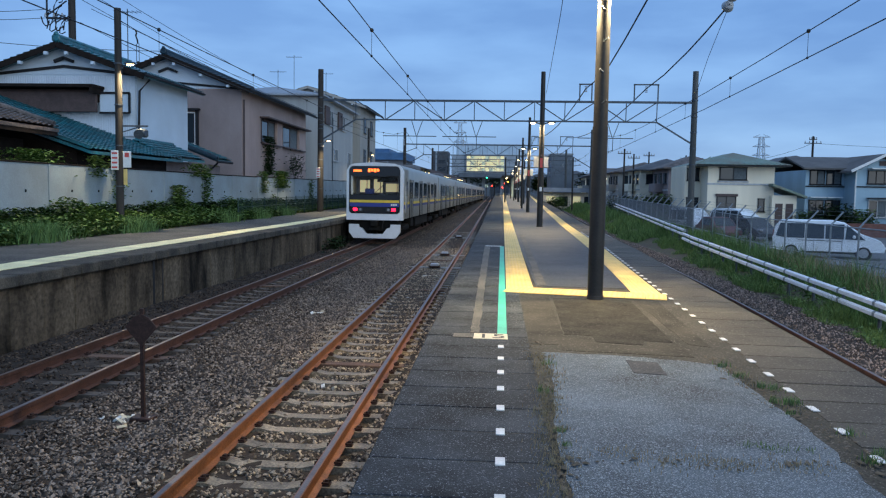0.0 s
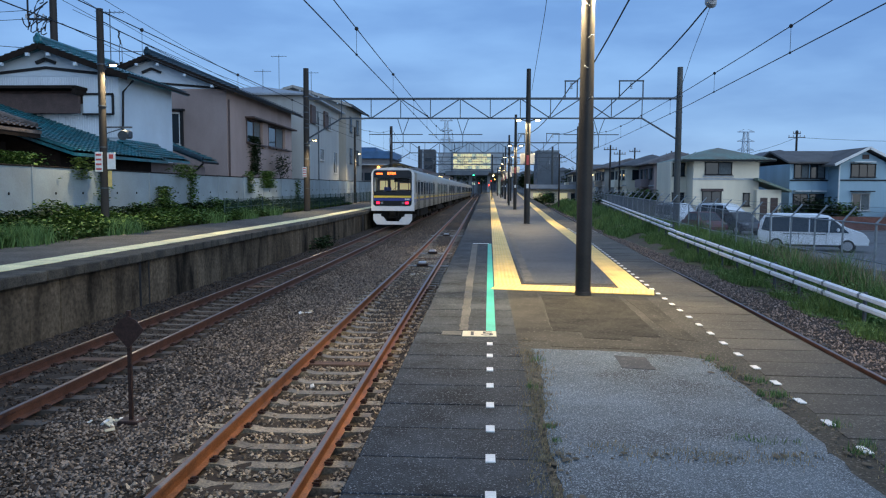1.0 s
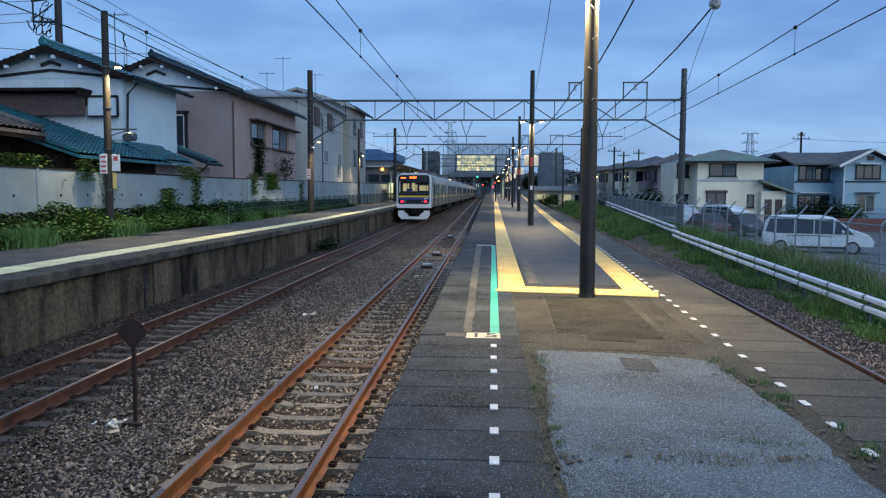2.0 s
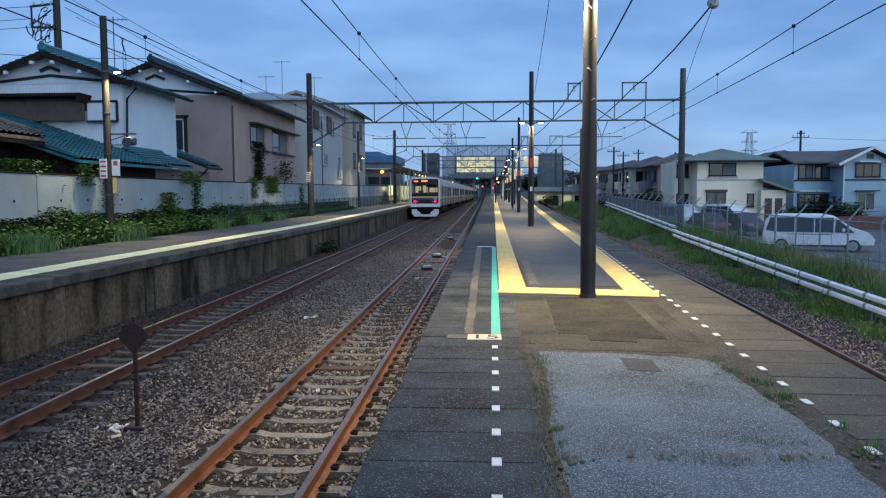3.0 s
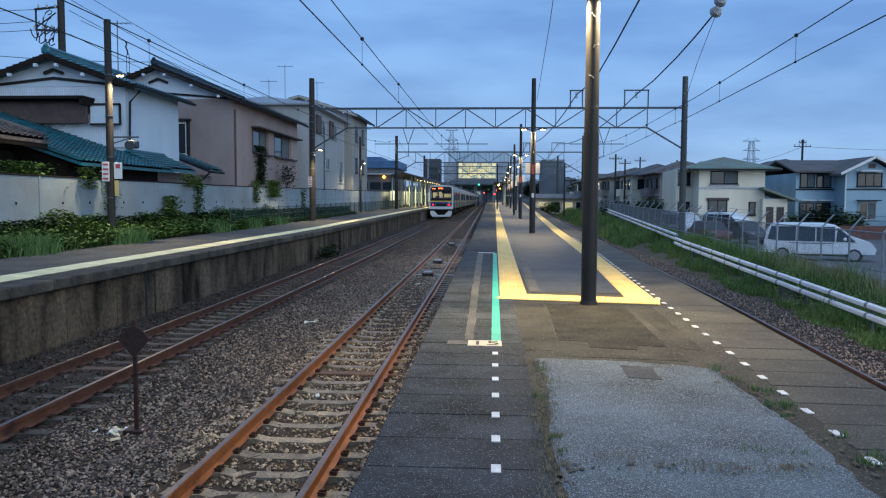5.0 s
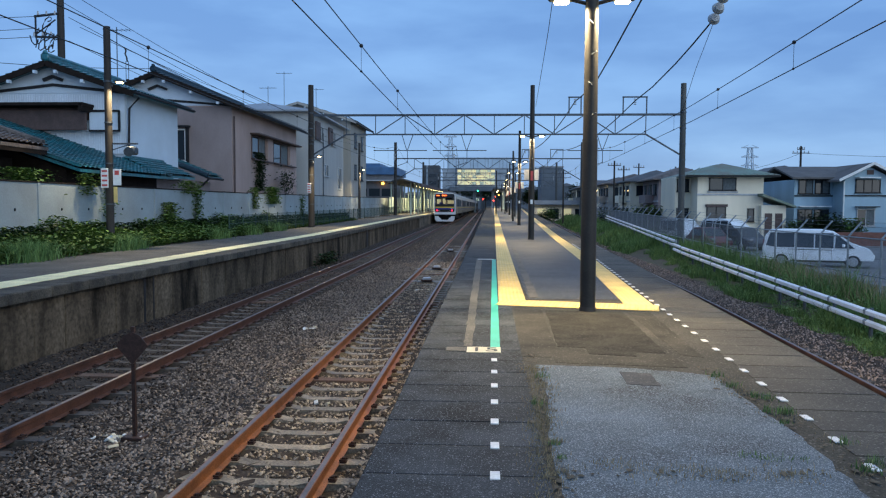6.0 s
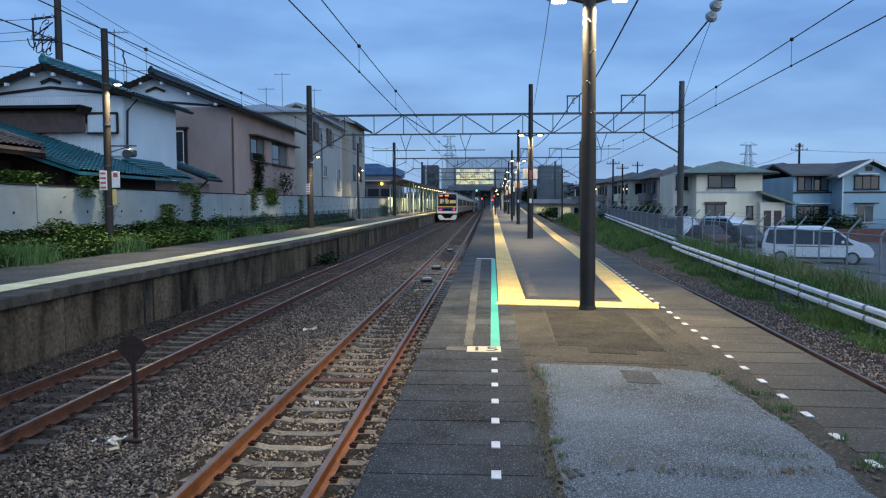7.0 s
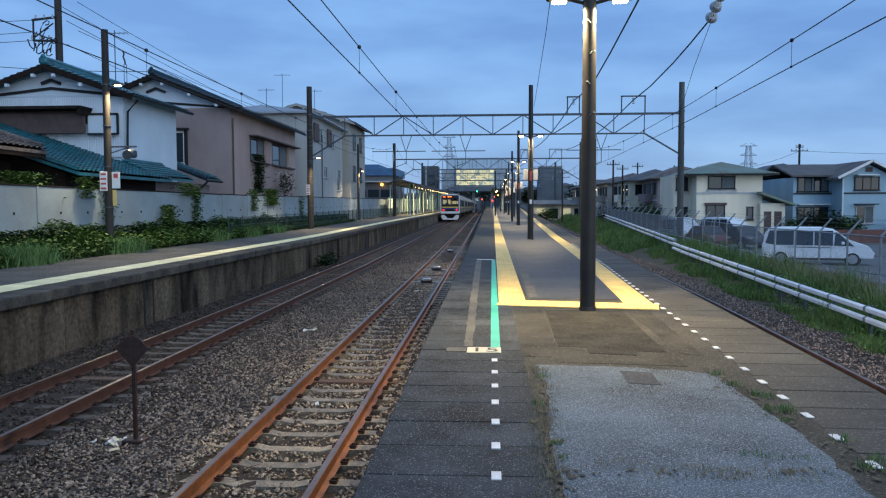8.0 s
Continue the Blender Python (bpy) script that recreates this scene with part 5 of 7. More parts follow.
def window(parent, x, y, z, w, h, face, frame_m="frame_dark", leaves=2, curtain=0.0, depth=0.07):
    """A sliding window on a wall that faces +x ('x') or -y ('y'); x, y, z is the middle of its opening on the wall."""
    def put(bm, u, v, d, su, sv, sd, c=0.0):
        if face == "x":
            return bm.box(x + d, y + u, z + v, sd, su, sv, c)
        if face == "-x":
            return bm.box(x - d, y + u, z + v, sd, su, sv, c)
        return bm.box(x + u, y - d, z + v, su, sd, sv, c)
    win = part("window", put(put(put(put(MB(), 0, h / 2, 0.02, w + 0.12, 0.07, depth), 0, -h / 2, 0.02, w + 0.12, 0.07, depth), -w / 2, 0, 0.02, 0.07, h, depth), w / 2, 0, 0.02, 0.07, h, depth), M[frame_m], parent, "framed sliding window")
    for i in range(leaves):
        u = -w / 2 + w * (i + 0.5) / leaves
        part("pane", put(MB(), u, 0, 0.012 + 0.012 * (i % 2), w / leaves - 0.05, h - 0.06, 0.008), M["curtain"] if (curtain and i % 2) else M["pane"], win)
        if i:
            part("mullion", put(MB(), -w / 2 + w * i / leaves, 0, 0.03, 0.05, h, 0.04), M[frame_m], win)
    part("sill", put(MB(), 0, -h / 2 - 0.05, 0.06, w + 0.2, 0.04, 0.14), M[frame_m], win)
    return win


def gable_house(name, label, xw, xe, y0, y1, base, eave, ridge, walls, roof, over=0.55, gable_m=None, split=None, tile=True, ridge_m=None, group=""):
    """A house with its ridge along y: its track side at xw, its far side at xe, the gable facing -y."""
    h = thing(name, label, "house", pose(0, y0, rise(y0)), group)
    xm = (xw + xe) / 2
    part("wall", MB().extrude([(xw, base), (xw, eave), (xm, ridge - 0.12), (xe, eave), (xe, base)], 0, y1 - y0), M[walls], h)
    if gable_m:
        zs = split
        def half(z):
            return (xw - xm) * (ridge - 0.12 - z) / (ridge - 0.12 - eave) if z > eave else xw - xm
        part("gable_panel", MB().extrude([(xm + half(zs), zs), (xw + 0.0, max(eave, zs)), (xm, ridge - 0.14), (xe, max(eave, zs)), (xm - half(zs), zs)], -0.03, 0.0), M[gable_m], h, "pale plastered gable")
        part("trim", MB().bar((xe, -0.06, zs), (xm, -0.06, zs + 0.35), 0.05, 0.12).bar((xm, -0.06, zs + 0.35), (xw, -0.06, zs), 0.05, 0.12), M["frame_dark"], h, "dark trim line")
    slope = (ridge - eave) / abs(xw - xm)
    L = y1 - y0 + 2 * over
    for xs, s in ((xw, 1), (xe, -1)):
        bm = tile_slope((xm, ridge), (xs + s * over, eave - slope * over), L, 0.30 if tile else 2.0, 0.29 if tile else 0.9, 0.05 if tile else 0.0)
        r = part("roof", bm, M[roof], h, "tiled roof slope" if tile else "sheet roof slope")
        r.location = (0, -over, 0)
        part("gutter", MB().tube((xs + s * (over + 0.05), -over, eave - slope * over - 0.03), (xs + s * (over + 0.05), L - over, eave - slope * over - 0.03), 0.055, n=8), M["frame_dark"], h)
        part("barge_board", MB().bar((xm, -over - 0.02, ridge - 0.12), (xs + s * over, -over - 0.02, eave - slope * over - 0.12), 0.06, 0.24), M[ridge_m or "wood_dark"], h)
        for k in range(3):
            u = 0.14 + 0.36 * k
            part("purlin_end", MB().box(xm + (xs - xm) * u, -over - 0.03, ridge - 0.33 - (ridge - eave) * u, 0.13, 0.16, 0.13), M["plaster_white"], h)
    if tile:
        part("ridge_cap", MB().box(xm, L / 2 - over, ridge + 0.10, 0.24, L, 0.22, 0.05).tube((xm, -over, ridge + 0.24), (xm, L - over, ridge + 0.24), 0.11, n=10), M[roof], h, "stacked ridge tiles")
        part("ridge_end", MB().box(xm, -over, ridge + 0.14, 0.38, 0.12, 0.34, 0.08).ball((xm, -over, ridge + 0.32), 0.11, 0.08, 0.11, 10, 6), M[roof], h, "ornamental ridge end tile")
    return h


def build_left_houses():
    # white house with teal tiles
    h = gable_house("white_house", "white two-storey house with teal glazed tile roofs", -15.5, -21.9, 32.1, 37.45, -0.8, 6.36, 7.47, "plaster_white", "tile_teal", 0.60, "plaster_white", 6.18)
    part("siding", MB().box(-18.7, -0.05, 4.85, 6.3, 0.06, 2.55), M["siding_white"], h, "white ribbed metal siding")
    rib = MB()
    for i in range(58):
        rib.box(-21.75 + i * 0.105, -0.09, 4.85, 0.03, 0.02, 2.5)
    part("siding_ribs", rib, M["siding_white"], h)
    part("gable_vent", MB().bar((-19.1, -0.12, 6.72), (-18.68, -0.12, 6.88), 0.1, 0.13).bar((-18.68, -0.12, 6.88), (-18.25, -0.12, 6.72), 0.1, 0.13), M["frame_dark"], h, "dark chevron gable vent")
    part("awning", MB().box(-19.4, -0.55, 5.60, 5.0, 1.0, 0.12).box(-17.0, -0.55, 5.45, 0.12, 1.0, 0.3), M["wood_dark"], h, "dark veranda canopy")
    part("veranda_front", MB().box(-19.5, -0.45, 4.98, 4.9, 0.14, 0.85, 0.02).box(-19.5, -0.12, 5.3, 4.9, 0.1, 0.6), M["shutter"], h, "brown veranda boards")
    part("shutter_box", MB().box(-16.35, -0.2, 4.95, 1.3, 0.25, 0.78, 0.02), M["plaster_white"], h, "white shutter box")
    part("shutter_frame", MB().bar((-17.0, -0.34, 5.38), (-15.66, -0.34, 5.38), 0.06, 0.09).bar((-15.68, -0.34, 5.38), (-15.68, -0.34, 4.54), 0.09, 0.06).bar((-17.0, -0.34, 4.54), (-15.66, -0.34, 4.54), 0.06, 0.08), M["frame_dark"], h)
    part("downpipe", MB().path([(-14.8, -0.3, 5.95), (-15.35, -0.08, 5.5), (-15.42, -0.08, 3.2), (-15.42, -0.08, -0.5)], 0.05, 8), M["frame_dark"], h, "black downpipe")
    # lower roofs of the white house
    lo = thing("white_house_annex", "single-storey annex of the white house with teal tile lean-to roof", "house", pose(0, 24.6, 0))
    part("wall", MB().extrude([(-14.2, -0.8), (-14.2, 2.6), (-21.7, 4.95), (-21.7, -0.8)], 0.4, 7.4), M["wood_dark"], lo)
    part("roof", tile_slope((-22.0, 5.38), (-13.5, 2.60), 7.5), M["tile_teal"], lo, "teal tiled lean-to roof")
    part("ridge_cap", MB().bar((-22.0, 0.0, 5.48), (-13.5, 0.0, 2.70), 0.14, 0.11), M["tile_teal"], lo)
    sk = thing("white_house_skirt_roof", "narrow teal tiled skirt roof along the white house", "roof", pose(0, 31.6, 0))
    part("roof", tile_slope((-15.5, 3.42), (-13.8, 2.70), 3.7), M["tile_teal"], sk)
    part("ridge_cap", MB().box(-15.40, 2.0, 3.45, 0.2, 3.6, 0.12, 0.04), M["tile_teal"], sk)
    part("wall", MB().box(-14.95, 2.6, 0.9, 0.9, 4.8, 3.4), M["mauve"], sk)
    # old brown house
    br = thing("old_house", "old low house with weathered brown tile roof and dark eaves", "house", pose(0, 17.2, 0))
    part("wall", MB().box(-18.4, 3.6, 1.0, 5.8, 6.6, 3.8), M["wood_dark"], br)
    part("roof", tile_slope((-19.0, 4.75), (-14.45, 3.28), 7.2), M["tile_brown"], br, "weathered brown tile slope")
    part("roof", tile_slope((-19.0, 4.75), (-23.0, 3.4), 7.2), M["tile_brown"], br)
    part("ridge_cap", MB().tube((-19, 0, 4.9), (-19, 7.3, 4.9), 0.13, n=10).tube((-19, 7.15, 4.85), (-14.6, 7.15, 3.42), 0.11, n=8), M["tile_brown"], br)
    part("eave_beam", MB().bar((-14.55, 0, 3.1), (-14.55, 7.2, 3.1), 0.1, 0.14).bar((-15.5, 7.0, 2.6), (-13.9, 8.4, 1.75), 0.12, 0.14).bar((-15.9, 7.2, 2.5), (-14.4, 8.6, 1.65), 0.12, 0.14), M["wood_dark"], br)
    # mauve house
    h = gable_house("mauve_house", "mauve and pink plastered two-storey house with dark tile roof", -14.5, -23.0, 42.7, 57.1, -0.8, 7.14, 8.80, "pink", "tile_dark", 0.65, "plaster_white", 6.98)
    part("front_wall", MB().box(-18.75, -0.02, 3.05, 8.46, 0.05, 7.7), M["mauve"], h, "mauve plastered front")
    part("gable_vent", MB().bar((-19.30, -0.12, 7.88), (-18.75, -0.12, 8.10), 0.1, 0.13).bar((-18.75, -0.12, 8.10), (-18.20, -0.12, 7.88), 0.1, 0.13), M["frame_dark"], h, "dark chevron gable vent")
    window(h, -17.7, -0.08, 4.75, 1.0, 1.75, "y", "white", 2, 0)
    part("window_surround", MB().box(-17.08, -0.10, 4.78, 0.16, 0.16, 2.0).box(-17.7, -0.10, 3.76, 1.3, 0.16, 0.14), M["frame_dark"], h, "dark window surround")
    part("window_shade", MB().box(-17.6, -0.2, 5.80, 1.4, 0.3, 0.10), M["frame_dark"], h)
    for yy, w, sb in ((4.8, 2.7, 1.2), (9.9, 3.6, 1.8)):
        window(h, -14.5, yy, 4.92, w, 1.36, "x", "shutter", 2, 1)
        part("shutter_box", MB().box(-14.40, yy + w / 2 + sb / 2 + 0.1, 4.92, 0.22, sb, 1.5, 0.02), M["pink"], h, "pink shutter box")
        part("window_shade", MB().box(-14.20, yy + sb / 2, 5.72, 0.62, w + sb + 0.5, 0.10, 0.02), M["shutter"], h, "brown window canopy")
        part("sill_rail", MB().box(-14.36, yy + sb / 2, 4.18, 0.2, w + sb + 0.2, 0.08), M["shutter"], h)
    part("downpipe", MB().tube((-14.42, 0.1, -0.5), (-14.42, 0.1, 6.4), 0.05, n=8), M["shutter"], h, "brown downpipe")
    sk = thing("mauve_house_skirt_roof", "small dark teal skirt roof before the mauve house", "roof", pose(0, 37.6, 0))
    part("roof", tile_slope((-17.6, 4.22), (-14.1, 2.86), 2.2), M["tile_teal"], sk)
    part("verge_roll", MB().tube((-17.6, -0.02, 4.24), (-14.05, -0.02, 2.88), 0.13, n=10), M["tile_dark"], sk, "dark rolled verge tiles")
    part("wall", MB().box(-16.0, 1.15, 0.8, 2.6, 1.9, 3.6), M["mauve"], sk)
    part("gutter", MB().path([(-14.05, 0, 2.75), (-14.05, 2.2, 2.75)], 0.06, 8).path([(-14.05, 0.1, 2.70), (-14.4, 0.2, 2.4), (-14.7, 0.2, 2.2)], 0.05, 8), M["frame_dark"], sk)
    # grey house, two buildings
    h = thing("grey_house", "pale grey two-storey house with grey tin roof", "house", pose(0, 60.4, 0))
    part("wall", MB().box(-19.0, 7.2, 4.1, 9.4, 14.4, 9.6, 0.02), M["grey_wall"], h)
    part("roof", hip_roof(-23.7, -14.3, 0, 14.4, 8.95, 10.1, 0.55, 4.6), M["roof_grey_tin"], h, "grey tin hipped roof")
    rb = MB()
    for i in range(30):
        rb.bar((-23.9 + i * 0.33, -0.5, 8.97), (-23.9 + i * 0.33, 0.9, 9.2), 0.05, 0.06)
    part("roof_seams", rb, M["roof_grey_tin"], h)
    for yy, zz in ((4.4, 7.5), (9.6, 7.5)):
        w = window(h, -14.3, yy, zz, 1.6, 1.2, "x", "frame_pale", 2, 1)
        part("shutter", MB().box(-14.2, yy - 1.7, zz + 0.1, 0.14, 1.6, 1.5, 0.02), M["shutter"], h, "dark brown shutter")
    for yy, zz, hh in ((6.4, 4.5, 1.0), (12.4, 4.0, 2.0)):
        window(h, -14.3, yy, zz, 1.6, hh, "x", "frame_pale", 2, 1)
    part("downpipe", MB().tube((-14.2, 4.8, -0.5), (-14.2, 4.8, 7.6), 0.05, n=8), M["steel"], h)
    h = gable_house("tall_grey_house", "grey-beige three-storey house with brown eaves", -13.7, -24.0, 75.6, 85.0, -0.6, 9.7, 11.4, "beige_wall", "roof_slate", 0.7, tile=False, ridge_m="beige_wall")
    for yy in (2.5, 6.5):
        for zz in (4.6, 7.8):
            window(h, -13.7, yy, zz, 1.2, 1.5, "x", "frame_dark", 2, 0)
    # antennas
    for x, y, z, k in ((-18.7, 37.8, 7.3, 3.0), (-17.8, 66.0, 9.6, 3.4), (-15.9, 70.0, 9.2, 3.0), (-18.2, 62.5, 9.4, 1.8)):
        a = thing("tv_antenna", "thin roof television antenna on a mast", "antenna", pose(x, y, z), "roof antennas")
        part("mast", MB().tube((0, 0, -0.5), (0, 0, k), 0.025, n=6), M["steel"], a)
        part("boom", MB().tube((-0.7, 0, k - 0.15), (0.7, 0, k - 0.15), 0.015, n=6), M["steel"], a)
        for i in range(6):
            part("element", MB().tube((-0.6 + 0.24 * i, -0.3, k - 0.15), (-0.6 + 0.24 * i, 0.3, k - 0.15), 0.01, n=5), M["steel"], a)


def build_left_wall():
    """The concrete panel wall behind the side platform."""
    w = thing("boundary_wall", "pale concrete panel boundary wall with stained joints", "wall", kind="structure")
    y = 10.0
    i = 0
    while y < 120:
        L = 3.96 if i % 2 else 3.84
        z = rise(y)
        part("panel", MB().box(-13.2, y + L / 2, 0.53 + z, 0.10, L - 0.012, 3.0, 0.01), M["fence_panel"], w)
        part("post", MB().box(-13.16, y, 0.53 + z, 0.08, 0.10, 3.01, 0.01), M["fence_panel"], w)
        part("cap", MB().box(-13.2, y + L / 2, 2.05 + z, 0.15, L - 0.004, 0.045, 0.01), M["wood_dark"], w, "dark weathered capping")
        for q in (0.3, 0.7):
            part("bolt", MB().ball((-13.14, y + L * q, 1.25 + z), 0.03, 0.03, 0.045, 8, 5), M["frame_dark"], w)
        y += L
        i += 1
    soil = MB()
    for a, b in zip(stations(-4, 200, 12), stations(-4, 200, 12)[1:]):
        soil.box(-22.4, (a + b) / 2, -0.95 + rise((a + b) / 2), 22.0, b - a, 1.7)
    solid("ground_verge", soil, M["soil"], "raised soil verge behind the side platform", "ground")
    f = thing("green_fence", "low green mesh fence along the back of the side platform", "fence")
    y = 34.0
    while y < 100:
        z = rise(y)
        part("post", MB().tube((-11.75, y, -0.1 + z), (-11.75, y, 1.0 + z), 0.025, n=8), M["green_fence"], f)
        p = MB()
        for k in range(3):
            p.bar((-11.75, y, 0.2 + 0.36 * k + z), (-11.75, y + 2, 0.2 + 0.36 * k + rise(y + 2)), 0.02, 0.02)
        for k in range(12):
            yy = y + k / 6
            p.bar((-11.75, yy, 0.1 + z), (-11.75, yy, 0.95 + z), 0.012, 0.012)
        part("mesh_panel", p, M["green_fence"], f)
        y += 2.0


# ---- right-hand side ----
def guard_top(y):
    """The guard rail's top, which climbs with the bank."""
    return -0.77 + 0.0158 * (y - 15.9) if y < 38 else -0.394 + 0.026 * (min(y, 80) - 38)


def build_guard_rail():
    def gx(y):
        return 7.3 + 0.05 * y
    gz = guard_top
    for y0, y1, dx, dz in ((1.0, 38.4, 0, 0), (39.2, 100, 0.25, 0.10)):
        g = thing("guard_rail", "white double-beam roadside guard rail on steel posts", "guard rail", group="guard rails")
        ys = stations(y0, y1, 2.0)
        for k, (a, b) in enumerate(zip(ys, ys[1:])):
            for z in (-0.06, -0.29):
                bm = MB().sweep([(-0.04, -0.066), (-0.085, -0.035), (-0.085, 0.035), (-0.04, 0.066), (0.02, 0.055), (0.02, -0.055)], (a, b - 0.004), lambda y: gx(y) + dx, lambda y: gz(y) + z + dz)
                part("beam", bm, M["guard"], g)
                part("joint_band", MB().sweep([(-0.05, -0.072), (-0.092, -0.04), (-0.092, 0.04), (-0.05, 0.072), (0.03, 0.06), (0.03, -0.06)], (a - 0.05, a + 0.05), lambda y: gx(y) + dx, lambda y: gz(y) + z + dz), M["fence_post"], g)
            part("post", MB().tube((gx(a) + dx + 0.07, a, gz(a) - 1.0 + dz), (gx(a) + dx + 0.07, a, gz(a) + 0.02 + dz), 0.042, n=10), M["steel"], g)


def build_mesh_fence():
    f = thing("car_park_fence", "grey wire mesh fence with outward-bent posts round the car park", "fence")
    def fx(y):
        return 10.9 + 0.004 * y
    y = 14.0
    k = 0
    while y < 96:
        z = rise(y) + (0.0 if y < 30 else 0.010 * (y - 30))
        x = fx(y)
        part("post", MB().tube((x, y, -1.4 + z), (x, y, 0.55 + z), 0.032, n=8).tube((x, y, 0.53 + z), (x + 0.36, y - 0.05, 0.98 + z), 0.03, n=8), M["fence_post"], f)
        y2 = y + 2.0
        z2 = rise(y2) + (0.0 if y2 < 30 else 0.010 * (y2 - 30))
        for h in (0.52, -0.55):
            part("rail", MB().tube((x, y, h + z), (fx(y2), y2, h + z2), 0.022, n=6), M["fence_post"], f)
        b = MB()
        for s, h in ((0.12, 0.70), (0.24, 0.84), (0.35, 0.97)):
            b.tube((x + s, y, h + z), (fx(y2) + s, y2, h + z2), 0.006, n=4)
        part("barbed_wire", b, M["mesh_wire"], f)
        m = MB()
        if y < 70:
            n = 26 if y < 44 else 34
            for i in range(-n // 2, n):
                a0, a1 = max(i / n, 0), min(i / n + 0.5, 1)
                for sgn in (0, 1):
                    h0 = (a0 - i / n) / 0.5 * 1.05
                    h1 = (a1 - i / n) / 0.5 * 1.05
                    if sgn:
                        h0, h1 = 1.05 - h0, 1.05 - h1
                    m.tube((fx(y), y + 2 * a0, -0.55 + h0 + z), (fx(y), y + 2 * a1, -0.55 + h1 + z), 0.0028 if y < 44 else 0.0045, n=3, caps=False)
            part("wire_mesh", m, M["mesh_wire"], f)
        else:
            for i in range(10):
                m.tube((fx(y), y + 0.2 * i, -0.55 + z), (fx(y), y + 0.2 * i, 0.52 + z), 0.014, n=4, caps=False)
            part("wire_mesh", m, M["mesh_wire"], f)
        y += 2.0
        k += 1
    lot = MB()
    for a, b in zip(stations(18, 70, 13), stations(18, 70, 13)[1:]):
        lot.box(24, (a + b) / 2, -1.53 + rise((a + b) / 2) * 0.5, 25.6, b - a, 0.06)
    solid("car_park", lot, M["lot"], "pale grey asphalt car park beyond the fence", "car park")


def build_vehicle(name, label, m, length, height, width, paint, kind="van", group=""):
    """A vehicle whose front points along +x; its origin is on the ground in the middle."""
    v = thing(name, label, "car", m, group)
    L, H, W = length / 2, height, width / 2
    if kind == "van":
        side = [(-L, 0.45), (-L, 0.95), (-L + 0.10, H - 0.35), (-L + 0.32, H - 0.04), (-L + 0.9, H), (L - 2.3, H), (L - 1.75, H - 0.10), (L - 0.95, H - 0.66), (L - 0.22, H - 0.92), (L, 0.62), (L - 0.05, 0.36), (-L + 0.06, 0.30)]
        glass_z0, glass_z1, gx0, gx1 = H - 0.88, H - 0.17, -L + 0.62, L - 1.75
    else:
        side = [(-L, 0.45), (-L + 0.05, 0.85), (-L + 0.45, 0.95), (-L + 0.9, H - 0.04), (-L + 1.5, H), (0.35, H - 0.02), (1.15, 0.92), (L - 0.25, 0.74), (L, 0.52), (L - 0.05, 0.32), (-L + 0.05, 0.30)]
        glass_z0, glass_z1, gx0, gx1 = 0.93, H - 0.12, -L + 1.0, 0.6
    body = MB()
    n = len(side)
    vs = []
    for s, ins in ((-1, 0.10), (-1, 0.0), (1, 0.0), (1, 0.10)):
        for x, z in side:
            taper = 0.14 * max(0.0, (z - 0.9) / max(0.1, H - 0.9))
            k = 1 - ins * 0.25
            cz = (z - H / 2) * (1 - ins * 0.35) + H / 2
            vs.append((x * (1 - ins * 0.12), s * (W - taper - (0.0 if ins else 0.05)), cz if ins else z))
    fs = [(a * n + i, a * n + (i + 1) % n, (a + 1) * n + (i + 1) % n, (a + 1) * n + i) for a in range(3) for i in range(n)]
    fs += [tuple(range(n)), tuple(range(4 * n - 1, 3 * n - 1, -1))]
    b = part("body", body.add(vs, fs), M[paint], v, "painted body shell")
    def skin(z):
        return W - 0.14 * max(0.0, (z - 0.9) / max(0.1, H - 0.9)) + 0.008
    s0, s1 = skin(glass_z0), skin(glass_z1)
    for s in (-1, 1):
        nwin = 3 if kind == "van" else 2
        for k in range(nwin):
            a, e = gx0 + (gx1 - gx0) * k / nwin + 0.03, gx0 + (gx1 - gx0) * (k + 1) / nwin - 0.03
            part("side_window", MB().add([(a, s * s0, glass_z0), (e, s * s0, glass_z0), (e - (0.25 if k == nwin - 1 and kind != "van" else 0), s * s1, glass_z1), (a, s * s1, glass_z1),
                                           (a, s * (s0 - 0.04), glass_z0), (e, s * (s0 - 0.04), glass_z0), (e - (0.25 if k == nwin - 1 and kind != "van" else 0), s * (s1 - 0.04), glass_z1), (a, s * (s1 - 0.04), glass_z1)],
                                          [(0, 1, 2, 3), (4, 7, 6, 5), (0, 4, 5, 1), (1, 5, 6, 2), (2, 6, 7, 3), (3, 7, 4, 0)]), M["train_glass"], b, "dark side window")
        if kind == "van":
            part("side_window", MB().add([(L - 1.72, s * s0, glass_z0), (L - 0.86, s * s0, glass_z0 - 0.01), (L - 1.66, s * (s1 + 0.002), glass_z1 - 0.02), (L - 1.72, s * (s0 - 0.04), glass_z0), (L - 0.86, s * (s0 - 0.04), glass_z0 - 0.01), (L - 1.66, s * (s1 - 0.04), glass_z1 - 0.02)],
                                          [(0, 1, 2), (3, 5, 4), (0, 3, 4, 1), (1, 4, 5, 2), (2, 5, 3, 0)]), M["train_glass"], b)
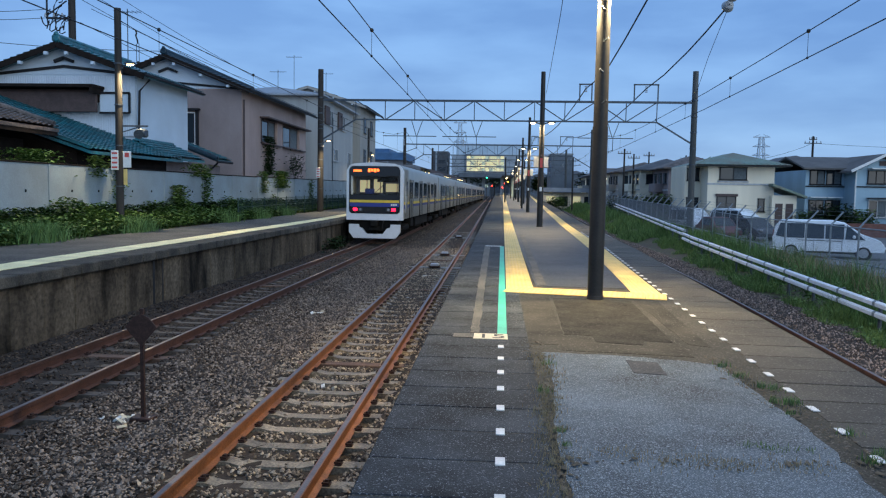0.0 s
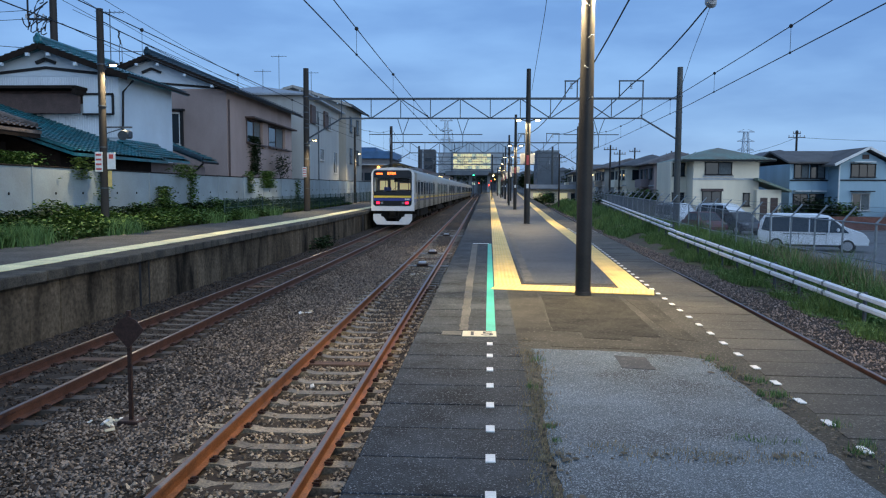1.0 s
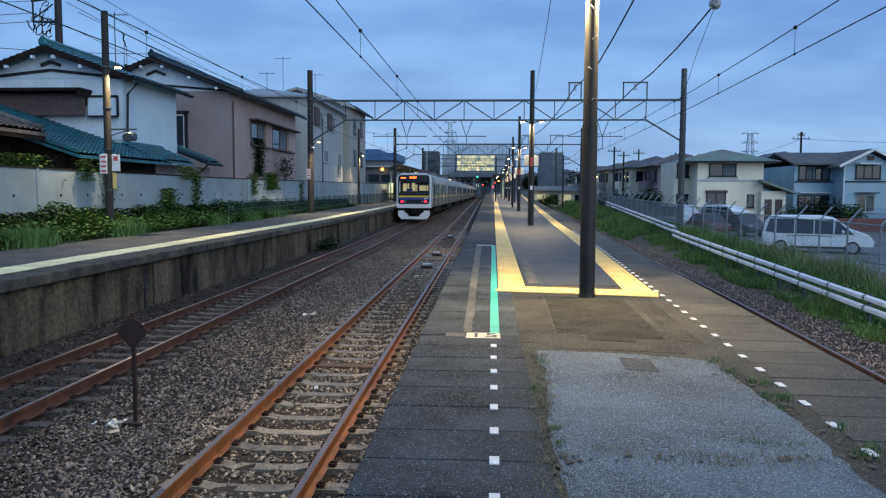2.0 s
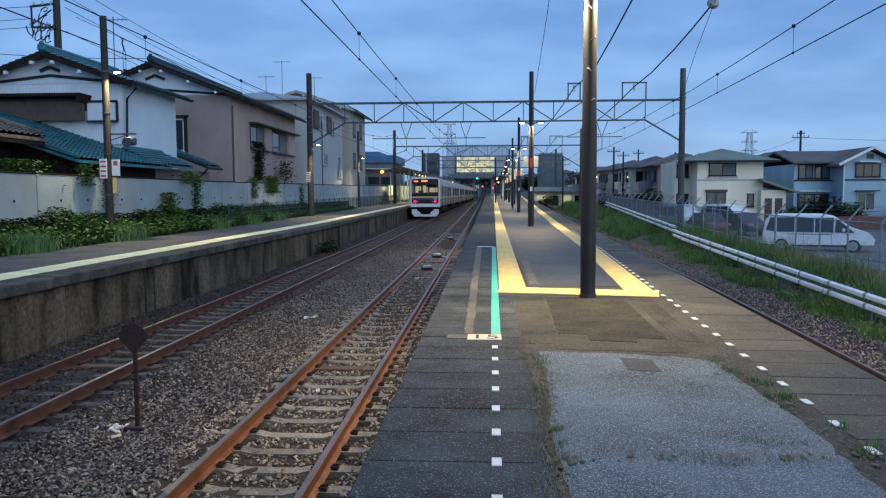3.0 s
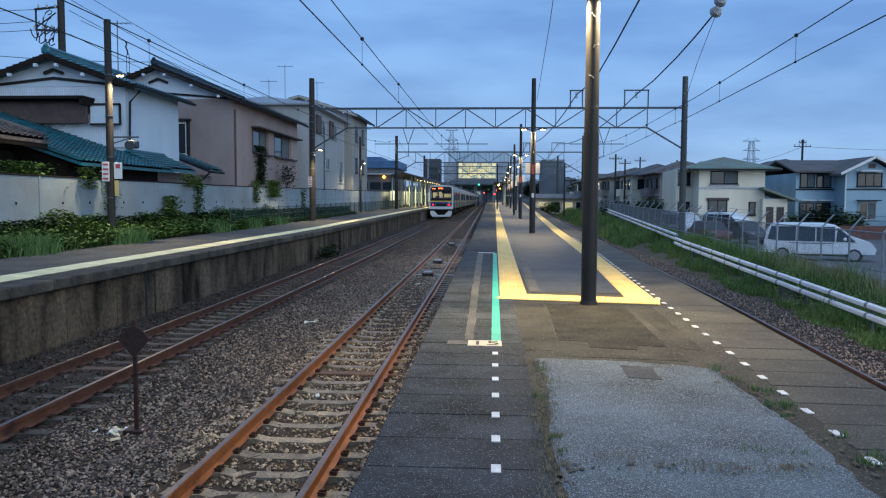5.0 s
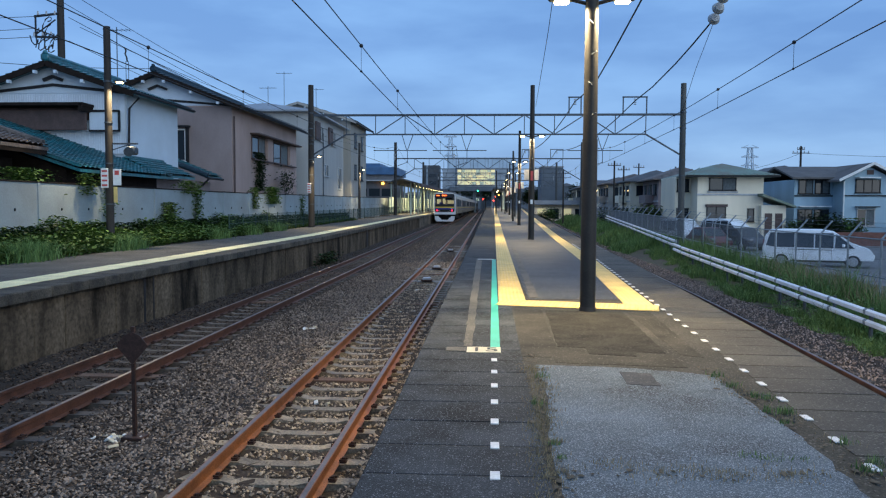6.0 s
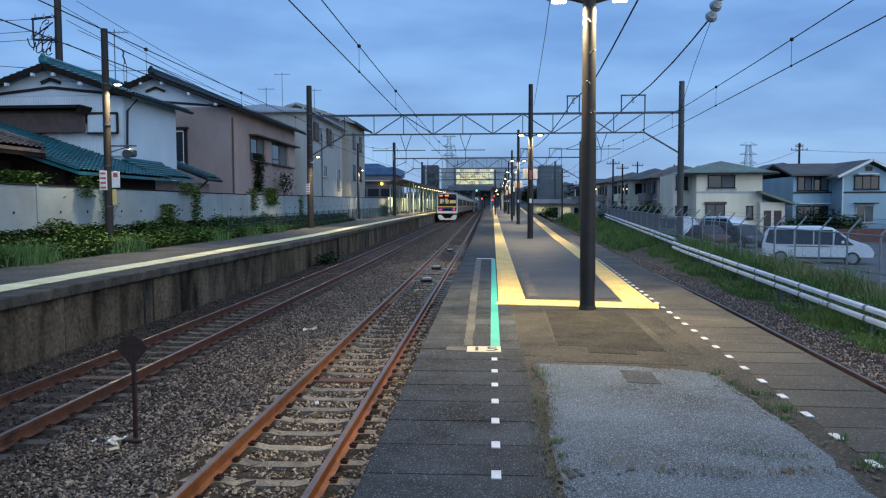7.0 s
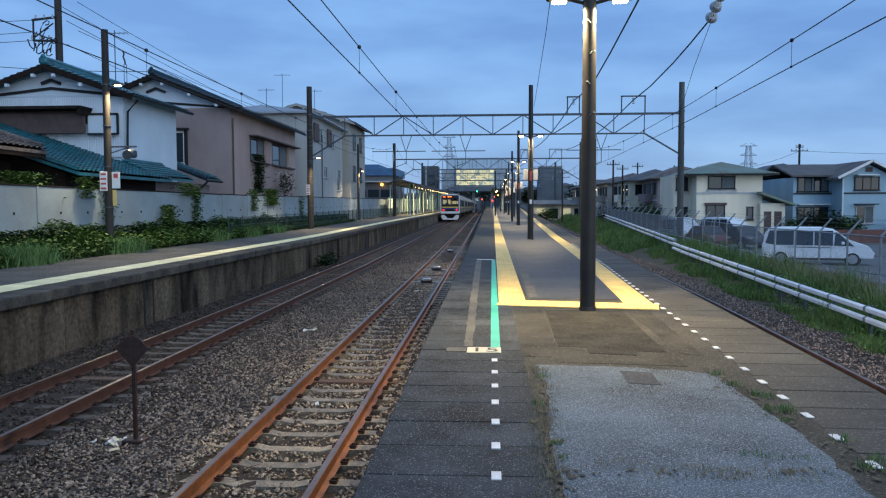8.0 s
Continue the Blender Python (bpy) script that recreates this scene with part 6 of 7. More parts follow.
            part("side_window", MB().add([(-L + 0.16, s * s0, glass_z0 + 0.08), (-L + 0.56, s * s0, glass_z0), (-L + 0.56, s * s1, glass_z1), (-L + 0.34, s * s1, glass_z1), (-L + 0.16, s * (s0 - 0.04), glass_z0 + 0.08), (-L + 0.56, s * (s0 - 0.04), glass_z0), (-L + 0.56, s * (s1 - 0.04), glass_z1), (-L + 0.34, s * (s1 - 0.04), glass_z1)],
                                          [(0, 1, 2, 3), (4, 7, 6, 5), (0, 4, 5, 1), (1, 5, 6, 2), (2, 6, 7, 3), (3, 7, 4, 0)]), M["train_glass"], b, "dark rear quarter window")
            part("door_rail", MB().box(-0.35, s * (W + 0.004), 0.86, 1.9, 0.012, 0.03), M["frame_dark"], b, "dark sliding door rail")
            part("door_gap", MB().box(0.62, s * (W + 0.003), 0.68, 0.014, 0.008, 0.62).box(-0.60, s * (W + 0.003), 0.68, 0.014, 0.008, 0.62), M["frame_dark"], b)
            part("sill_trim", MB().box(0.0, s * (W - 0.02), 0.29, length - 2.6, 0.05, 0.08), M["black"], b, "dark lower sill")
            part("mirror", MB().box(L - 1.35, s * (W + 0.10), H - 0.75, 0.14, 0.2, 0.16, 0.04), M[paint], b)
        part("tail_light", MB().box(-L + 0.05, s * (W - 0.12), 1.1 if kind == "van" else 0.8, 0.08, 0.16, 0.45 if kind == "van" else 0.18, 0.02), M["car_red"], b, "red tail light")
        part("headlight", MB().box(L - 0.22, s * (W - 0.22), 0.74, 0.35, 0.3, 0.16, 0.04), M["lens"], b, "clear headlight")
        for x in (-L + 0.88, L - 0.92):
            w = part("wheel", MB().tube((x, s * (W - 0.20), 0.31), (x, s * (W + 0.005), 0.31), 0.31, n=24), M["tyre"], v, "black tyre")
            part("rim", MB().tube((x, s * (W - 0.02), 0.31), (x, s * (W + 0.015), 0.31), 0.235, 0.215, 20), M["alloy"], w, "alloy rim")
            part("arch", MB().tube((x, s * (W - 0.06), 0.33), (x, s * (W - 0.012), 0.33), 0.37, n=24), M["black"], v)
    part("windscreen", MB().add([(L - 0.98, -W + 0.12, H - 0.68), (L - 0.98, W - 0.12, H - 0.68), (L - 1.72, W - 0.2, H - 0.12), (L - 1.72, -W + 0.2, H - 0.12), (L - 1.0, -W + 0.12, H - 0.72), (L - 1.0, W - 0.12, H - 0.72), (L - 1.74, W - 0.2, H - 0.16), (L - 1.74, -W + 0.2, H - 0.16)] if kind == "van" else
         [(1.17, -W + 0.12, 0.93), (1.17, W - 0.12, 0.93), (0.42, W - 0.2, H - 0.05), (0.42, -W + 0.2, H - 0.05), (1.12, -W + 0.12, 0.90), (1.12, W - 0.12, 0.90), (0.38, W - 0.2, H - 0.09), (0.38, -W + 0.2, H - 0.09)],
         [(0, 1, 2, 3), (4, 7, 6, 5), (0, 4, 5, 1), (1, 5, 6, 2), (2, 6, 7, 3), (3, 7, 4, 0)]), M["train_glass"], b, "dark windscreen")
    if kind == "van":
        part("rear_window", MB().box(-L + 0.085, 0, H - 0.47, 0.05, width - 0.42, 0.5, 0.02), M["train_glass"], b)
    part("bumper", MB().box(-L + 0.02, 0, 0.45, 0.14, width - 0.1, 0.24, 0.05), M[paint], b)
    return v


def build_vehicles():
    build_vehicle("white_van", "white minivan parked in the car park", pose(16.35, 38.95, -1.50, 0, 0, -22), 4.95, 1.84, 1.72, "car_white")
    build_vehicle("dark_car", "dark grey hatchback parked behind the fence", pose(17.3, 53.0, -1.48, 0, 0, -75), 4.0, 1.5, 1.65, "car_dark", "car")
    build_vehicle("red_car", "dull red hatchback parked in the row", pose(15.3, 54.0, -1.48, 0, 0, -80), 3.9, 1.5, 1.6, "car_red", "car")
    build_vehicle("white_minibus", "white high-roof van parked in the row", pose(14.6, 58.5, -1.46, 0, 0, -78), 4.6, 2.0, 1.7, "car_white")
    build_vehicle("silver_van", "pale silver van parked at the back of the row", pose(18.4, 59.5, -1.46, 0, 0, -60), 4.6, 2.0, 1.7, "car_white")


def hip_roof(x0, x1, y0, y1, z, top, over, inset):
    xa, xb, ya, yb = x0 - over, x1 + over, y0 - over, y1 + over
    ym, xm = (ya + yb) / 2, (xa + xb) / 2
    if xb - xa > yb - ya:
        r0, r1 = (xa + inset, ym, top), (xb - inset, ym, top)
    else:
        r0, r1 = (xm, ya + inset, top), (xm, yb - inset, top)
    vs = [(xa, ya, z), (xb, ya, z), (xb, yb, z), (xa, yb, z), r0, r1, (xa, ya, z - 0.12), (xb, ya, z - 0.12), (xb, yb, z - 0.12), (xa, yb, z - 0.12)]
    if xb - xa > yb - ya:
        fs = [(0, 1, 5, 4), (2, 3, 4, 5), (3, 0, 4), (1, 2, 5)]
    else:
        fs = [(0, 1, 4), (2, 3, 5), (3, 0, 4, 5), (1, 2, 5, 4)]
    return MB().add(vs, fs + [(0, 6, 7, 1), (1, 7, 8, 2), (2, 8, 9, 3), (3, 9, 6, 0), (9, 8, 7, 6)])


def build_right_houses():
    # cream house with green hipped roof
    h = thing("cream_house", "cream two-storey house with mottled green hipped roof", "house", pose(0, 62, 0))
    part("wall", MB().box(19.18, 3.5, 1.15, 5.15, 7.0, 5.5, 0.02), M["cream_wall"], h)
    part("side_wing", MB().box(16.0, 4.5, 1.15, 1.4, 5.0, 5.5, 0.02), M["cream_wall"], h, "cream side wing")
    window(h, 15.95, 1.98, 3.2, 0.9, 1.0, "y", "frame_dark", 2, 0)
    window(h, 15.95, 1.98, 0.6, 0.9, 1.4, "y", "frame_dark", 2, 0)
    part("roof", hip_roof(16.3, 21.9, 0, 7.0, 3.95, 5.0, 0.85, 2.9), M["roof_green"], h, "mottled green hipped roof")
    rs = MB()
    for i in range(16):
        rs.bar((15.6 + i * 0.45, -0.84, 3.97), (17.2 + i * 0.22, 1.6, 4.62), 0.04, 0.05)
    part("roof_seams", rs, M["roof_green"], h)
    part("gutter", MB().box(19.1, -0.88, 3.86, 7.2, 0.08, 0.14), M["frame_dark"], h)
    part("trim", MB().box(19.18, -0.03, 2.42, 5.25, 0.08, 0.14), M["frame_pale"], h)
    part("porch", MB().box(22.4, 0.4, 0.0, 1.9, 1.8, 3.2, 0.02), M["cream_wall"], h, "cream entrance porch")
    part("porch_roof", MB().extrude([(21.3, 2.5), (23.9, 1.55), (23.9, 1.38), (21.3, 2.3)], -1.1, 2.2), M["roof_green"], h, "sloping green porch roof")
    # brown panels on a solid front put the recessed porch's shade into colour
    for px in (22.0, 22.8):
        part("porch_opening", MB().box(px, -0.52, 0.0, 0.55, 0.06, 1.9), M["shutter"], h)
    window(h, 18.56, -0.02, 3.25, 2.04, 0.95, "y", "frame_dark", 2, 1)
    part("window_surround", MB().box(18.56, -0.03, 2.62, 2.4, 0.10, 0.14), M["frame_pale"], h)
    window(h, 18.1, -0.02, 0.75, 1.44, 1.4, "y", "frame_dark", 2, 0)
    part("shutter_case", MB().box(18.1, -0.12, 1.55, 1.7, 0.16, 0.2), M["shutter"], h)
    part("shutter", MB().box(19.15, -0.08, 0.75, 0.6, 0.1, 1.4), M["cream_wall"], h)
    window(h, 20.8, -0.02, 0.8, 0.45, 1.0, "y", "frame_dark", 1, 0)
    # dark roofed house
    h = thing("slate_house", "blue-grey two-storey house with dark slate roof", "house", pose(0, 72, 0))
    part("wall", MB().box(27.6, 4.0, 1.1, 6.0, 8, 5.6, 0.02), M["blue_wall"], h)
    part("roof", hip_roof(24.8, 30.4, 0, 8.0, 3.98, 5.35, 0.8, 2.2), M["roof_slate"], h, "dark slate hipped roof")
    for x in (26.0, 28.6):
        window(h, x, -0.02, 3.1, 1.9, 1.2, "y", "frame_dark", 2, 1)
        window(h, x, -0.02, 0.3, 1.9, 1.6, "y", "frame_dark", 2, 0)
    part("balcony", MB().box(27.3, -0.5, 2.2, 5.6, 0.9, 0.5, 0.02), M["blue_wall"], h, "blue-grey balcony front")
    part("balcony_rail", MB().bar((24.6, -0.9, 2.6), (30.0, -0.9, 2.6), 0.05, 0.05), M["frame_dark"], h)
    # blue gabled house
    h = thing("blue_house", "pale blue two-storey house with grey gabled roof", "house", pose(0, 62, 0))
    part("wall", MB().extrude([(27.95, -1.6), (27.95, 3.6), (29.9, 4.62), (31.85, 3.6), (31.85, -1.6)], 0, 9), M["blue_wall"], h)
    part("wing", MB().box(26.5, 5.5, 1.05, 3.2, 7.0, 5.3, 0.02), M["blue_wall"], h, "pale blue side wing")
    part("roof", MB().extrude([(27.3, 3.45), (29.9, 4.78), (32.5, 3.45), (32.5, 3.60), (29.9, 4.95), (27.3, 3.60)], -0.6, 9.6), M["roof_taupe"], h, "grey gabled roof")
    part("roof", MB().extrude([(1.3, 3.72), (5.5, 4.78), (10.0, 3.75), (10.0, 3.88), (5.5, 4.93), (1.3, 3.86)], 24.5, 29.9, "x"), M["roof_taupe"], h, "grey wing roof")
    part("barge_board", MB().bar((27.3, -0.64, 3.55), (29.9, -0.64, 4.88), 0.06, 0.2).bar((29.9, -0.64, 4.88), (32.5, -0.64, 3.55), 0.06, 0.2), M["white"], h, "white barge board")
    part("gable_vent", MB().box(29.9, -0.03, 4.2, 0.5, 0.06, 0.35), M["shutter"], h, "brown gable vent")
    for xa, xb, yy in ((27.9, 31.9, -0.04), (24.9, 28.0, 1.96)):
        part("trim", MB().box((xa + xb) / 2, yy, 2.37, xb - xa, 0.08, 0.10), M["frame_dark"], h)
    window(h, 29.75, -0.02, 3.12, 1.84, 1.0, "y", "frame_dark", 3, 0)
    part("window_shade", MB().box(29.6, -0.35, 3.78, 1.6, 0.7, 0.08), M["white"], h)
    window(h, 29.65, -0.02, 0.66, 1.33, 1.3, "y", "frame_pale", 2, 1)
    part("window_shade", MB().box(29.65, -0.3, 1.5, 1.7, 0.5, 0.08), M["frame_dark"], h)
    for x in (25.8, 27.1):
        window(h, x, 1.98, 3.1, 1.1, 1.1, "y", "frame_dark", 2, 1)
        part("window_shade", MB().box(x, 1.7, 1.5, 1.2, 0.5, 0.08), M["white"], h)
        window(h, x, 1.98, 0.5, 1.1, 1.5, "y", "frame_dark", 2, 0)
    part("downpipe", MB().tube((27.9, -0.1, -1.5), (27.9, -0.1, 3.5), 0.06, n=8), M["white"], h, "white downpipe")
    # terrace running away from the cream house
    rows = ((17.9, 82, 6.0, "mauve", "tile_brown"), (16.6, 91, 7, "cream_wall", "roof_slate"), (16.0, 103, 7.5, "beige_wall", "tile_brown"), (16.0, 117, 8, "cream_wall", "roof_slate"), (16.0, 132, 9, "beige_wall", "tile_brown"), (17, 150, 9, "cream_wall", "roof_slate"))
    for k, (x, y, w, wm, rm) in enumerate(rows):
        h = thing("row_house", "pale two-storey house with low tiled roof in a row", "house", pose(0, 0, rise(y)), "row of houses beyond the fence")
        part("wall", MB().box(x + w / 2, y + 4, 1.4, w, 8, 5.4, 0.02), M[wm], h)
        part("roof", hip_roof(x, x + w, y, y + 8, 4.1, 5.5, 0.7, 3.0), M[rm], h, "low hipped tile roof")
        for dx in (1.6, 5.2):
            window(h, x + dx, y, 3.0, 1.7, 1.1, "y", "frame_dark", 2, 1)
            window(h, x + dx, y, 0.2, 1.7, 1.4, "y", "frame_dark", 2, 0)
        part("balcony", MB().box(x + 3.4, y - 0.5, 1.9, 4.5, 1.0, 0.9, 0.02), M[wm], h, "walled balcony")
        for dy in (1.6, 4.0, 6.4):
            window(h, x, y + dy, 3.0, 1.5, 1.1, "-x", "frame_dark", 2, 1)
            window(h, x, y + dy, 0.3, 1.5, 1.3, "-x", "frame_dark", 2, 0)
        part("trim", MB().box(x - 0.03, y + 4, 1.75, 0.08, 8.05, 0.14), M["frame_pale"], h)
        part("balcony", MB().box(x - 0.45, y + 4.0, 2.0, 0.9, 3.4, 0.9, 0.02), M[wm], h, "walled balcony")
    blk = thing("apartment_block", "dark grey windowless block of flats behind the platform", "building", pose(0, 0, 0))
    part("wall", MB().box(11.3, 142, 4.2, 3.8, 10, 8.4, 0.02), M["block_grey"], blk)
    part("parapet", MB().box(11.3, 142, 8.5, 4.0, 10.2, 0.25, 0.02), M["station_grey"], blk)
    bs = thing("bicycle_shed", "low pale-roofed shed with warm lit openings", "shed", pose(11.6, 124, rise(124) * 0.5 - 1.2))
    part("wall", MB().box(0, 1.0, 1.3, 8.4, 2.4, 2.6, 0.02), M["cream_wall"], bs)
    part("roof", MB().extrude([(-4.8, 2.7), (4.8, 2.7), (4.2, 3.35), (-4.2, 3.35)], -1.4, 2.6), M["roof_grey_tin"], bs, "pale tin roof")
    for q in range(4):
        part("opening", MB().box(-3.0 + 2.0 * q, -0.22, 1.2, 1.4, 0.06, 1.6), M["hall_mid" if q % 2 == 0 else "pane"], bs, "lit opening")
    wallb = MB().box(30, 58.5, -1.0, 13, 0.2, 1.2, 0.02)
    solid("garden_wall", wallb, M["brick"], "low red-brown garden wall before the blue house", "wall")


# ---- station and distance ----
def build_station():
    s = thing("station_concourse", "raised station concourse with lit windows spanning the tracks", "station building", pose(0, 205, 0))
    z0 = 5.6
    part("deck", MB().box(-4.0, 6, z0 + 0.5, 13.0, 12, 1.2, 0.05), M["block_grey"], s, "dark grey bridge deck")
    rng = np.random.default_rng(8)
    for i in range(10):
        for k in range(5):
            part("pane", MB().box(-7.85 + i * 1.0, 0.1, z0 + 1.95 + k * 0.85, 0.94, 0.2, 0.8), M[("hall_lit", "hall_mid", "hall_mid", "hall_dim")[int(rng.integers(4))]], s, "warm lit window pane")
    part("window_wall", MB().box(-3.35, 0.3, z0 + 3.6, 10.2, 0.2, 4.4), M["station_grey"], s)
    for i in range(9):
        part("mullion", MB().box(-8.4 + i * 1.26, -0.12, z0 + 3.6, 0.07, 0.1, 4.3), M["station_grey"], s)
    for k in range(4):
        part("transom", MB().box(-3.35, -0.13, z0 + 1.55 + k * 1.36, 10.3, 0.1, 0.10), M["station_grey"], s)
    part("hall", MB().box(-3.2, 6.4, z0 + 3.5, 11.0, 12, 5.2, 0.05), M["station_grey"], s, "grey clad hall")
    part("wing", MB().box(3.6, 6, z0 + 3.4, 4.5, 10, 5.5, 0.05), M["station_grey"], s, "grey clad stair wing")
    part("wing", MB().box(-10.6, 6, z0 + 3.2, 3.6, 10, 5.5, 0.05), M["station_grey"], s, "grey clad stair wing")
    part("glass_canopy", MB().box(-2.0, 9.0, z0 + 7.6, 19.0, 5, 3.4, 0.05), M["canopy_glass"], s, "pale glazed roof hall")
    for i in range(10):
        part("canopy_mullion", MB().box(-11.0 + i * 2.0, 6.4, z0 + 7.6, 0.12, 0.14, 3.4), M["station_grey"], s)
    for x in (-8.0, -3.9, 1.2, 4.5):
        part("pier", MB().box(x, 6, (z0 - 1) / 2, 0.8, 1.2, z0 + 1, 0.05), M["station_grey"], s, "concrete pier")
    # side platform shelter
    SHELTER = 92.0
    sh = thing("platform_shelter", "long side platform shelter with pale posts and strip lights", "shelter", pose(0, 0, 0))
    y = 94.0
    roof = MB()
    ys = stations(SHELTER, 198, 10)
    roof.sweep([(-12.4, 3.95), (-10.6, 4.45), (-8.2, 3.75), (-8.2, 3.65), (-10.6, 4.3), (-12.4, 3.8)], ys, zf=rise)
    part("roof", roof, M["roof_slate"], sh, "dark pitched shelter roof")
    part("fascia", MB().sweep([(-8.2, 3.40), (-8.12, 3.40), (-8.12, 3.82), (-8.2, 3.82)], ys, zf=rise), M["shutter"], sh)
    while y < 196:
        z = rise(y)
        for x in (-9.6, -12.0):
            part("post", MB().tube((x, y, z), (x, y, 3.95 + z), 0.09, n=10), M["mint_paint"], sh, "pale mint post")
        part("bracket", MB().bar((-9.6, y, 3.0 + z), (-8.4, y, 3.65 + z), 0.08, 0.10), M["mint_paint"], sh)
        part("strip_light", MB().box(-9.0, y + 2.0, 3.50 + z, 0.12, 1.0, 0.05, 0.01), M["lamp_glow"], sh, "glowing strip light")
        part("back_panel", MB().box(-12.3, y + 2.5, 1.2 + z, 0.06, 4.6, 1.9), M["mint_paint"], sh, "pale green back panel")
        y += 5.0
    for y in (96.5, 111.5, 131.5, 156.5):
        lamp_light((-10.6, y, 3.60 + rise(y)), 520, 1.6)
    cn = thing("platform_canopy", "dark platform canopy with warm strip lights on pale posts", "canopy", pose(0, 0, 0))
    ys = stations(158, 200, 7)
    part("roof", MB().sweep([(0.9, 4.3), (3.3, 4.0), (5.8, 4.3), (5.8, 4.45), (3.3, 4.15), (0.9, 4.45)], ys, zf=rise), M["roof_slate"], cn, "dark butterfly canopy roof")
    for y in stations(161, 197, 6):
        part("post", MB().tube((3.3, y, rise(y)), (3.3, y, 4.05 + rise(y)), 0.11, n=10), M["mint_paint"], cn, "pale mint post")
        part("strip_light", MB().box(2.0, y + 2, 3.95 + rise(y), 0.14, 1.6, 0.06, 0.01), M["lamp_glow"], cn, "glowing strip light")
    for y in (163, 180):
        lamp_light((2.4, y, 3.9 + rise(y)), 700, 1.2)
    rng = np.random.default_rng(12)
    for k in range(16):
        x, w, hh = -44 + k * 6.2, 6.5 + 3 * rng.random(), 4.5 + 4.0 * rng.random()
        b = thing("distant_building", "dim low building in the distance beyond the station", "building", pose(x, 300 + 25 * rng.random(), 1.0), "distant buildings")
        part("wall", MB().box(0, 0, hh / 2 - 1.5, w, 8, hh + 3.0, 0.03), M["block_grey"], b)
        part("roof", hip_roof(-w / 2, w / 2, -4, 4, hh, hh + 1.4, 0.5, 2.6), M["roof_slate"], b)
        for q in range(3):
            part("window", MB().box(-w / 3 + q * w / 3, -4.05, hh * 0.62, 1.2, 0.1, 1.1), M["hall_dim" if (k + q) % 4 == 0 else "pane"], b)
    # buildings left of the line in the distance
    b = thing("blue_roof_building", "low building with broad blue metal roof", "building", pose(0, 0, 0))
    part("wall", MB().box(-18.2, 118, 3.0, 8.6, 12, 7.0, 0.03), M["roof_grey"], b)
    part("roof", MB().box(-17.9, 118, 6.55, 8.8, 13, 1.1, 0.05).box(-18.8, 119, 7.45, 5, 9, 0.7, 0.05), M["bluetin"], b, "blue metal roof band")
    for q in range(4):
        part("window", MB().box(-20.6 + 1.9 * q, 111.96, 3.4, 1.6, 0.12, 1.1), M["pane"], b)
    part("canopy", MB().box(-17.8, 111.5, 5.1, 8.2, 1.6, 0.16, 0.03), M["frame_pale"], b, "pale entrance canopy")
    part("wall_lamp", MB().ball((-15.5, 111.6, 4.69), 0.22, 0.18, 0.22, 10, 6), M["orange_glow"], b, "glowing orange wall lamp")
    b = thing("distant_tower_block", "dark distant tower block against the sky", "building", pose(0, 0, 0))
    part("wall", MB().box(-17.6, 240, 6.0, 4.6, 8, 16, 0.05), M["roof_slate"], b)
    part("pier", MB().box(-19.0, 235.9, 6.0, 0.5, 0.4, 15.8), M["station_grey"], b)
    for k in range(5):
        part("window", MB().box(-17.2, 235.95, 2.0 + k * 2.2, 2.2, 0.12, 1.1), M["pane"], b)
    # pylons
    for x, y, zt, s in ((89.8, 270.0, 22.0, 0.62), (-12.5, 250, 24.0, 0.45)):
        p = thing("lattice_pylon", "pale steel lattice power pylon on the skyline", "pylon", pose(x, y, 0), "lattice pylons")
        for a, c in ((-1, -1), (1, -1), (1, 1), (-1, 1)):
            part("leg", MB().bar((a * 3.0 * s, c * 3.0 * s, -1), (a * 1.0 * s, c * 1.0 * s, zt), 0.28, 0.28), M["tower_steel"], p)
        for k in range(7):
            z1, z2 = zt * k / 7, zt * (k + 1) / 7
            w1, w2 = (3.0 - 2.0 * z1 / zt) * s, (3.0 - 2.0 * z2 / zt) * s
            part("lattice", MB().bar((-w1, -w1, z1), (w2, -w2, z2), 0.16, 0.16).bar((w1, -w1, z1), (-w2, -w2, z2), 0.16, 0.16), M["tower_steel"], p)
        for z in (zt, zt - 3.2, zt - 6.2):
            part("crossarm", MB().bar((-4.6 * s, 0, z), (4.6 * s, 0, z), 0.35, 0.35).bar((-4.6 * s, 0, z), (-1 * s, 0, z + 0.9), 0.18, 0.18).bar((4.6 * s, 0, z), (1 * s, 0, z + 0.9), 0.18, 0.18), M["tower_steel"], p)
    # utility poles
    def upole(x, y, z0, top, arms, r=0.16):
        p = thing("utility_pole", "concrete utility pole with crossarms", "utility pole", pose(x, y, 0), "utility poles")
        part("pole", MB().tube((0, 0, z0), (0, 0, top), r, r * 0.75, 12), M["conc_pole"], p)
        for z, w in arms:
            part("crossarm", MB().bar((-w, 0, z), (w, 0, z), 0.09, 0.09), M["steel"], p)
            for q in (-0.9, -0.4, 0.4, 0.9):
                part("insulator", MB().tube((q * w, 0, z + 0.05), (q * w, 0, z + 0.25), 0.05, n=8), M["insul"], p)
    upole(-25.7, 45.0, -1, 16.5, ((14.6, 0.9),), 0.26)
    upole(33.65, 85.0, -1, 8.06, ((7.3, 0.9), (7.7, 0.4)), 0.14)
    for x, y, top in ((13.6, 84, 6.4), (16.0, 92, 6.3), (19.3, 100, 7.0), (9.2, 95, 6.0), (15.5, 120, 7.6), (23.0, 96, 6.4), (25.5, 98, 6.2)):
        upole(x, y, -1, top, ((top - 0.5, 0.7),), 0.12)
    box = thing("pole_top_gear", "dark pole-top brackets with looped cables and insulators", "pole equipment", pose(-25.7, 44.7, 0))
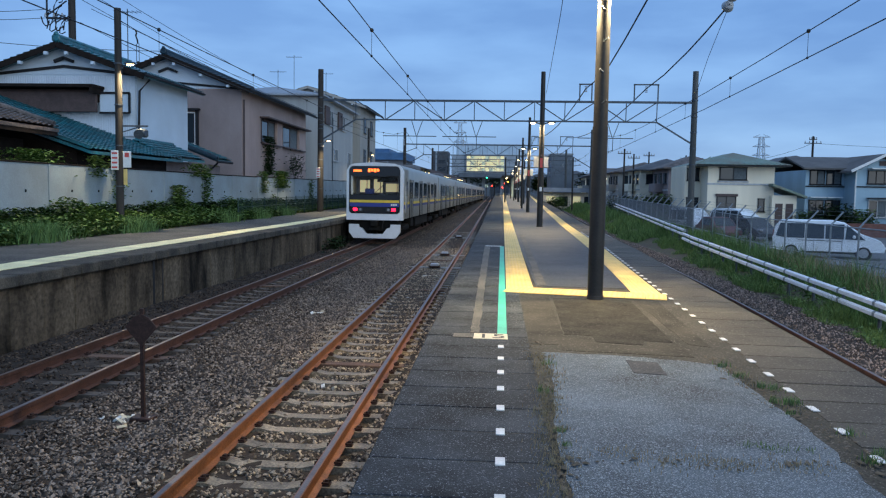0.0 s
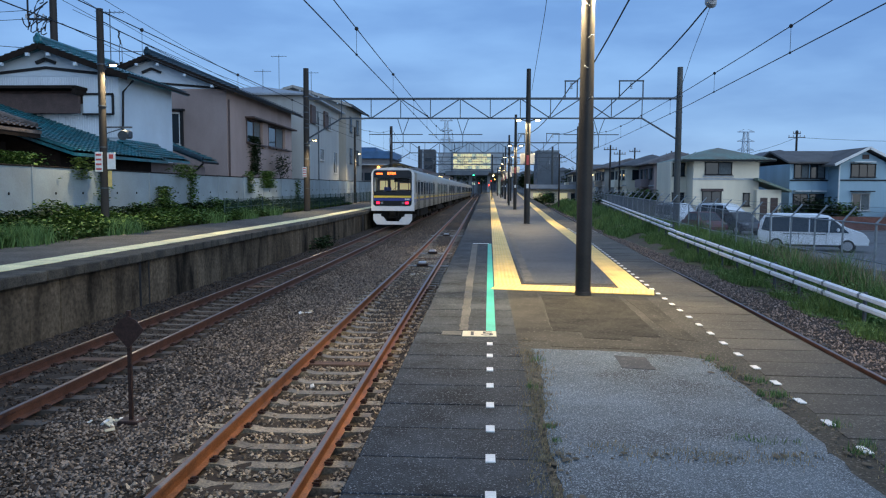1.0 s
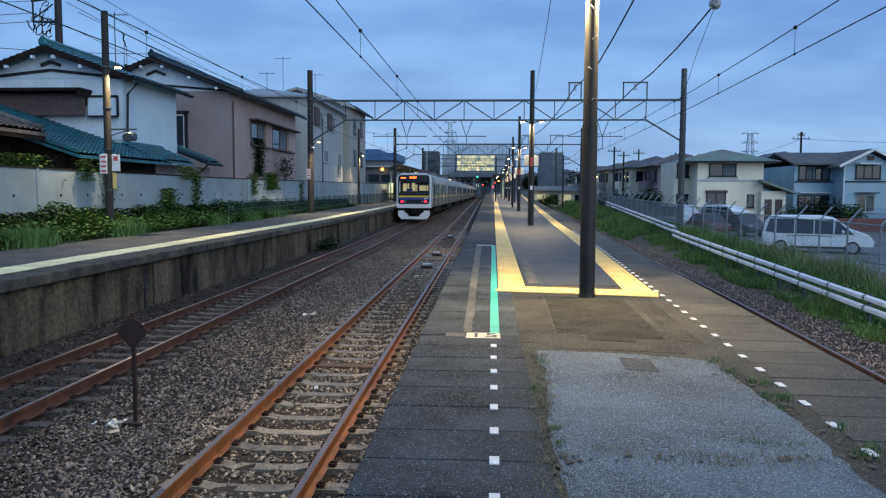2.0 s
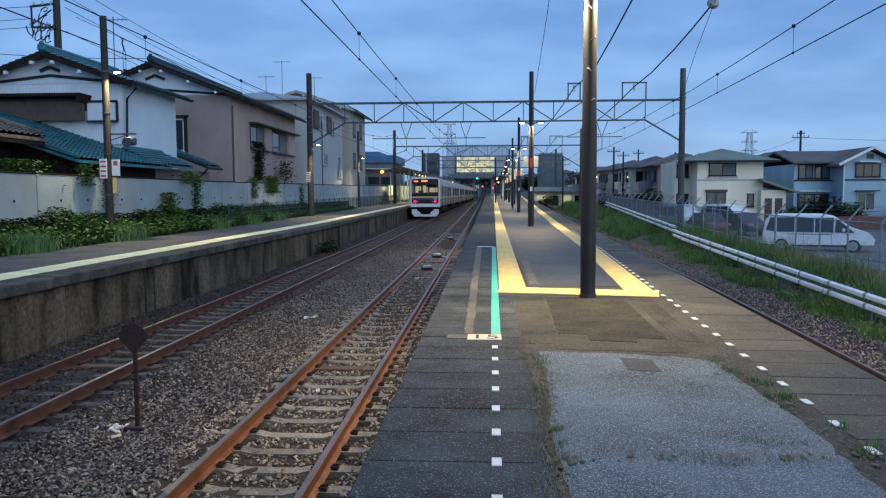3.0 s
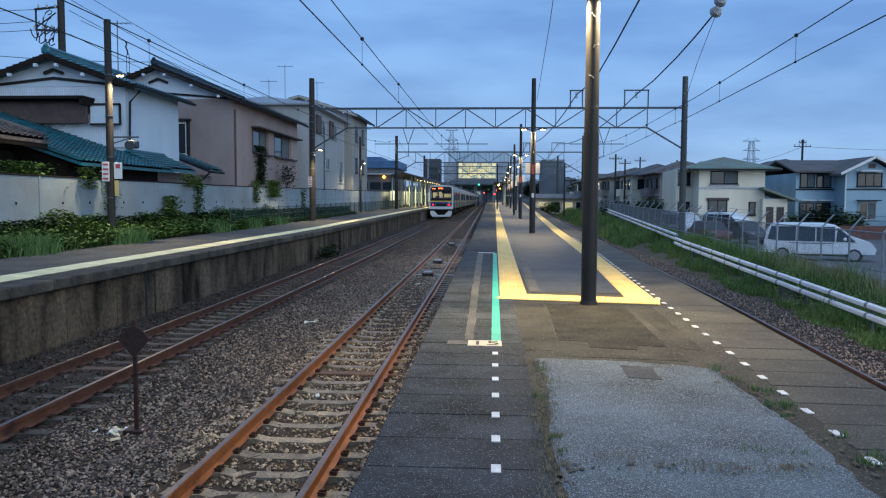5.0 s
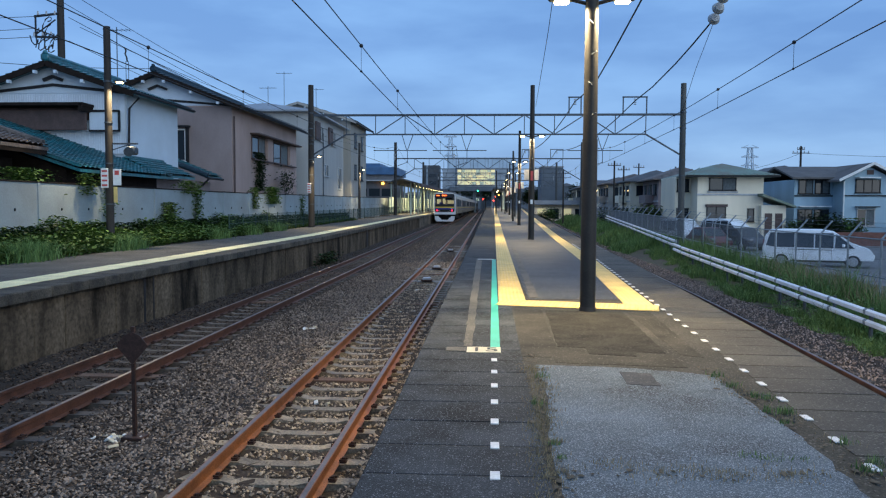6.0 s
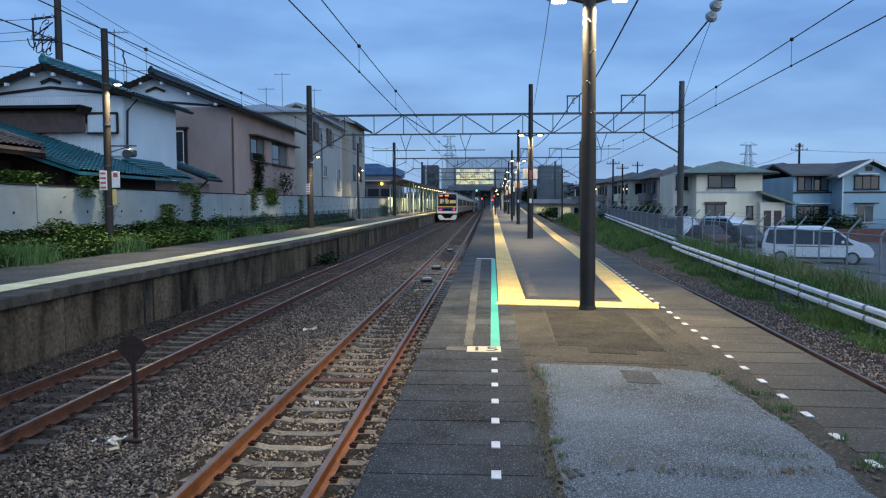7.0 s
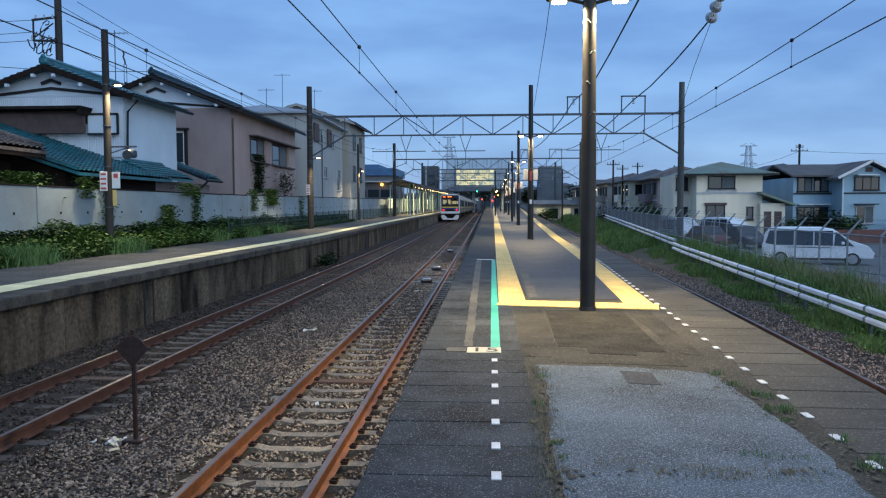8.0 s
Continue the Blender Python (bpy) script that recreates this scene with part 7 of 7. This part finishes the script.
    part("bracket", MB().bar((0, 0, 12.75), (-1.45, 0, 12.60), 0.10, 0.12).bar((0, 0, 11.35), (-1.40, 0, 11.40), 0.10, 0.12).bar((-1.38, 0, 12.65), (-1.38, 0, 11.35), 0.08, 0.08).bar((-0.15, 0, 12.4), (-1.3, 0, 11.6), 0.06, 0.06), M["wire"], box, "dark steel bracket frame")
    rng = np.random.default_rng(31)
    for i in range(9):
        x, z = -1.5 + 1.3 * rng.random(), 11.2 + 1.4 * rng.random()
        part("cable_loop", MB().path([(x + 0.32 * math.cos(q * 0.7 + i) * (1 - 0.05 * q), 0.1 * math.sin(q), z - 0.10 * q + 0.30 * math.sin(q * 0.9 + i)) for q in range(8)], 0.035, 6), M["wire"], box)
    for i in range(6):
        part("insulator", MB().tube((-1.45 + 0.26 * i, -0.05, 11.46 + (1.22 if i % 2 else 0)), (-1.45 + 0.26 * i, -0.05, 11.68 + (1.22 if i % 2 else 0)), 0.065, 0.04, 10), M["insul"], box)
    lines = (((-44, 36, 13.0), (-27.1, 44.7, 12.6)), ((-44, 36, 12.0), (-27.1, 44.7, 11.9)), ((-44, 36, 11.7), (-27.1, 44.7, 11.4)), ((-44, 36, 11.6), (-18.9, 42.4, 9.05)), ((-44, 38, 8.2), (-21.9, 40, 7.6)), ((-25.9, 45, 13.7), (-22.0, 110, 11.0)), ((-24.5, 45, 13.7), (-20.0, 110, 11.0)), ((-25.2, 45, 12.6), (-20.5, 110, 10.2)), ((-25.2, 45, 11.2), (-20.8, 110, 9.2)), ((-24.5, 45, 12.0), (-14.0, 90, 9.6)),
             ((33.65, 85, 7.3), (80, 90, 8.6)), ((33.65, 85, 7.3), (25.5, 98, 5.9)))
    for a, b in lines:
        w = thing("power_line", "thin dark power line between poles", "power line", group="power lines")
        a, b = Vector(a), Vector(b)
        part("wire", MB().path([a.lerp(b, i / 12) - Vector((0, 0, 0.9 * 4 * (i / 12) * (1 - i / 12))) for i in range(13)], 0.018, 5), M["wire"], w)
    w = thing("power_line", "thin dark cable strung between the poles of the side platform", "power line", group="power lines")
    part("wire", MB().path([(-12.2, 23.9, 6.74), (-12.2, 25.2, 6.65), (-12.3, 35.0, 6.45), (-12.45, 50.0, 6.5), (-12.6, 64.0, 6.85), (-12.7, 74.7, 7.25)], 0.014, 5), M["wire"], w)
    hg = thing("cable_hanger", "dark hanger with two drop wires on the overhead cable", "cable hanger", pose(-12.22, 25.2, 0.15))
    part("hook", MB().path([(0.02, 0, 6.50), (0.06, 0, 6.40), (0.03, 0, 6.30), (0.08, 0, 6.18), (0.10, 0, 6.04)], 0.026, 6), M["wire"], hg)
    part("drop_wire", MB().tube((0.05, 0, 6.05), (0.05, 0, 5.45), 0.010, n=5).tube((0.14, 0, 6.05), (0.14, 0, 5.45), 0.010, n=5).ball((0.10, 0, 5.42), 0.07, 0.05, 0.05, 8, 5), M["wire"], hg)
    # far signals
    for x, y, z, m, r in ((-2.6, 185, 4.2, "green_glow", 0.17), (1.8, 195, 2.9, "red_glow", 0.15), (2.6, 192, 3.3, "orange_glow", 0.15), (1.2, 188, 1.9, "red_glow", 0.16), (-1.4, 198, 2.3, "red_glow", 0.15), (2.4, 199, 4.6, "orange_glow", 0.14)):
        g = thing("signal_lamp", "small glowing railway signal at the end of the platform", "signal", pose(x, y, rise(y)), "far signals")
        part("mast", MB().tube((0, 0, -1.2), (0, 0, z), 0.07, n=8), M["pole"], g)
        part("head", MB().box(0, 0, z, r * 2.6, 0.25, r * 3, 0.05), M["black"], g)
        part("lens", MB().tube((0, -0.2, z), (0, -0.12, z), r, n=12), M[m], g, "glowing lens")
    for x, y, z in ((-28.5, 190, 11.2), (-25.0, 200, 9.8), (-24.0, 215, 10.5), (7.2, 170, 6.6), (10.3, 150, 5.9), (14.5, 105, 3.6)):
        g = thing("street_lamp", "small bright street lamp in the distance", "street lamp", pose(x, y, 0), "far street lamps")
        part("pole", MB().tube((0, 0, -1), (0, 0, z), 0.07, n=8), M["steel"], g)
        part("lamp_head", MB().box(0, 0, z, 0.5, 0.3, 0.2, 0.05), M["lamp_glow"], g, "glowing head")


# ---- plants ----
def leaves(name, n, place, size, material, label, category, seed, upright=0.4, long=1.3):
    """Many small bent leaves; place(rng) gives a point."""
    rng = np.random.default_rng(seed)
    vs, fs = [], []
    for k in range(n):
        p = np.array(place(rng))
        a, t = rng.random() * 6.283, rng.normal(0, 0.7)
        s = size * (0.5 + rng.random())
        d = np.array([math.cos(a), math.sin(a), upright * rng.normal(0.3, 0.6)])
        d /= np.linalg.norm(d)
        q = np.cross(d, [math.sin(t) * 0.8, math.cos(t) * 0.3, 1.0])
        q /= np.linalg.norm(q) + 1e-9
        nrm = np.cross(q, d) * 0.12 * s
        L = d * s * long
        w = q * s * 0.5
        vs += [tuple(p - L * 0.5), tuple(p + w + nrm), tuple(p + L * 0.5), tuple(p - w + nrm)]
        b = 4 * k
        fs += [(b, b + 1, b + 2), (b, b + 2, b + 3)]
    me = bpy.data.meshes.new(name)
    me.from_pydata(vs, [], fs)
    me.materials.append(M[material])
    return tagged(new(name, me), label, category, kind="stuff")


def blades(name, n, place, height, material, label, seed, wide=0.012, tall=None):
    """Grass blades that bend at their middle."""
    rng = np.random.default_rng(seed)
    vs, fs = [], []
    for k in range(n):
        x, y, z = place(rng)
        h = height * (0.35 + rng.random() * 0.9) * (tall(x, y) if tall else 1.0)
        a = rng.random() * 6.283
        lx, ly = rng.normal(0, 0.28) * h, rng.normal(0, 0.28) * h
        wx, wy = math.cos(a) * wide, math.sin(a) * wide
        vs += [(x - wx, y - wy, z), (x + wx, y + wy, z), (x + lx * 0.4 + wx * 0.7, y + ly * 0.4 + wy * 0.7, z + h * 0.6), (x + lx * 0.4 - wx * 0.7, y + ly * 0.4 - wy * 0.7, z + h * 0.6), (x + lx * 1.1, y + ly * 1.1, z + h)]
        b = 5 * k
        fs += [(b, b + 1, b + 2, b + 3), (b + 3, b + 2, b + 4)]
    me = bpy.data.meshes.new(name)
    me.from_pydata(vs, [], fs)
    me.materials.append(M[material])
    return tagged(new(name, me), label, "grass", kind="stuff")


def bank(x, y):
    """The grassy bank between the siding and the fence."""
    lo, hi = RAIL - 0.33 + rise(y), guard_top(y) - 0.78
    u = min(max((x - (right_edge(y) + 3.2)) / 1.2, 0.0), 1.0)
    return lo + (hi - lo) * u + 0.05 * math.sin(x * 3.1 + y * 1.7)


def build_plants():
    ys, cols = stations(-8, 110, 1.0), 14
    vs = [(right_edge(y) + 3.2 + (8.0 - 0.04 * y) * i / cols, y, bank(right_edge(y) + 3.2 + (8.0 - 0.04 * y) * i / cols, y)) for y in ys for i in range(cols + 1)]
    n = cols + 1
    bk = MB().add(vs, [(j * n + i, j * n + i + 1, (j + 1) * n + i + 1, (j + 1) * n + i) for j in range(len(ys) - 1) for i in range(cols)])
    solid("ground_bank", bk, M["bank"], "weedy earth bank between the siding and the fence", "ground")
    def hedge(rng):
        y = 13 + 55 * rng.random() ** 1.6
        bumpy = 0.55 + 0.32 * math.sin(y * 0.9) + 0.2 * math.sin(y * 2.3 + 1)
        u = rng.random()
        x = -13.05 + u * (1.75 if y < 40 else 1.2)
        top = (0.72 + 0.48 * bumpy) * (1.0 if y < 44 else 0.55) * (1.0 - 0.62 * u)
        return (x + rng.normal(0, 0.08), y, -0.12 + top * (0.25 + 0.75 * rng.random() ** 0.6) + rise(y))
    leaves("hedge_ivy", 60000, hedge, 0.085, "leaf", "dense ivy and shrub verge behind the side platform", "hedge", 21)
    leaves("hedge_bright", 9000, hedge, 0.08, "leaf_ivy", "yellow-green vine leaves over the verge", "hedge", 22)
    # the hedge's inner shade is put into these leaves by the darker green
    leaves("hedge_dark", 16000, lambda r: (-12.75 + 0.3 * r.random(), 13 + 55 * r.random(), 0.9 * r.random() - 0.1), 0.10, "leaf_dark", "inner foliage of the verge, its shade put into a darker green", "hedge", 23)
    blades("verge_grass", 3600, lambda r: (lambda c: (-11.45 + r.normal(0, 0.25), c + r.normal(0, 0.38), -0.05))((17.9, 18.3, 18.6, 22.9, 23.6, 31.5, 36.0, 40.5, 13.0)[int(r.integers(9))]), 0.5, "grass", "green grass tufts at the back of the side platform", 24, 0.012)
    for k, (y, z0, z1, w, n) in enumerate(((24.2, 1.7, 2.4, 0.55, 420), (25.6, 0.9, 2.2, 0.4, 420), (32.9, 1.9, 2.45, 1.3, 700), (33.6, 0.6, 2.1, 0.5, 700), (42.2, 1.2, 2.4, 0.5, 700), (45.6, 1.5, 2.5, 1.3, 2200), (30.6, 0.4, 1.5, 0.8, 1200), (53.0, 0.6, 2.1, 0.7, 600))):
        leaves("wall_creeper", n, lambda r: (-13.1 + r.normal(0, 0.12), y + r.normal(0, w * 0.5), z0 + (z1 - z0) * r.random()), 0.09, "leaf" if k % 2 else "leaf_ivy", "creeper hanging over the boundary wall", "creeper", 30 + k)
    leaves("wall_vine", 1800, lambda r: (-14.35 + r.normal(0, 0.1), 47.4 + r.normal(0, 0.5), 2.3 + 2.4 * r.random()), 0.10, "leaf_dark", "dark climbing vine on the pink wall", "creeper", 41)
    leaves("garden_bush", 1500, lambda r: (-14.3 + r.normal(0, 0.3), 22.6 + r.normal(0, 0.55), 1.7 + 0.8 * r.random()), 0.09, "leaf", "garden bush under the brown eaves", "bush", 42)
    tr = thing("garden_tree", "small thin garden tree behind the wall", "tree", pose(-13.9, 51.5, 0))
    part("trunk", MB().tube((0, 0, 0), (0.05, 0.1, 2.0), 0.06, 0.035, 8).tube((0.05, 0.1, 2.0), (0.1, 0.9, 3.2), 0.03, 0.012, 6).tube((0.05, 0.1, 2.0), (-0.1, -0.4, 3.5), 0.03, 0.012, 6).tube((0.05, 0.1, 1.8), (0.1, 1.6, 2.9), 0.03, 0.012, 6), M["bark"], tr)
    cr = leaves("crown", 700, lambda r: (0.05 + r.normal(0, 0.2), (0.9, -0.4, 1.5, 0.2)[int(r.integers(4))] + r.normal(0, 0.28), (3.2, 3.4, 2.9, 2.7)[int(r.integers(4))] + r.normal(0, 0.28)), 0.10, "leaf_dark", "", "", 43)
    cr.parent = tr
    # right-hand verge
    def verge(rng):
        y = 9 + 55 * rng.random() ** 1.5
        x = 7.0 + 0.05 * y + rng.random() * 2.9
        while math.sin(x * 2.9 + y * 0.8) + math.sin(y * 1.9 - x) + 0.9 * math.sin(y * 0.47) < 0.55 - 1.1 * (x - 7.6 - 0.05 * y):
            y = 9 + 55 * rng.random() ** 1.5
            x = 7.0 + 0.05 * y + rng.random() * 2.9
        return (x, y, bank(x, y))
    def lush(x, y):
        return 0.85 + 0.38 * math.sin(y * 1.15 + 0.6 * x) + 0.30 * math.sin(y * 2.7 - 2.2 * x + 1.0) + 0.16 * math.sin(y * 5.3 + x * 4.0)
    blades("verge_grass_right", 56000, verge, 0.37, "grass", "green weeds and grass along the guard rail", 51, 0.010, lush)
    def far_verge(rng):
        while True:
            y = 44 + 66 * rng.random() ** 1.3
            u = rng.random()
            if math.sin(y * 0.6) + 0.7 * math.sin(y * 1.7 + 1) > 1.6 * (1 - u) - 2.2:
                x = right_edge(y) + 2.9 + (7.9 - 0.046 * y) * u * 0.6
                return (x, y, bank(x, y))
    blades("far_verge_grass", 24000, far_verge, 0.42, "grass", "green grass along the fence further down the siding", 57, 0.02, lush)

    def skirt(rng):
        while True:
            y = 8 + 60 * rng.random() ** 1.5
            u = rng.random()
            if 0.55 * math.sin(y * 0.83) + 0.5 * math.sin(y * 2.1 + 1.3) + 0.35 * math.sin(y * 4.4) > 1.5 * u - 1.35 + 0.5 * rng.random():
                x = 7.3 + 0.05 * y - 0.95 * u
                return (x, y, max(bank(x, y), RAIL - 0.36 + rise(y)))
    blades("verge_low_grass", 20000, skirt, 0.24, "grass", "low green grass spreading from the guard rail onto the stones", 55, 0.009, lush)
    leaves("verge_low_weeds", 7000, lambda r: (lambda p: (p[0], p[1], p[2] + 0.22 * r.random() ** 1.5 * max(0.2, lush(p[0], p[1]))))(skirt(r)), 0.045, "grass", "leafy weeds at the foot of the guard rail", "weeds", 56, 0.8)
    blades("verge_tall_grass", 9000, lambda r: ((lambda y: (lambda x: (x, y, bank(x, y)))(8.9 + 0.02 * y + r.random() * 1.7))(15 + 26 * r.random())), 0.80, "grass", "tall grass growing against the mesh fence", 52, 0.010, lush)
    leaves("verge_weeds", 16000, lambda r: ((lambda y: (lambda x: (x, y, bank(x, y) + 0.5 * r.random() ** 1.3 * max(0.2, lush(x, y))))(7.5 + 0.05 * y + r.random() * 2.2))(10 + 32 * r.random())), 0.06, "grass", "broad-leaved weeds among the grass", "weeds", 53, 0.8)
    blades("verge_seed_heads", 1200, lambda r: ((lambda y: (lambda x: (x, y, bank(x, y)))(9.3 + 0.03 * y + r.random() * 1.2))(16 + 14 * r.random())), 0.95, "grass_dry", "dry yellow seed heads above the grass", 54, 0.010)
    # weeds in the platform joints
    def joint(rng):
        u = rng.random()
        if u < 0.5:
            y = 2.6 + 4.0 * rng.random()
            c = 0.36 + 0.05 * math.sin(y * 1.3)
            return (c + rng.normal(0, 0.035), y, 0.0)
        if u < 0.88:
            y = 3.0 + 3.6 * rng.random()
            return (2.0 - 0.06 * (y - 5) + rng.normal(0, 0.05), y, 0.0)
        x = 0.45 + 1.5 * rng.random()
        return (x, 3.98 + 0.05 * math.sin(x * 5) + rng.normal(0, 0.04), 0.002)
    clumps = [joint(np.random.default_rng(900 + i)) for i in range(120)]
    blades("joint_weeds", 2600, lambda r: (lambda c: (c[0] + r.normal(0, 0.045), c[1] + r.normal(0, 0.06), c[2]))(clumps[int(r.integers(120))]), 0.026, "grass_dry", "dry brown weeds in the platform joints", 61, 0.0022)
    green = [c for c in clumps if c[0] > 1.86][:16] + [c for c in clumps if c[0] < 0.5][:3]
    blades("joint_grass", 750, lambda r: (lambda c: (c[0] + r.normal(0, 0.03), c[1] + r.normal(0, 0.03), c[2]))(green[int(r.integers(len(green)))]), 0.05, "grass", "green grass tufts in the platform joints", 62, 0.0025)
    tufts = ((0.68, 4.15, 0.07), (0.75, 4.10, 0.09), (1.12, 4.08, 0.09), (1.22, 4.02, 0.07), (0.95, 4.03, 0.12), (0.41, 4.5, 0.04), (0.43, 5.2, 0.05), (0.45, 5.9, 0.05), (0.43, 6.5, 0.05), (1.36, 3.98, 0.10))
    blades("dry_tufts", 620, lambda r: (lambda c: (c[0] + r.normal(0, c[2]), c[1] + r.normal(0, c[2] * 0.5), 0.001))(tufts[int(r.integers(len(tufts)))]), 0.026, "grass_dry", "dry straw tufts in the cracks of the platform", 63, 0.0018)
    fresh = ((1.48, 4.32, 0.05), (1.74, 4.26, 0.06), (1.58, 4.28, 0.05), (0.40, 4.45, 0.02), (0.41, 4.2, 0.02), (1.92, 5.0, 0.03))
    blades("fresh_tufts", 200, lambda r: (lambda c: (c[0] + r.normal(0, c[2]), c[1] + r.normal(0, c[2] * 0.5), 0.001))(fresh[int(r.integers(len(fresh)))]), 0.032, "grass", "green tufts in the cracks of the platform", 64, 0.002)
    for k, (pts, w) in enumerate(((((0.36, 2.0), (0.38, 3.2), (0.34, 4.4), (0.39, 5.6), (0.36, 6.6), (0.40, 7.2)), 0.05), (((2.06, 2.8), (2.02, 4.0), (1.95, 5.2), (1.93, 6.0), (1.90, 6.7)), 0.06), (((0.45, 3.95), (0.8, 4.02), (1.2, 3.93), (1.6, 4.05), (1.95, 4.1)), 0.03))):
        rng = np.random.default_rng(700 + k)
        vs, fs = [], []
        for a, b in zip(pts, pts[1:]):
            for i in range(60 if k < 2 else 10):
                u = rng.random()
                c = (a[0] + (b[0] - a[0]) * u + rng.normal(0, w), a[1] + (b[1] - a[1]) * u + rng.normal(0, w))
                s, t = 0.004 + 0.013 * rng.random() ** 2, len(vs)
                m = 6
                vs += [(c[0] + s * (0.6 + rng.random()) * math.cos(q * 1.047), c[1] + s * (0.6 + 2 * rng.random()) * math.sin(q * 1.047), 0.0072) for q in range(m)] + [(c[0], c[1], 0.010 + 0.005 * rng.random())]
                fs += [(t + q, t + (q + 1) % m, t + m) for q in range(m)]
        solid("joint_dirt", MB().add(vs, fs), M["soil"], "crumbs of soil and moss along a platform joint", "dirt", "stuff")
    # shrubs by the platform wall and in front of the far houses
    leaves("track_weed", 700, lambda r: (-7.2 + r.normal(0, 0.14), 34 + r.normal(0, 0.9), -1.2 + 0.5 * r.random() ** 2), 0.10, "leaf_dark", "dark weed clump at the foot of the platform", "weeds", 63)
    for k, (x, y, z, w, h, n) in enumerate(((15.0, 78, -1.0, 1.9, 1.6, 2600), (12.4, 74, -0.9, 1.7, 2.0, 2400), (14.5, 69, -0.9, 1.7, 2.3, 2600), (16.4, 72, -0.9, 1.2, 2.0, 1400), (12.3, 76, -1.0, 1.4, 2.0, 1600), (25.6, 60.0, -1.4, 1.4, 2.3, 2200), (27.6, 60.2, -1.4, 1.2, 1.9, 1600), (32.5, 60.0, -1.4, 1.5, 2.0, 1800), (23.9, 61, -1.4, 0.8, 1.8, 700), (6.6, 96, -0.8, 1.0, 1.4, 900), (8.0, 100, -0.8, 1.4, 2.0, 1200))):
        leaves("shrub", n, lambda r: (lambda v: (x + v[0] * w, y + v[1] * w * 0.7, z + h * (0.55 + 0.5 * v[2])))(r.normal(0, 0.45, 3).clip(-1, 1)), 0.17, "leaf_dark" if k % 2 else "leaf", "dark rounded garden shrub", "shrub", 70 + k)
    for k, (x, y, h) in enumerate(((9.6, 175, 5.0), (13.0, 185, 5.5), (-7.0, 262, 9.0), (-1.0, 268, 8.0), (-12, 255, 8), (5, 262, 7.5), (20, 170, 6))):
        t = thing("far_tree", "dark leafy tree in the distance", "tree", pose(x, y, rise(y) - 1.2), "far trees")
        tk = MB().tube((0, 0, 0), (0, 0, h * 0.6), 0.22, 0.10, 8)
        for q in range(4):
            tk.tube((0, 0, h * (0.35 + 0.06 * q)), (math.cos(q * 1.7) * h * 0.25, math.sin(q * 1.7) * h * 0.25, h * (0.62 + 0.07 * q)), 0.08, 0.03, 6)
        part("trunk", tk, M["bark"], t)
        cr = leaves("crown", 1500, lambda r: (lambda c, v: (c[0] + v[0] * h * 0.13, c[1] + v[1] * h * 0.13, c[2] + v[2] * h * 0.11))([(0, 0, h * 0.8), (h * 0.24, 0, h * 0.66), (-h * 0.22, h * 0.1, h * 0.7), (0.05 * h, -h * 0.22, h * 0.6), (-0.1 * h, 0.05 * h, h * 0.92)][int(r.integers(5))], r.normal(0, 1, 3)), 0.4, "leaf_dark", "", "", 90 + k)
        cr.parent = t


build_ground()
build_ballast()
build_station()
build_right_houses()
build_left_houses()
build_left_wall()
build_guard_rail()
build_mesh_fence()
build_vehicles()
for gy, gl, gr, gt in GANTRIES:
    build_gantry(gy, gl, gr, gt)
build_wires()
build_lamps()
build_marker()
build_plants()
train = build_train()
build_tracks()
build_platforms()


def motions():
    walk(train, [(t / 4, train_at(t / 4)) for t in range(33)])


motions()
